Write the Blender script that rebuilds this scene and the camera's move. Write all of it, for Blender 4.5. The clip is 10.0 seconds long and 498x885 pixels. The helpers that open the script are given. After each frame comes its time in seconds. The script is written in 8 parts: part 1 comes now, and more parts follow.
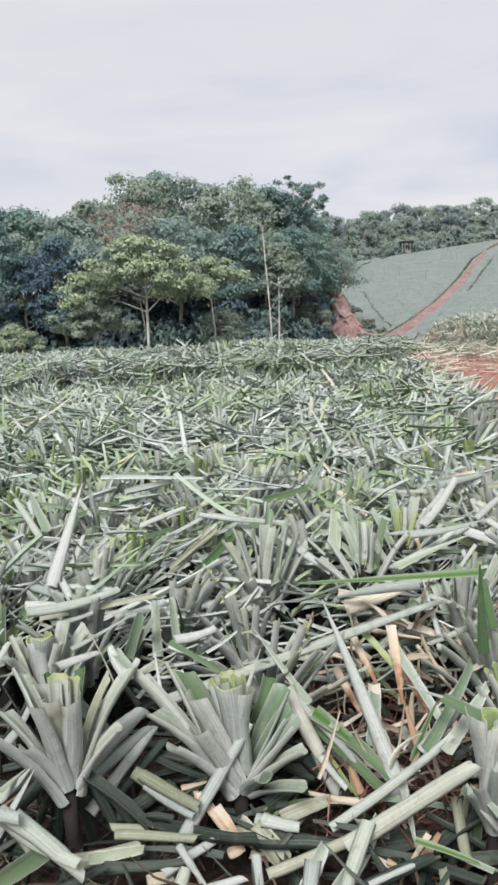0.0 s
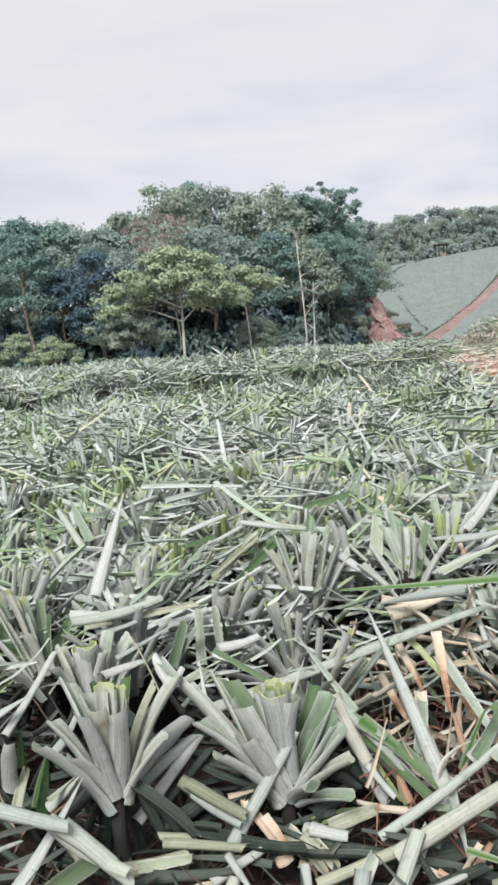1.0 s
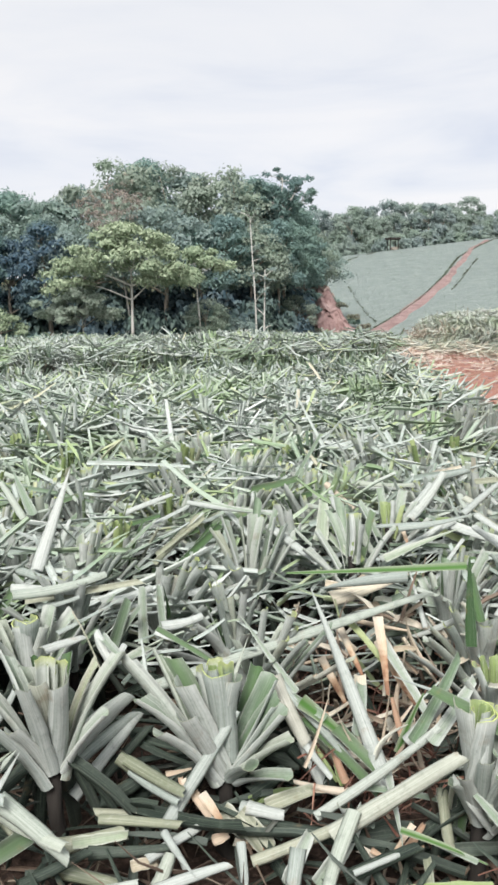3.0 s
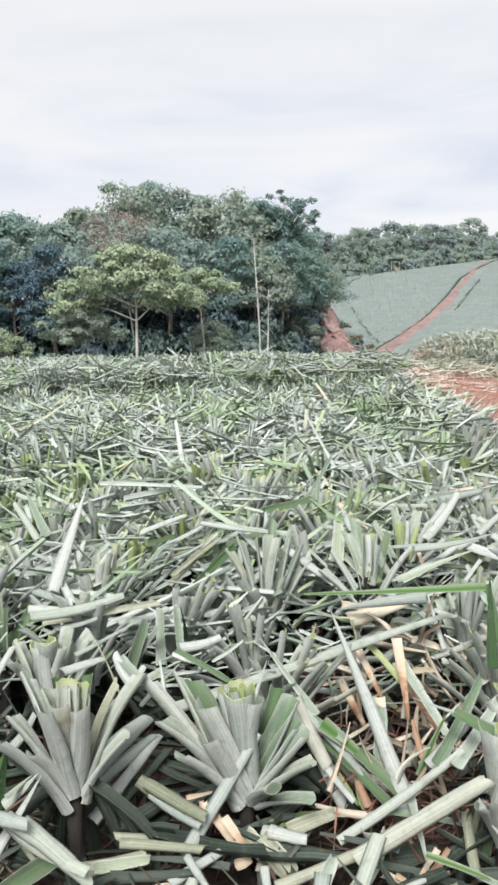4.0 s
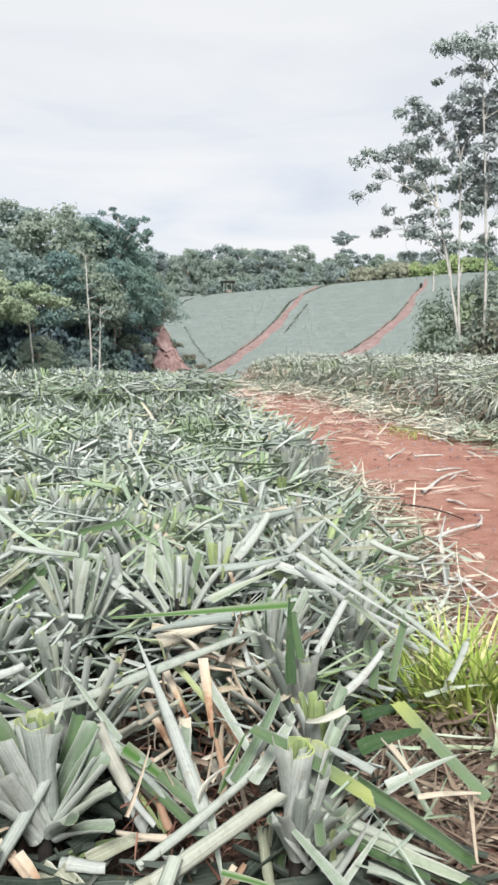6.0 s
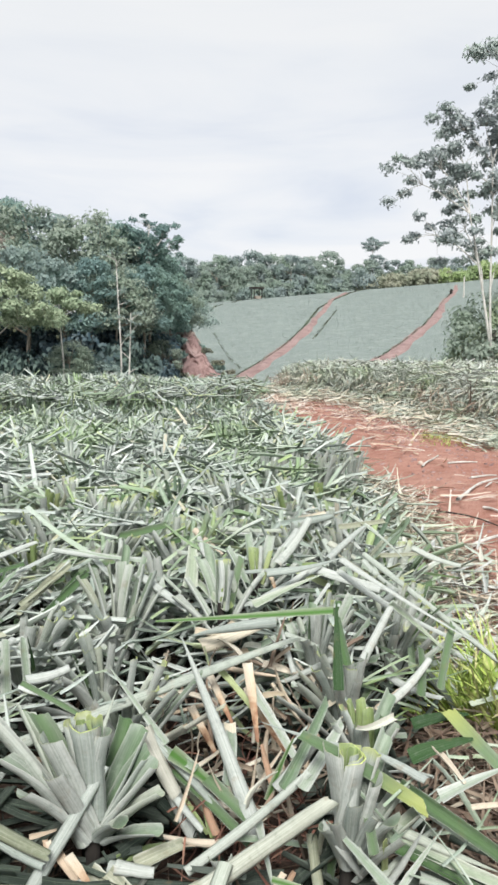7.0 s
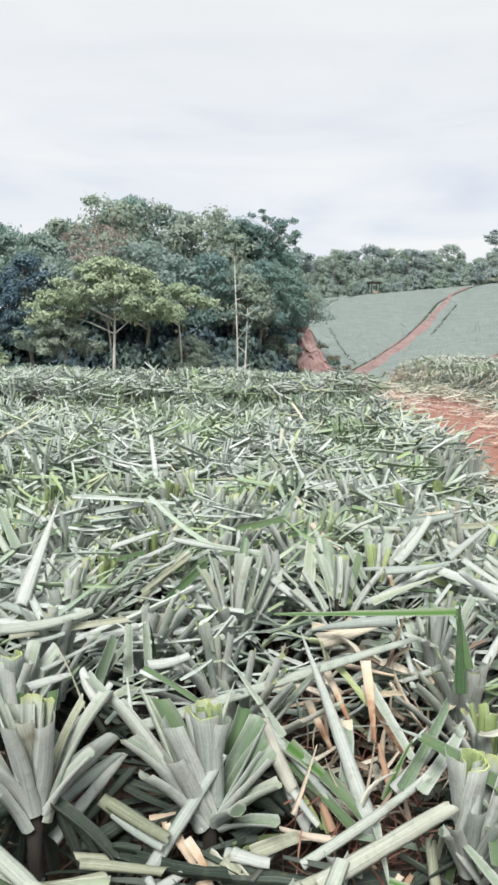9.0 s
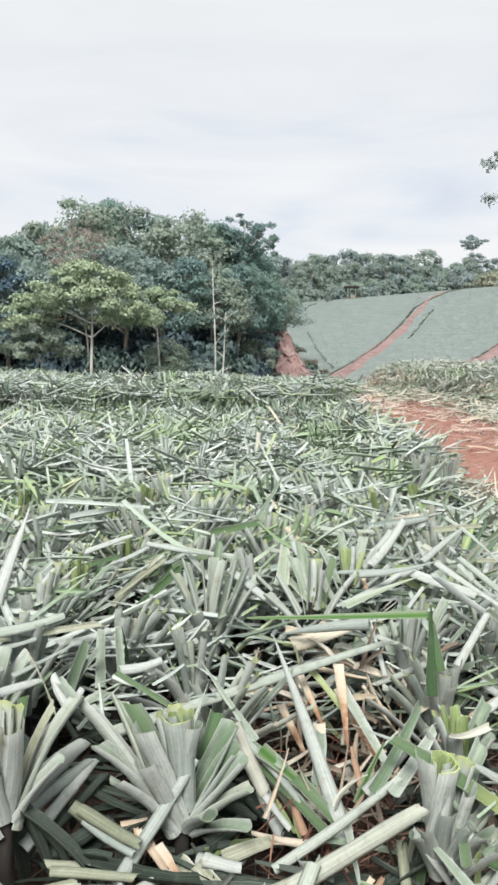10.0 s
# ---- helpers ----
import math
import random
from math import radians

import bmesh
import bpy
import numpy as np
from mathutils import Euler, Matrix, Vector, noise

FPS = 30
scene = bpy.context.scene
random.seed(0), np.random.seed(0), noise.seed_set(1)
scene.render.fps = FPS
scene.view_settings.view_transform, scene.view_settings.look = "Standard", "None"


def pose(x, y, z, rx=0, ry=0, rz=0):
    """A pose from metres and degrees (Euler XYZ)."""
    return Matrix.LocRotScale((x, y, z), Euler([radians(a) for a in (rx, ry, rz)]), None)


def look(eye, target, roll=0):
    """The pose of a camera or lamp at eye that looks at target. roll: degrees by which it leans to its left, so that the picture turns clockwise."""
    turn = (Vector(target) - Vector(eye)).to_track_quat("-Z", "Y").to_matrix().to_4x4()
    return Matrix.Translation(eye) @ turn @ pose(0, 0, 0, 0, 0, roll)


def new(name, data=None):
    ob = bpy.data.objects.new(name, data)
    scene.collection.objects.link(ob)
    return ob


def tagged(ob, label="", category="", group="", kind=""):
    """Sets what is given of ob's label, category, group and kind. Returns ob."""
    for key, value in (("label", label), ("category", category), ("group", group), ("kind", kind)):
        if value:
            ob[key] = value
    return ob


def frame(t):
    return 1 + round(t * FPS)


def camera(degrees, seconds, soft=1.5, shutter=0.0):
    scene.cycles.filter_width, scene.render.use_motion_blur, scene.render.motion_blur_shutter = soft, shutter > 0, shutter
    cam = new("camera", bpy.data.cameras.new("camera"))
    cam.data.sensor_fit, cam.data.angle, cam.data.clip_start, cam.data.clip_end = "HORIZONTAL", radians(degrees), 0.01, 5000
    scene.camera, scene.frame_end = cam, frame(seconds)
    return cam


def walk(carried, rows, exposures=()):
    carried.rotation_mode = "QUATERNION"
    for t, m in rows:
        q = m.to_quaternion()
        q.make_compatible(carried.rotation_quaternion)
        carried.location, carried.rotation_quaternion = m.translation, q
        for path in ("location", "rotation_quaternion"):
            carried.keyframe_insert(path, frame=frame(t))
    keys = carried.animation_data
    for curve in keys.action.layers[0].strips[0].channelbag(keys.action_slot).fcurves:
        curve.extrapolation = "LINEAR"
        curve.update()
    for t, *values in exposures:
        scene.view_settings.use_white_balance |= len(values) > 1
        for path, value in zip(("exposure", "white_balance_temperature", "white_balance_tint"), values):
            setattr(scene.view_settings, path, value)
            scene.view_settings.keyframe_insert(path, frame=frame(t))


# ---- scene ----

# ---------------------------------------------------------------- camera
cam = camera(33.1, 10.0, soft=2.9)
PATH = [
    (0.0, 0.0000, -0.0000, 1.7500, 80.800, 3.000, 0.000),
    (0.5, -0.0126, 0.0004, 1.7498, 81.187, 4.074, 1.621),
    (1.0, -0.0110, 0.0023, 1.7498, 81.448, 4.433, 2.349),
    (1.5, -0.0187, 0.0100, 1.7426, 81.078, 3.713, 2.059),
    (2.0, -0.0339, 0.0146, 1.7364, 80.456, 0.965, -1.565),
    (2.2, -0.0360, 0.0140, 1.7360, 80.440, 0.980, -1.330),
    (3.3, -0.0440, 0.0100, 1.7340, 79.850, 1.440, -0.690),
    (3.5, -0.0464, 0.0087, 1.7336, 79.618, 1.471, -0.191),
    (4.0, -0.0977, 0.0070, 1.7390, 81.602, 1.270, -0.817),
    (4.5, -0.0805, 0.0213, 1.7346, 81.952, 0.941, -3.086),
    (5.0, -0.0281, 0.0113, 1.7427, 81.526, 0.182, -6.610),
    (5.5, 0.0052, -0.0169, 1.7536, 82.132, -0.243, -10.768),
    (5.7, 0.0055, -0.0268, 1.7585, 82.479, -0.346, -11.966),
    (6.8, -0.0610, -0.0034, 1.7482, 83.191, -0.899, -11.519),
    (7.0, -0.0688, 0.0005, 1.7475, 83.176, -0.526, -10.110),
    (7.5, -0.0943, 0.0072, 1.7442, 82.954, -0.427, -5.761),
    (8.0, -0.1010, 0.0106, 1.7452, 82.788, -0.496, -2.766),
    (8.5, -0.0971, 0.0104, 1.7436, 82.714, -0.546, -1.897),
    (9.0, -0.1013, 0.0090, 1.7434, 82.758, -0.794, -2.293),
    (9.5, -0.0947, 0.0058, 1.7461, 82.854, -0.873, -2.755),
    (10.0, -0.0803, 0.0094, 1.7428, 83.046, -0.894, -3.769),
]
EXPOSURE = [(0.0, -0.14, 6400, 13.5), (0.9, -0.07, 6410, 13), (1.8, 0.07, 6430, 12.5), (4.0, 0.08, 6440, 11.5), (10.0, 0.06, 6440, 10)]
walk(cam, [(t, pose(x, y, z, rx, ry, rz)) for t, x, y, z, rx, ry, rz in PATH], EXPOSURE)

# ---------------------------------------------------------------- sky and sun
SUN_UP, SUN_TURN = 47.0, 192.0   # degrees above the horizon, and clockwise from straight ahead
world = bpy.data.worlds.new("overcast_sky")
scene.world = world
world.use_nodes = True


def sky_nodes():
    nt = world.node_tree
    nt.nodes.clear()
    N, L = nt.nodes.new, nt.links.new
    out, bg = N("ShaderNodeOutputWorld"), N("ShaderNodeBackground")
    clear = N("ShaderNodeTexSky")
    clear.sky_type = "NISHITA"
    clear.sun_disc = False
    clear.sun_elevation, clear.sun_rotation = radians(SUN_UP), radians(SUN_TURN)
    dim = N("ShaderNodeMix"); dim.data_type = "RGBA"; dim.blend_type = "MULTIPLY"
    dim.inputs["Factor"].default_value = 1.0
    dim.inputs["B"].default_value = (0.11, 0.11, 0.11, 1)
    L(clear.outputs[0], dim.inputs["A"])
    # cloud sheet: stretched billows, brighter where thin
    co = N("ShaderNodeTexCoord")
    mp = N("ShaderNodeMapping"); mp.inputs["Scale"].default_value = (1.3, 1.3, 6.5)
    mp.inputs["Rotation"].default_value = (0.1, -0.12, 0.4)
    L(co.outputs["Generated"], mp.inputs["Vector"])
    n1 = N("ShaderNodeTexNoise"); n1.inputs["Scale"].default_value = 1.9
    n1.inputs["Detail"].default_value = 5.0; n1.inputs["Roughness"].default_value = 0.52
    n1.inputs["Distortion"].default_value = 0.6
    L(mp.outputs[0], n1.inputs["Vector"])
    tone = N("ShaderNodeValToRGB")
    e = tone.color_ramp.elements
    e[0].position, e[0].color = 0.37, (0.70, 0.75, 0.85, 1)
    e[1].position, e[1].color = 0.62, (0.95, 0.945, 0.945, 1)
    m = e.new(0.49); m.color = (0.84, 0.865, 0.91, 1)
    L(n1.outputs["Fac"], tone.inputs["Fac"])
    # the sheet is thicker and whiter overhead
    sep = N("ShaderNodeSeparateXYZ"); L(co.outputs["Generated"], sep.inputs[0])
    up = N("ShaderNodeMapRange"); up.inputs["From Min"].default_value = 0.10
    up.inputs["From Max"].default_value = 0.34
    L(sep.outputs["Z"], up.inputs["Value"])
    high = N("ShaderNodeMix"); high.data_type = "RGBA"
    high.inputs["B"].default_value = (0.915, 0.925, 0.915, 1)
    scale = N("ShaderNodeMath"); scale.operation = "MULTIPLY"; scale.inputs[1].default_value = 0.75
    L(up.outputs[0], scale.inputs[0]); L(scale.outputs[0], high.inputs["Factor"])
    L(tone.outputs[0], high.inputs["A"])
    mix = N("ShaderNodeMix"); mix.data_type = "RGBA"; mix.inputs["Factor"].default_value = 0.9
    L(dim.outputs["Result"], mix.inputs["A"]); L(high.outputs["Result"], mix.inputs["B"])
    L(mix.outputs["Result"], bg.inputs["Color"])
    bg.inputs["Strength"].default_value = 0.97
    L(bg.outputs[0], out.inputs[0])


sky_nodes()
sun = new("sun", bpy.data.lights.new("sun", "SUN"))
sun.data.energy, sun.data.angle, sun.data.color = 4.65, radians(20), (1.0, 0.965, 0.92)
_a = radians(SUN_TURN)
sun.matrix_world = look((0, 0, 30), Vector((0, 0, 30)) - Vector((math.sin(_a) * math.cos(radians(SUN_UP)), math.cos(_a) * math.cos(radians(SUN_UP)), math.sin(radians(SUN_UP)))))

# ---------------------------------------------------------------- materials
def nodes_of(name):
    mat = bpy.data.materials.new(name)
    mat.use_nodes = True
    nt = mat.node_tree
    bsdf = nt.nodes["Principled BSDF"]
    return mat, nt, bsdf


def ramp(nt, stops):
    r = nt.nodes.new("ShaderNodeValToRGB")
    el = r.color_ramp.elements
    while len(el) < len(stops):
        el.new(0.5)
    for e, (p, c) in zip(el, stops):
        e.position, e.color = p, (*c, 1)
    return r


def mixed(nt, a, b, fac, mode="MIX"):
    m = nt.nodes.new("ShaderNodeMix")
    m.data_type, m.blend_type = "RGBA", mode
    for key, v in (("A", a), ("B", b), ("Factor", fac)):
        if hasattr(v, "is_output"):
            nt.links.new(v, m.inputs[key])
        else:
            m.inputs[key].default_value = (*v, 1) if isinstance(v, tuple) else v
    return m.outputs["Result"]


def noise_at(nt, vec, scale, detail=3.0, rough=0.55):
    n = nt.nodes.new("ShaderNodeTexNoise")
    n.inputs["Scale"].default_value, n.inputs["Detail"].default_value = scale, detail
    n.inputs["Roughness"].default_value = rough
    if vec is not None:
        nt.links.new(vec, n.inputs["Vector"])
    return n.outputs["Fac"]


def between(nt, v, lo, hi, a=0.0, b=1.0):
    m = nt.nodes.new("ShaderNodeMapRange")
    for key, x in (("From Min", lo), ("From Max", hi), ("To Min", a), ("To Max", b)):
        m.inputs[key].default_value = x
    nt.links.new(v, m.inputs["Value"])
    return m.outputs[0]


def bump(nt, bsdf, height, strength, distance):
    b = nt.nodes.new("ShaderNodeBump")
    b.inputs["Strength"].default_value, b.inputs["Distance"].default_value = strength, distance
    nt.links.new(height, b.inputs["Height"])
    nt.links.new(b.outputs[0], bsdf.inputs["Normal"])


def blade_material(name, stops, per_object=False, rough=0.5, stripe=0.35, green_mid=0.0, fresh_end=0.0, drifts=0.0, silver=1.0, gloss=0.35):
    """Leaf blade: hue by piece, veins along the blade, blotches, a greener channel, paler margins, a fresh cut end."""
    mat, nt, bsdf = nodes_of(name)
    if per_object:
        rnd = nt.nodes.new("ShaderNodeObjectInfo").outputs["Random"]
    else:
        rnd = nt.nodes.new("ShaderNodeNewGeometry").outputs["Random Per Island"]
    base = ramp(nt, stops)
    nt.links.new(rnd, base.inputs["Fac"])
    uv = nt.nodes.new("ShaderNodeUVMap"); uv.uv_map = "UVMap"
    mp = nt.nodes.new("ShaderNodeMapping"); mp.inputs["Scale"].default_value = (9, 2.4, 1)
    nt.links.new(uv.outputs[0], mp.inputs["Vector"])
    vein = noise_at(nt, mp.outputs[0], 1.0, 2.0)
    pos = nt.nodes.new("ShaderNodeNewGeometry").outputs["Position"]
    blotch = noise_at(nt, pos, 14.0, 4.0)
    mp2 = nt.nodes.new("ShaderNodeMapping"); mp2.inputs["Scale"].default_value = (24, 1.6, 1)
    nt.links.new(uv.outputs[0], mp2.inputs["Vector"])
    fibre = noise_at(nt, mp2.outputs[0], 1.0, 2.0, 0.6)
    fleck = noise_at(nt, pos, 70.0, 3.0, 0.65)
    col = mixed(nt, base.outputs[0], (0.13, 0.17, 0.13), between(nt, vein, 0.50, 0.85, 0.0, stripe))
    col = mixed(nt, col, (0.64, 0.66, 0.63), between(nt, vein, 0.48, 0.2, 0.0, stripe * 0.7 * silver))
    col = mixed(nt, col, (0.15, 0.19, 0.14), between(nt, fibre, 0.50, 0.68, 0.0, 0.5))
    col = mixed(nt, col, (0.66, 0.68, 0.63), between(nt, fibre, 0.46, 0.30, 0.0, 0.35 * silver))
    col = mixed(nt, col, (0.16, 0.18, 0.14), between(nt, fleck, 0.56, 0.74, 0.0, 0.34))
    col = mixed(nt, col, (0.70, 0.71, 0.68), between(nt, fleck, 0.46, 0.30, 0.0, 0.10 * silver))
    col = mixed(nt, col, (0.22, 0.15, 0.08), between(nt, blotch, 0.63, 0.78, 0.0, 0.5))
    scuff = noise_at(nt, pos, 24.0, 5.0, 0.7)
    col = mixed(nt, col, (0.10, 0.125, 0.10), between(nt, scuff, 0.55, 0.72, 0.0, 0.4))
    rim = nt.nodes.new("ShaderNodeSeparateXYZ"); nt.links.new(uv.outputs[0], rim.inputs[0])
    edge = nt.nodes.new("ShaderNodeMath"); edge.operation = "PINGPONG"; edge.inputs[1].default_value = 0.5
    nt.links.new(rim.outputs[0], edge.inputs[0])
    col = mixed(nt, col, (0.62, 0.64, 0.58), between(nt, edge.outputs[0], 0.07, 0.0, 0.0, 0.35 * silver))
    col = mixed(nt, col, (0.19, 0.31, 0.09), between(nt, noise_at(nt, pos, 1.1, 2.0), 0.50, 0.70, 0.0, drifts))
    if green_mid:
        sx = nt.nodes.new("ShaderNodeSeparateXYZ"); nt.links.new(uv.outputs[0], sx.inputs[0])
        away = nt.nodes.new("ShaderNodeMath"); away.operation = "PINGPONG"; away.inputs[1].default_value = 0.5
        nt.links.new(sx.outputs[0], away.inputs[0])
        col = mixed(nt, col, (0.065, 0.150, 0.035), between(nt, away.outputs[0], 0.12, 0.42, 0.0, green_mid))
    if fresh_end:
        sy = nt.nodes.new("ShaderNodeSeparateXYZ"); nt.links.new(uv.outputs[0], sy.inputs[0])
        col = mixed(nt, col, (0.29, 0.33, 0.11), between(nt, sy.outputs[1], 0.5 - 0.06 * fresh_end, 0.5, 0.0, min(0.8 * fresh_end, 1.0)))
    nt.links.new(col, bsdf.inputs["Base Color"])
    bsdf.inputs["Roughness"].default_value = rough
    bsdf.inputs["Specular IOR Level"].default_value = gloss
    rel = nt.nodes.new("ShaderNodeMath"); rel.operation = "ADD"
    nt.links.new(vein, rel.inputs[0]); nt.links.new(fibre, rel.inputs[1])
    bump(nt, bsdf, rel.outputs[0], 0.45, 0.003)
    return mat


SILVER = [(0.0, (0.27, 0.315, 0.285)), (0.25, (0.36, 0.395, 0.37)), (0.6, (0.45, 0.48, 0.45)), (0.85, (0.34, 0.385, 0.33)), (0.97, (0.38, 0.415, 0.34)), (1.0, (0.41, 0.40, 0.34))]
UPPER = [(0.0, (0.12, 0.175, 0.115)), (0.35, (0.275, 0.325, 0.27)), (0.8, (0.42, 0.45, 0.415)), (0.96, (0.36, 0.40, 0.31)), (1.0, (0.40, 0.405, 0.31))]
MIXED = [(0.0, (0.075, 0.125, 0.070)), (0.10, (0.220, 0.290, 0.225)), (0.28, (0.335, 0.40, 0.36)), (0.62, (0.475, 0.525, 0.495)), (0.84, (0.545, 0.585, 0.555)), (0.90, (0.27, 0.37, 0.20)), (0.96, (0.40, 0.47, 0.25)), (1.0, (0.56, 0.51, 0.42))]
# Dead-leaf browns, dimmed to hold the deep shade below the plants.
DRY = [(0.0, (0.081, 0.046, 0.034)), (0.4, (0.161, 0.099, 0.071)), (0.75, (0.248, 0.180, 0.130)), (1.0, (0.335, 0.279, 0.211))]
STRAW = [(0.0, (0.371, 0.212, 0.144)), (0.4, (0.594, 0.466, 0.360)), (1.0, (0.721, 0.657, 0.600))]
m_under = blade_material("pineapple_leaf_underside", SILVER, True, 0.55, 0.5)
m_upper = blade_material("pineapple_leaf_upper", UPPER, True, 0.42, 0.4, 0.35)
m_cup = blade_material("cup_leaf_outer", SILVER, True, 0.55, 0.4, 0.0, 0.3)
m_cup_in = blade_material("cup_leaf_inner", UPPER, True, 0.45, 0.3, 0.0, 1.0)
m_litter = blade_material("cut_leaf_mix", MIXED, False, 0.5, 0.35, drifts=0.6)
m_dry_one = blade_material("dry_leaf", [(0.0, (0.30, 0.175, 0.115)), (0.3, (0.44, 0.305, 0.205)), (0.6, (0.53, 0.44, 0.34)), (1.0, (0.60, 0.55, 0.46))], True, 0.75, 0.35, silver=0.15)
m_dry = blade_material("dry_leaf_litter", DRY, False, 0.75, 0.3, silver=0.15)
m_withered = blade_material("withered_leaf", [(0.0, (0.15, 0.095, 0.07)), (0.4, (0.30, 0.22, 0.165)), (0.75, (0.44, 0.37, 0.29)), (1.0, (0.50, 0.44, 0.35))], False, 0.75, 0.3, silver=0.15)
# Lower leaves: the shade between stumps is put into this near-black green.
m_lower_shade = blade_material("lower_leaf_shade", [(0.0, (0.020, 0.030, 0.024)), (0.5, (0.040, 0.056, 0.045)), (0.9, (0.085, 0.10, 0.09)), (1.0, (0.16, 0.165, 0.145))], False, 0.6, 0.3, silver=0.1, gloss=0.12)
m_straw = blade_material("straw", STRAW, False, 0.8, 0.2)
m_face = blade_material("hanging_leaf", [(0.0, (0.20, 0.25, 0.20)), (0.25, (0.40, 0.445, 0.39)), (0.65, (0.58, 0.61, 0.56)), (0.88, (0.42, 0.48, 0.34)), (1.0, (0.60, 0.56, 0.45))], False, 0.55, 0.3, drifts=0.4)
m_standing = blade_material("standing_leaf", [(0.0, (0.16, 0.22, 0.18)), (0.5, (0.30, 0.36, 0.32)), (1.0, (0.44, 0.49, 0.44))], False, 0.5, 0.3)
m_deep = blade_material("deep_standing_leaf", [(0.0, (0.05, 0.10, 0.06)), (0.5, (0.12, 0.185, 0.12)), (0.8, (0.23, 0.30, 0.20)), (1.0, (0.33, 0.42, 0.20))], False, 0.45, 0.3, silver=0.3)
m_hill = blade_material("hill_crop_leaf", [(0.0, (0.228, 0.272, 0.257)), (0.5, (0.268, 0.312, 0.295)), (1.0, (0.306, 0.349, 0.328))], False, 0.6, 0.06, drifts=0.15)
m_bleached = blade_material("bleached_leaf", [(0.0, (0.430, 0.447, 0.437)), (0.6, (0.585, 0.602, 0.588)), (1.0, (0.516, 0.499, 0.420))], False, 0.5, 0.2)
m_cream = blade_material("cream_straw", [(0.0, (0.46, 0.36, 0.26)), (0.4, (0.62, 0.55, 0.43)), (0.8, (0.70, 0.67, 0.58)), (1.0, (0.56, 0.58, 0.50))], False, 0.7, 0.2)
m_russet = blade_material("russet_fibre", [(0.0, (0.09, 0.030, 0.022)), (0.5, (0.22, 0.085, 0.06)), (1.0, (0.38, 0.20, 0.14))], False, 0.8, 0.3, silver=0.15)
m_grass = blade_material("grass_blade", [(0.0, (0.20, 0.33, 0.05)), (0.5, (0.42, 0.54, 0.10)), (0.85, (0.58, 0.63, 0.22)), (1.0, (0.626, 0.562, 0.320))], False, 0.6, 0.15, silver=0.2)


def cut_face():
    mat, nt, bsdf = nodes_of("fresh_cut")
    pos = nt.nodes.new("ShaderNodeNewGeometry").outputs["Position"]
    r = ramp(nt, [(0.3, (0.36, 0.48, 0.12)), (0.6, (0.58, 0.66, 0.24)), (0.8, (0.66, 0.68, 0.40))])
    nt.links.new(noise_at(nt, pos, 40.0), r.inputs["Fac"])
    nt.links.new(r.outputs[0], bsdf.inputs["Base Color"])
    bsdf.inputs["Roughness"].default_value = 0.6
    return mat


m_cut = cut_face()
m_cut_dull = blade_material("dull_cut_end", [(0.0, (0.26, 0.29, 0.20)), (1.0, (0.42, 0.44, 0.34))], True, 0.7, 0.2)


def husk():
    """Withered leaf: cream at its base, orange and brown stains towards the tip."""
    mat, nt, bsdf = nodes_of("withered_husk")
    uv = nt.nodes.new("ShaderNodeUVMap"); uv.uv_map = "UVMap"
    sy = nt.nodes.new("ShaderNodeSeparateXYZ"); nt.links.new(uv.outputs[0], sy.inputs[0])
    pos = nt.nodes.new("ShaderNodeNewGeometry").outputs["Position"]
    stain = noise_at(nt, pos, 16.0, 4.0, 0.6)
    add = nt.nodes.new("ShaderNodeMath"); add.operation = "MULTIPLY_ADD"; add.inputs[1].default_value = 1.3
    nt.links.new(sy.outputs[1], add.inputs[0]); nt.links.new(stain, add.inputs[2])
    r = ramp(nt, [(0.45, (0.60, 0.55, 0.45)), (0.78, (0.52, 0.42, 0.30)), (0.97, (0.36, 0.22, 0.13)), (1.0, (0.28, 0.15, 0.09))])
    nt.links.new(add.outputs[0], r.inputs["Fac"])
    mp = nt.nodes.new("ShaderNodeMapping"); mp.inputs["Scale"].default_value = (20, 1.5, 1)
    nt.links.new(uv.outputs[0], mp.inputs["Vector"])
    fibre = noise_at(nt, mp.outputs[0], 1.0, 2.0, 0.6)
    col = mixed(nt, r.outputs[0], (0.20, 0.12, 0.08), between(nt, fibre, 0.52, 0.7, 0.0, 0.5))
    nt.links.new(col, bsdf.inputs["Base Color"])
    bsdf.inputs["Roughness"].default_value = 0.75
    bump(nt, bsdf, fibre, 0.5, 0.003)
    return mat


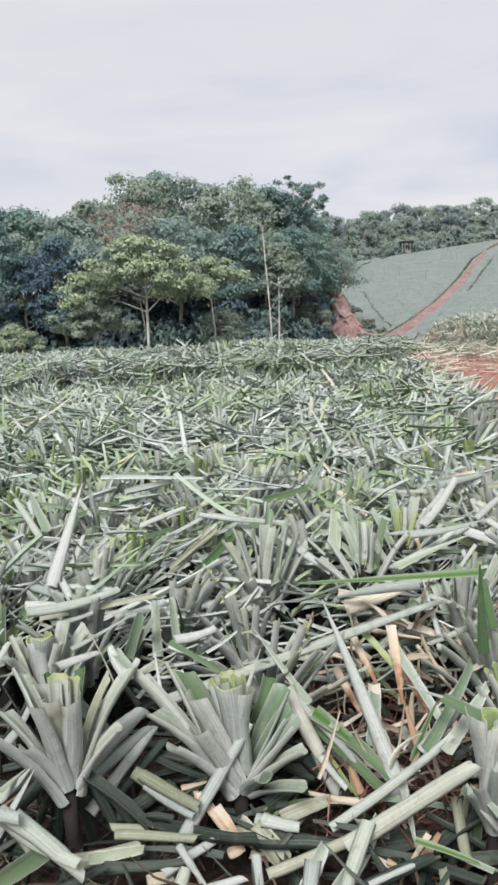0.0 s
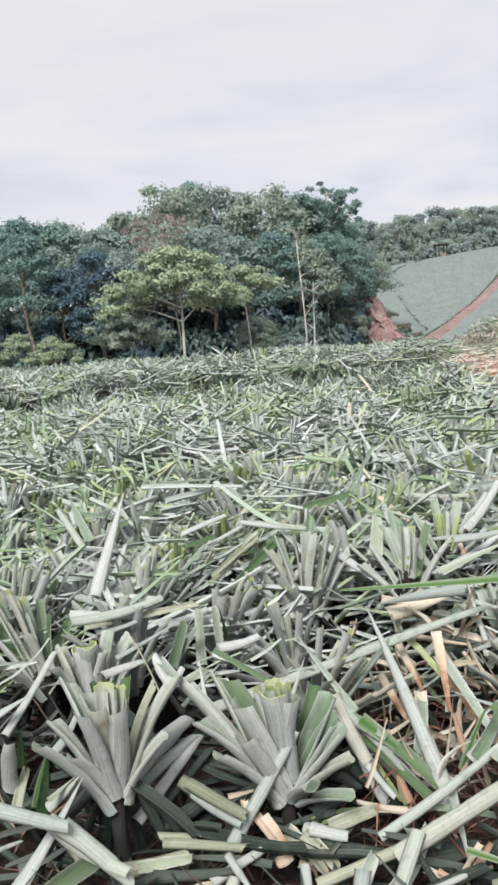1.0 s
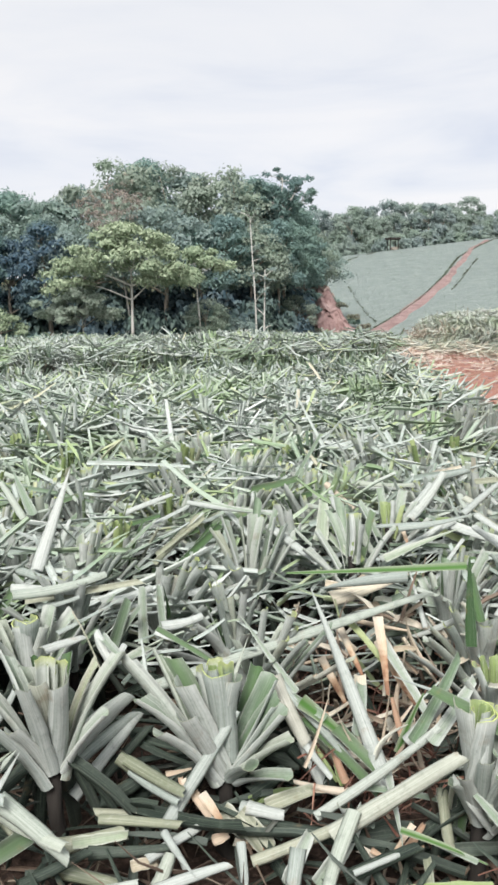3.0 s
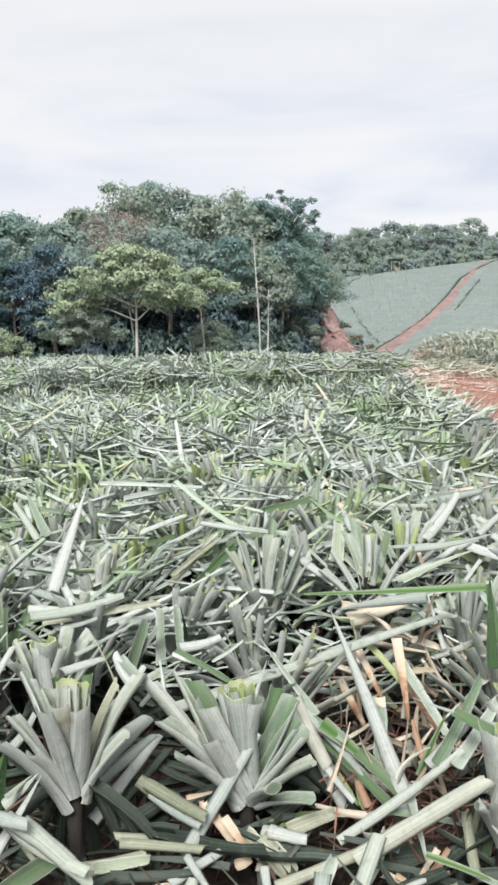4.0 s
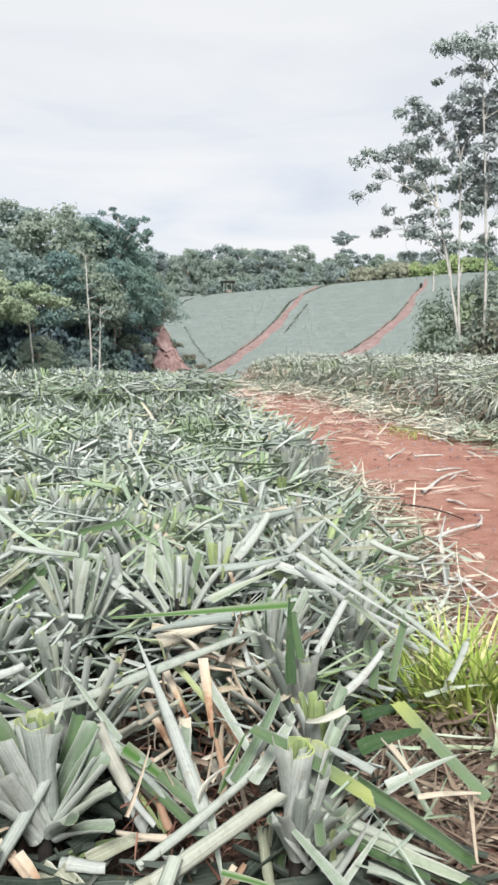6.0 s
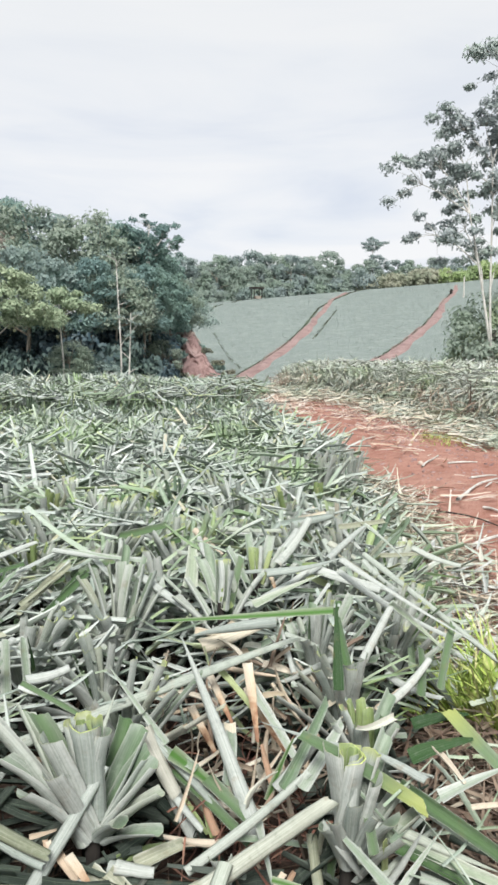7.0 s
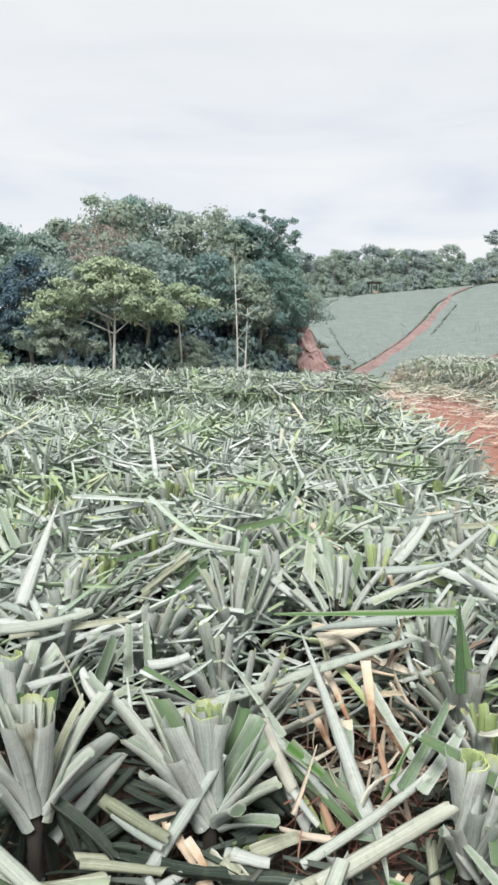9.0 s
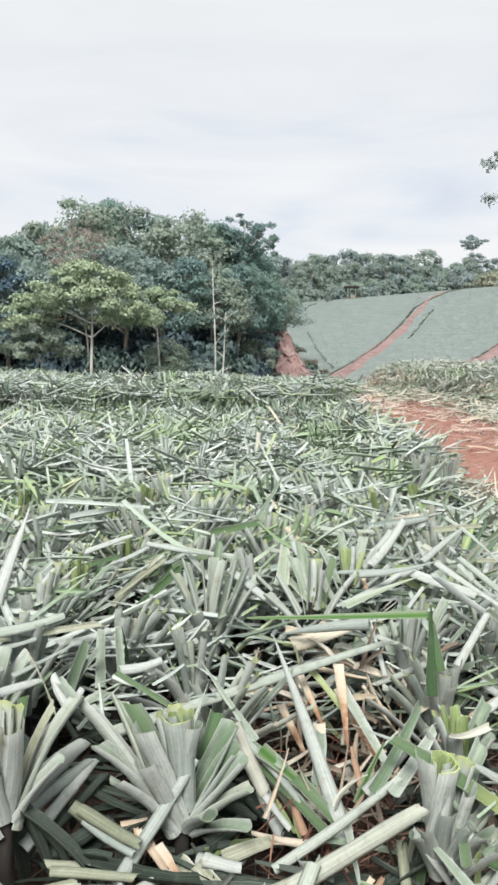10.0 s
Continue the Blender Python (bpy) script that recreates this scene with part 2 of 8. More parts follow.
def ground_material():
    """Red earth; trash-strewn field soil darkened for shade in its gaps; brown forest floor; green cover on far land.
    """
    mat, nt, bsdf = nodes_of("earth")
    geo = nt.nodes.new("ShaderNodeNewGeometry").outputs["Position"]
    zone = nt.nodes.new("ShaderNodeAttribute"); zone.attribute_name = "zone"
    sep = nt.nodes.new("ShaderNodeSeparateColor"); nt.links.new(zone.outputs["Color"], sep.inputs[0])
    big, mid, fine = noise_at(nt, geo, 0.55, 4.0), noise_at(nt, geo, 4.5, 5.0), noise_at(nt, geo, 45.0, 4.0, 0.7)
    red = ramp(nt, [(0.25, (0.215, 0.098, 0.072)), (0.45, (0.335, 0.168, 0.130)), (0.75, (0.44, 0.25, 0.20))])
    nt.links.new(mid, red.inputs["Fac"])
    soil = mixed(nt, red.outputs[0], (0.49, 0.32, 0.255), between(nt, big, 0.45, 0.7, 0.0, 0.5))
    soil = mixed(nt, soil, (0.19, 0.068, 0.040), between(nt, fine, 0.50, 0.66, 0.0, 0.75))
    # Trash soil: the shade between stumps is painted in as near-black brown.
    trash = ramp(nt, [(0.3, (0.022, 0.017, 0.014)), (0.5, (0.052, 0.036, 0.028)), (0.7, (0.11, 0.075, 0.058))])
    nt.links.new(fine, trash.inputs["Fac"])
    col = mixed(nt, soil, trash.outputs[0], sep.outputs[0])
    green = ramp(nt, [(0.3, (0.165, 0.207, 0.195)), (0.55, (0.226, 0.265, 0.250)), (0.8, (0.278, 0.313, 0.295))])
    nt.links.new(mid, green.inputs["Fac"])
    veg = mixed(nt, green.outputs[0], (0.30, 0.345, 0.318), between(nt, big, 0.48, 0.68, 0.0, 0.5))
    veg = mixed(nt, veg, (0.15, 0.20, 0.16), between(nt, noise_at(nt, geo, 1.6, 3.0, 0.6), 0.52, 0.68, 0.0, 0.5))
    col = mixed(nt, col, veg, sep.outputs[1])
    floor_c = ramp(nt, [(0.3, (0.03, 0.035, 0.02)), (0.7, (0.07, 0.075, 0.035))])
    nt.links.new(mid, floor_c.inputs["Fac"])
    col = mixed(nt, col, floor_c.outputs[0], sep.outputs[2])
    nt.links.new(col, bsdf.inputs["Base Color"])
    bsdf.inputs["Roughness"].default_value = 0.95
    bsdf.inputs["Specular IOR Level"].default_value = 0.15
    both = nt.nodes.new("ShaderNodeMath"); both.operation = "ADD"
    nt.links.new(fine, both.inputs[0]); nt.links.new(mid, both.inputs[1])
    bump(nt, bsdf, both.outputs[0], 0.7, 0.03)
    return mat


def red_earth(name, shade=1.0):
    mat, nt, bsdf = nodes_of(name)
    geo = nt.nodes.new("ShaderNodeNewGeometry").outputs["Position"]
    a, b = noise_at(nt, geo, 0.8, 5.0), noise_at(nt, geo, 5.0, 4.0, 0.65)
    r = ramp(nt, [(p, tuple(shade * k for k in c)) for p, c in ((0.3, (0.26, 0.165, 0.155)), (0.5, (0.37, 0.25, 0.235)), (0.72, (0.48, 0.36, 0.335)))])
    nt.links.new(a, r.inputs["Fac"])
    col = mixed(nt, r.outputs[0], (0.19, 0.105, 0.09), between(nt, b, 0.52, 0.72, 0.0, 0.6))
    nt.links.new(col, bsdf.inputs["Base Color"])
    bsdf.inputs["Roughness"].default_value = 0.95
    bump(nt, bsdf, b, 0.8, 0.1)
    return mat


def foliage(name, stops, through_light=0.32):
    mat, nt, bsdf = nodes_of(name)
    rnd = nt.nodes.new("ShaderNodeNewGeometry").outputs["Random Per Island"]
    r = ramp(nt, stops)
    nt.links.new(rnd, r.inputs["Fac"])
    pos = nt.nodes.new("ShaderNodeNewGeometry").outputs["Position"]
    own = nt.nodes.new("ShaderNodeObjectInfo").outputs["Random"]
    col = mixed(nt, r.outputs[0], (0.25, 0.35, 0.235), between(nt, noise_at(nt, pos, 0.22, 3.0), 0.45, 0.68, 0.0, 0.45))
    col = mixed(nt, col, (0.10, 0.165, 0.16), between(nt, own, 0.4, 1.0, 0.0, 0.16))
    nt.links.new(col, bsdf.inputs["Base Color"])
    bsdf.inputs["Roughness"].default_value = 0.8
    bsdf.inputs["Specular IOR Level"].default_value = 0.1
    tr = nt.nodes.new("ShaderNodeBsdfTranslucent"); nt.links.new(col, tr.inputs["Color"])
    ms = nt.nodes.new("ShaderNodeMixShader"); ms.inputs[0].default_value = through_light
    out = nt.nodes["Material Output"]
    nt.links.new(bsdf.outputs[0], ms.inputs[1]); nt.links.new(tr.outputs[0], ms.inputs[2])
    nt.links.new(ms.outputs[0], out.inputs["Surface"])
    return mat


def bark(name, light, dark):
    mat, nt, bsdf = nodes_of(name)
    geo = nt.nodes.new("ShaderNodeNewGeometry").outputs["Position"]
    mp = nt.nodes.new("ShaderNodeMapping"); mp.inputs["Scale"].default_value = (6, 6, 1.5)
    nt.links.new(geo, mp.inputs["Vector"])
    n = noise_at(nt, mp.outputs[0], 1.5, 5.0, 0.6)
    r = ramp(nt, [(0.35, dark), (0.65, light)])
    nt.links.new(n, r.inputs["Fac"]); nt.links.new(r.outputs[0], bsdf.inputs["Base Color"])
    bsdf.inputs["Roughness"].default_value = 0.9
    bump(nt, bsdf, n, 0.6, 0.04)
    return mat


m_ground = ground_material()
m_track = red_earth("track_earth", 0.72)
m_bank = red_earth("bank_earth", 0.85)
m_lip = bark("washed_earth", (0.66, 0.54, 0.48), (0.45, 0.30, 0.25))
# Forest leaf colours are lifted paler and bluer to hold the haze.
m_leaf_mid = foliage("forest_leaf", [(0.0, (0.175, 0.265, 0.245)), (0.5, (0.24, 0.35, 0.32)), (1.0, (0.32, 0.44, 0.385))], 0.45)
m_leaf_light = foliage("sunlit_leaf", [(0.0, (0.22, 0.285, 0.185)), (0.5, (0.34, 0.41, 0.275)), (1.0, (0.46, 0.53, 0.37))], 0.22)
m_leaf_blue = foliage("dark_leaf", [(0.0, (0.145, 0.23, 0.225)), (0.6, (0.21, 0.315, 0.30)), (1.0, (0.29, 0.40, 0.38))], 0.45)
m_leaf_grey = foliage("greyish_leaf", [(0.0, (0.245, 0.32, 0.305)), (0.6, (0.32, 0.405, 0.38)), (1.0, (0.405, 0.495, 0.455))], 0.45)
m_leaf_olive = foliage("olive_leaf", [(0.0, (0.27, 0.325, 0.27)), (0.5, (0.35, 0.415, 0.345)), (1.0, (0.44, 0.50, 0.42))], 0.45)
# These two ridge leaves carry distance haze in their pale base colours.
m_leaf_haze = foliage("haze_pale_ridge_leaf", [(0.0, (0.31, 0.375, 0.335)), (0.5, (0.37, 0.445, 0.395)), (1.0, (0.43, 0.50, 0.44))], 0.5)
m_leaf_haze_blue = foliage("haze_blue_ridge_leaf", [(0.0, (0.30, 0.365, 0.365)), (0.5, (0.355, 0.425, 0.42)), (1.0, (0.41, 0.48, 0.47))], 0.5)
m_leaf_scrub = foliage("brownish_scrub_leaf", [(0.0, (0.33, 0.34, 0.26)), (0.5, (0.41, 0.42, 0.33)), (1.0, (0.48, 0.49, 0.39))], 0.4)
m_leaf_lime = foliage("yellow_green_scrub_leaf", [(0.0, (0.30, 0.40, 0.17)), (0.5, (0.39, 0.49, 0.24)), (1.0, (0.48, 0.57, 0.33))], 0.4)
# Deep blue of a shaded hollow, given to the leaves themselves.
m_leaf_shade_blue = foliage("shade_blue_leaf", [(0.0, (0.08, 0.14, 0.19)), (0.6, (0.13, 0.20, 0.25)), (1.0, (0.19, 0.265, 0.30))], 0.4)
m_leaf_dry = foliage("dry_pinkish_leaf", [(0.0, (0.26, 0.22, 0.20)), (0.6, (0.36, 0.31, 0.28)), (1.0, (0.44, 0.41, 0.33))], 0.3)
m_twiggy = foliage("twiggy_brown_leaf", [(0.0, (0.11, 0.10, 0.082)), (0.5, (0.20, 0.185, 0.15)), (1.0, (0.31, 0.33, 0.23))], 0.2)
# Lane-tree leaf: grey lifted for haze and the bright sky behind.
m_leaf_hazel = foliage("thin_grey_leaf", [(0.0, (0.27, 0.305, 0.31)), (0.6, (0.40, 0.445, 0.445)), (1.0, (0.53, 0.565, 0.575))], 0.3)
m_weed = foliage("ditch_weed_leaf", [(0.0, (0.07, 0.075, 0.055)), (0.6, (0.13, 0.14, 0.105)), (1.0, (0.20, 0.22, 0.17))], 0.2)
# Undergrowth leaves take the blue-dark of the shade under the crowns.
m_shade = foliage("undergrowth_leaf_shade", [(0.0, (0.050, 0.085, 0.105)), (0.6, (0.085, 0.125, 0.145)), (1.0, (0.13, 0.175, 0.185))], 0.25)
m_bark = bark("grey_bark", (0.34, 0.30, 0.25), (0.15, 0.125, 0.10))
m_stem = bark("old_stem", (0.034, 0.029, 0.024), (0.014, 0.012, 0.010))
m_bark_pale = bark("pale_bark", (0.62, 0.61, 0.57), (0.36, 0.345, 0.315))

# ---------------------------------------------------------------- mesh helpers
def mesh_from(name, verts, quads, mats, uv=None, mat_index=None, smooth=True):
    """A mesh from arrays: verts (n,3), quads (m,4), uv per vertex."""
    me = bpy.data.meshes.new(name)
    verts, quads = np.asarray(verts, np.float32), np.asarray(quads, np.int32)
    me.vertices.add(len(verts)); me.vertices.foreach_set("co", verts.ravel())
    me.loops.add(quads.size); me.loops.foreach_set("vertex_index", quads.ravel())
    me.polygons.add(len(quads))
    me.polygons.foreach_set("loop_start", np.arange(0, quads.size, quads.shape[1], dtype=np.int32))
    if mat_index is not None:
        me.polygons.foreach_set("material_index", np.asarray(mat_index, np.int32))
    me.polygons.foreach_set("use_smooth", np.full(len(quads), smooth))
    if uv is not None:
        lay = me.uv_layers.new(name="UVMap")
        lay.data.foreach_set("uv", np.asarray(uv, np.float32)[quads.ravel()].ravel())
    for m in mats:
        me.materials.append(m)
    me.update(calc_edges=True)
    me.validate()
    return me


def unit(v):
    return v / np.maximum(np.linalg.norm(v, axis=-1, keepdims=True), 1e-9)


def blades(base, along, normal, length, width, bend, tip, channel=0.2, twist=0.0, segs=4, across=3):
    """Vertices, quads, uv and material slots of many leaf blades at once.
    base, along, normal: (n,3); the rest (n,) or numbers. tip 1: pointed, 0: cut square."""
    n = len(base)
    full = lambda v: np.broadcast_to(np.asarray(v, float), (n,)).copy()
    length, width, bend, tip, channel, twist = map(full, (length, width, bend, tip, channel, twist))
    bend = np.where(np.abs(bend) < 1e-3, 1e-3, bend)
    along = unit(along)
    normal = unit(normal - (normal * along).sum(-1, keepdims=True) * along)
    side = np.cross(along, normal)
    s = np.linspace(0, 1, segs + 1)[None, :, None]
    b, L = bend[:, None, None], length[:, None, None]
    centre = base[:, None] + L * (np.sin(b * s) / b * along[:, None] - (1 - np.cos(b * s)) / b * normal[:, None])
    nn = np.sin(b * s) * along[:, None] + np.cos(b * s) * normal[:, None]
    tw = twist[:, None, None] * s
    sd = np.cos(tw) * side[:, None] + np.sin(tw) * nn
    nn = np.cos(tw) * nn - np.sin(tw) * side[:, None]
    w = width[:, None, None] * (1 - tip[:, None, None] * s ** 1.8) * (0.82 + 0.18 * np.sin(np.pi * np.minimum(s * 1.4 + 0.15, 1)))
    u = np.linspace(-1, 1, across)
    ch = channel[:, None, None]
    top = (centre[:, :, None] + sd[:, :, None] * (w * (1 - 0.35 * ch))[..., None, :] * 0.5 * u[None, None, :, None]
           + nn[:, :, None] * (w * ch)[..., None, :] * (np.abs(u) ** 1.8)[None, None, :, None])
    slant = np.sin(np.arange(n) * 12.9898 + 0.7) * 0.8 * np.clip(1 - 1.4 * np.abs(tip), 0, 1)
    top[:, -1] += (slant * width)[:, None, None] * u[None, :, None] * along[:, None] * 0.5
    us = np.broadcast_to((u * 0.5 + 0.5)[None, None], (n, segs + 1, across))
    vs = np.broadcast_to((s[..., 0] * length[:, None])[..., None] + (np.arange(n) * 0.37 % 5)[:, None, None], us.shape)
    k = across
    i, j = np.meshgrid(np.arange(segs), np.arange(k - 1), indexing="ij")
    quad = np.stack([i * k + j, i * k + j + 1, (i + 1) * k + j + 1, (i + 1) * k + j], -1).reshape(-1, 4)
    quads = (quad[None] + (np.arange(n) * k * (segs + 1))[:, None, None]).reshape(-1, 4)
    return top.reshape(-1, 3), quads, np.stack([us.ravel(), vs.ravel()], -1), np.zeros(len(quads), int)



def gather(chunks):
    """Joins chunks of (verts, quads, uv, slots)."""
    off, V, Q, U, S = 0, [], [], [], []
    for v, q, uv, sl in chunks:
        V.append(v); Q.append(q + off); U.append(uv); S.append(sl); off += len(v)
    return np.concatenate(V), np.concatenate(Q), np.concatenate(U), np.concatenate(S)


def part(name, me, parent=None, label="", m=None):
    ob = new(name, me)
    if parent is not None:
        ob.parent = parent
    if m is not None:
        ob.matrix_basis = m
    if label:
        tagged(ob, label)
    return ob


rng = np.random.default_rng(7)


def value_noise(x, y, seed=0):
    """Smooth noise in -1..1 over the plan."""
    x, y = np.asarray(x, float), np.asarray(y, float)
    xi, yi = np.floor(x).astype(np.int64), np.floor(y).astype(np.int64)
    fx, fy = x - xi, y - yi
    fx, fy = fx * fx * (3 - 2 * fx), fy * fy * (3 - 2 * fy)

    def h(a, b):
        k = (a * 374761393 + b * 668265263 + seed * 362437) & 0xFFFFFFFF
        k = ((k ^ (k >> 13)) * 1274126177) & 0xFFFFFFFF
        return ((k ^ (k >> 16)) & 0xFFFF) / 32767.5 - 1
    return (h(xi, yi) * (1 - fx) + h(xi + 1, yi) * fx) * (1 - fy) + (h(xi, yi + 1) * (1 - fx) + h(xi + 1, yi + 1) * fx) * fy


def smooth(v, lo, hi):
    k = np.clip((v - lo) / (hi - lo), 0, 1)
    return k * k * (3 - 2 * k)


# ---------------------------------------------------------------- plan of the land
def lane_left(y):
    return np.interp(y, [-5, 2.2, 3.2, 4.2, 6.2, 8.4, 14.8, 21.6, 28, 50, 74], [0.6, 1.15, 1.5, 1.8, 2.25, 2.55, 3.15, 4.1, 5.0, 7.8, 10.8])


def lane_right(y):
    return np.interp(y, [-5, 9, 13.5, 16.8, 19.3, 20.7, 22.5, 25.5, 28, 31, 50, 74], [6.9, 6.9, 6.75, 6.7, 6.9, 6.5, 5.9, 5.7, 5.8, 6.6, 10.2, 13.2])


def hill(x, y):
    yy = np.minimum(y, 158.0)
    up = -1.6 + 0.100 * (np.clip(x, 0, 100) - 12) + 0.077 * (yy - 74) + 0.00047 * np.maximum(yy - 74, 0) ** 2
    over = np.maximum(y - 158.0, 0)
    return up - 0.0025 * np.minimum(over, 60) ** 2 * 0.4


def land(x, y):
    x, y = np.asarray(x, float), np.asarray(y, float)
    near = 0.04 * value_noise(x * 0.9, y * 0.9, 3) + 0.02 * value_noise(x * 3.1, y * 3.1, 4)
    side_b = smooth(x - lane_right(y), 0.0, 0.7)
    in_lane = smooth(x - lane_left(y), -0.35, 0.1) * (1 - side_b)
    lane = 0.03 + 0.016 * np.clip(y - 6, 0, 14)
    z = near * (1 - 0.5 * in_lane) + in_lane * lane + side_b * 0.36
    z = z - 0.10 * in_lane * np.exp(-((x - lane_left(y) - 1.0) / 0.35) ** 2) * smooth(y, 5, 9)
    fall = -2.3 * smooth(y, 23.5, 52)
    rise = hill(x, y)
    mask = smooth(x, 2.0, 11.0) * smooth(y, 58, 76)
    low = z * (1 - smooth(y, 24, 40)) + fall + 0.4 * value_noise(x * 0.06, y * 0.06, 9) * smooth(y, 50, 70)
    low = low + 0.05 * np.maximum(y - 95, 0) * (1 - mask)
    low = np.minimum(low, 14)
    return low * (1 - mask) + np.minimum(rise, 26) * mask


def build_ground():
    def axis(parts):
        return np.unique(np.concatenate([np.arange(a, b, st) for a, b, st in parts]))
    xs = axis([(-2200, -200, 250), (-200, -40, 16), (-40, -12, 2), (-12, 14, 0.27), (14, 100, 1.6), (100, 300, 16), (300, 2400, 250)])
    ys = axis([(-2200, -100, 250), (-100, -6, 10), (-6, 30, 0.27), (30, 60, 1.2), (60, 180, 1.6), (180, 400, 20), (400, 3000, 250)])
    X, Y = np.meshgrid(xs, ys)
    Z = land(X, Y)
    nx, ny = len(xs), len(ys)
    i, j = np.meshgrid(np.arange(ny - 1), np.arange(nx - 1), indexing="ij")
    quads = np.stack([i * nx + j, i * nx + j + 1, (i + 1) * nx + j + 1, (i + 1) * nx + j], -1).reshape(-1, 4)
    me = mesh_from("ground", np.stack([X, Y, Z], -1).reshape(-1, 3), quads, [m_ground])
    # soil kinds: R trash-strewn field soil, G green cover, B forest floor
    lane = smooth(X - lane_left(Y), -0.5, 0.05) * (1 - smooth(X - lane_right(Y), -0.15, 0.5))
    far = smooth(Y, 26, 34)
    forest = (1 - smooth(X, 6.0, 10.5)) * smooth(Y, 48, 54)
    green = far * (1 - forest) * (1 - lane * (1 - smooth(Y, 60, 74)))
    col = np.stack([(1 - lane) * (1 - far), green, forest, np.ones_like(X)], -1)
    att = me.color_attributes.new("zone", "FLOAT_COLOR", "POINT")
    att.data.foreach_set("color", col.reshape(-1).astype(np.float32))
    tagged(new("ground", me), "red earth ground with trash-strewn field soil and a worn lane", "ground", kind="structure")


build_ground()

# ---------------------------------------------------------------- far hill
TRACK_A = [(10.5, 69), (12.0, 73), (16.7, 84), (22.2, 97.5), (27.8, 111), (33.6, 127), (39.2, 142), (43.6, 151), (46.5, 155.5)]
TRACK_B = [(25, 74.5), (27.6, 78.6), (34.6, 90.4), (42.8, 105.2), (55.0, 129.3), (61.7, 141.5), (67, 152)]


def along_line(line, step):
    p = np.array(line, float)
    d = np.r_[0, np.cumsum(np.linalg.norm(np.diff(p, axis=0), axis=1))]
    s = np.arange(0, d[-1], step)
    q = np.stack([np.interp(s, d, p[:, 0]), np.interp(s, d, p[:, 1])], -1)
    for _ in range(6):
        q[1:-1] = 0.25 * q[:-2] + 0.5 * q[1:-1] + 0.25 * q[2:]
    return q, unit(np.gradient(q, axis=0))


def near_line(x, y, line):
    q, _ = along_line(line, 2.0)
    return np.min(np.hypot(x[:, None] - q[:, 0], y[:, None] - q[:, 1]), 1)


def build_track(line, width, label):
    q, t = along_line(line, 1.0)
    sidev = np.stack([t[:, 1], -t[:, 0]], -1)
    us = np.linspace(-1, 1, 9)
    wid = width * np.linspace(1.0, 0.34, len(q)) * (1 + 0.30 * value_noise(np.arange(len(q)) * 0.23, np.zeros(len(q)), 5))
    P = q[:, None] + sidev[:, None] * (us[None, :, None] * wid[:, None, None] / 2)
    wob = 0.35 * value_noise(P[..., 0] * 0.22, P[..., 1] * 0.22, 6)
    P = P + sidev[:, None] * wob[..., None]
    Z = land(P[..., 0], P[..., 1]) + 0.10 + 0.10 * (1 - us[None] ** 2) - 0.12 * np.exp(-((np.abs(us[None]) - 0.45) / 0.18) ** 2)
    Z = Z - 0.35 * (np.abs(us[None]) > 0.99)
    n, k = Z.shape
    i, j = np.meshgrid(np.arange(n - 1), np.arange(k - 1), indexing="ij")
    quads = np.stack([i * k + j, i * k + j + 1, (i + 1) * k + j + 1, (i + 1) * k + j], -1).reshape(-1, 4)
    me = mesh_from("track", np.concatenate([P, Z[..., None]], -1).reshape(-1, 3), quads, [m_track])
    tagged(new("track", me), label, "dirt track", kind="structure")


build_track(TRACK_A, 2.3, "rutted red earth track climbing the far hillside field")
build_track(TRACK_B, 2.4, "red earth track up the hillside beside the tall trees")


def hill_crop():
    """Rows of small standing pineapple plants over the far hill."""
    gx, gy = np.meshgrid(np.arange(4, 98, 0.42), np.arange(72, 168, 0.6))
    x = gx.ravel() + 0.12 * rng.standard_normal(gx.size) + 0.25 * gy.ravel() % 0.62
    y = gy.ravel() + 0.10 * rng.standard_normal(gx.size)
    keep = (near_line(x, y, TRACK_A) > 1.25 - 0.006 * (y - 74)) & (near_line(x, y, TRACK_B) > 1.3 - 0.006 * (y - 74))
    keep &= x > 8.5 + 0.085 * (y - 74) + 0.6 * value_noise(y * 0.3, y * 0, 8)
    keep &= (x < 0.62 * y + 4) & (x > 0.06 * y)
    x, y = x[keep], y[keep]
    n, k = len(x), 3
    z = land(x, y)
    X, Y, Z = np.repeat(x, k), np.repeat(y, k), np.repeat(z, k)
    a = rng.uniform(0, 2 * np.pi, n * k); tilt = np.radians(rng.uniform(74, 89, n * k))
    d = np.stack([np.cos(a) * np.sin(tilt), np.sin(a) * np.sin(tilt), np.cos(tilt)], -1)
    nr = np.stack([-np.cos(a) * np.cos(tilt), -np.sin(a) * np.cos(tilt), np.sin(tilt)], -1)
    hgt = np.repeat(rng.uniform(0.20, 0.30, n), k)
    c = blades(np.stack([X, Y, Z], -1), d, nr, hgt, rng.uniform(0.10, 0.15, n * k), 0.3, 0.6, 0.05, segs=1, across=2)
    me = mesh_from("pineapple_rows", *c[:2], [m_hill], c[2])
    tagged(new("pineapple_rows", me), "blue-green standing pineapple crop covering the far hillside", "crop", kind="stuff")


hill_crop()


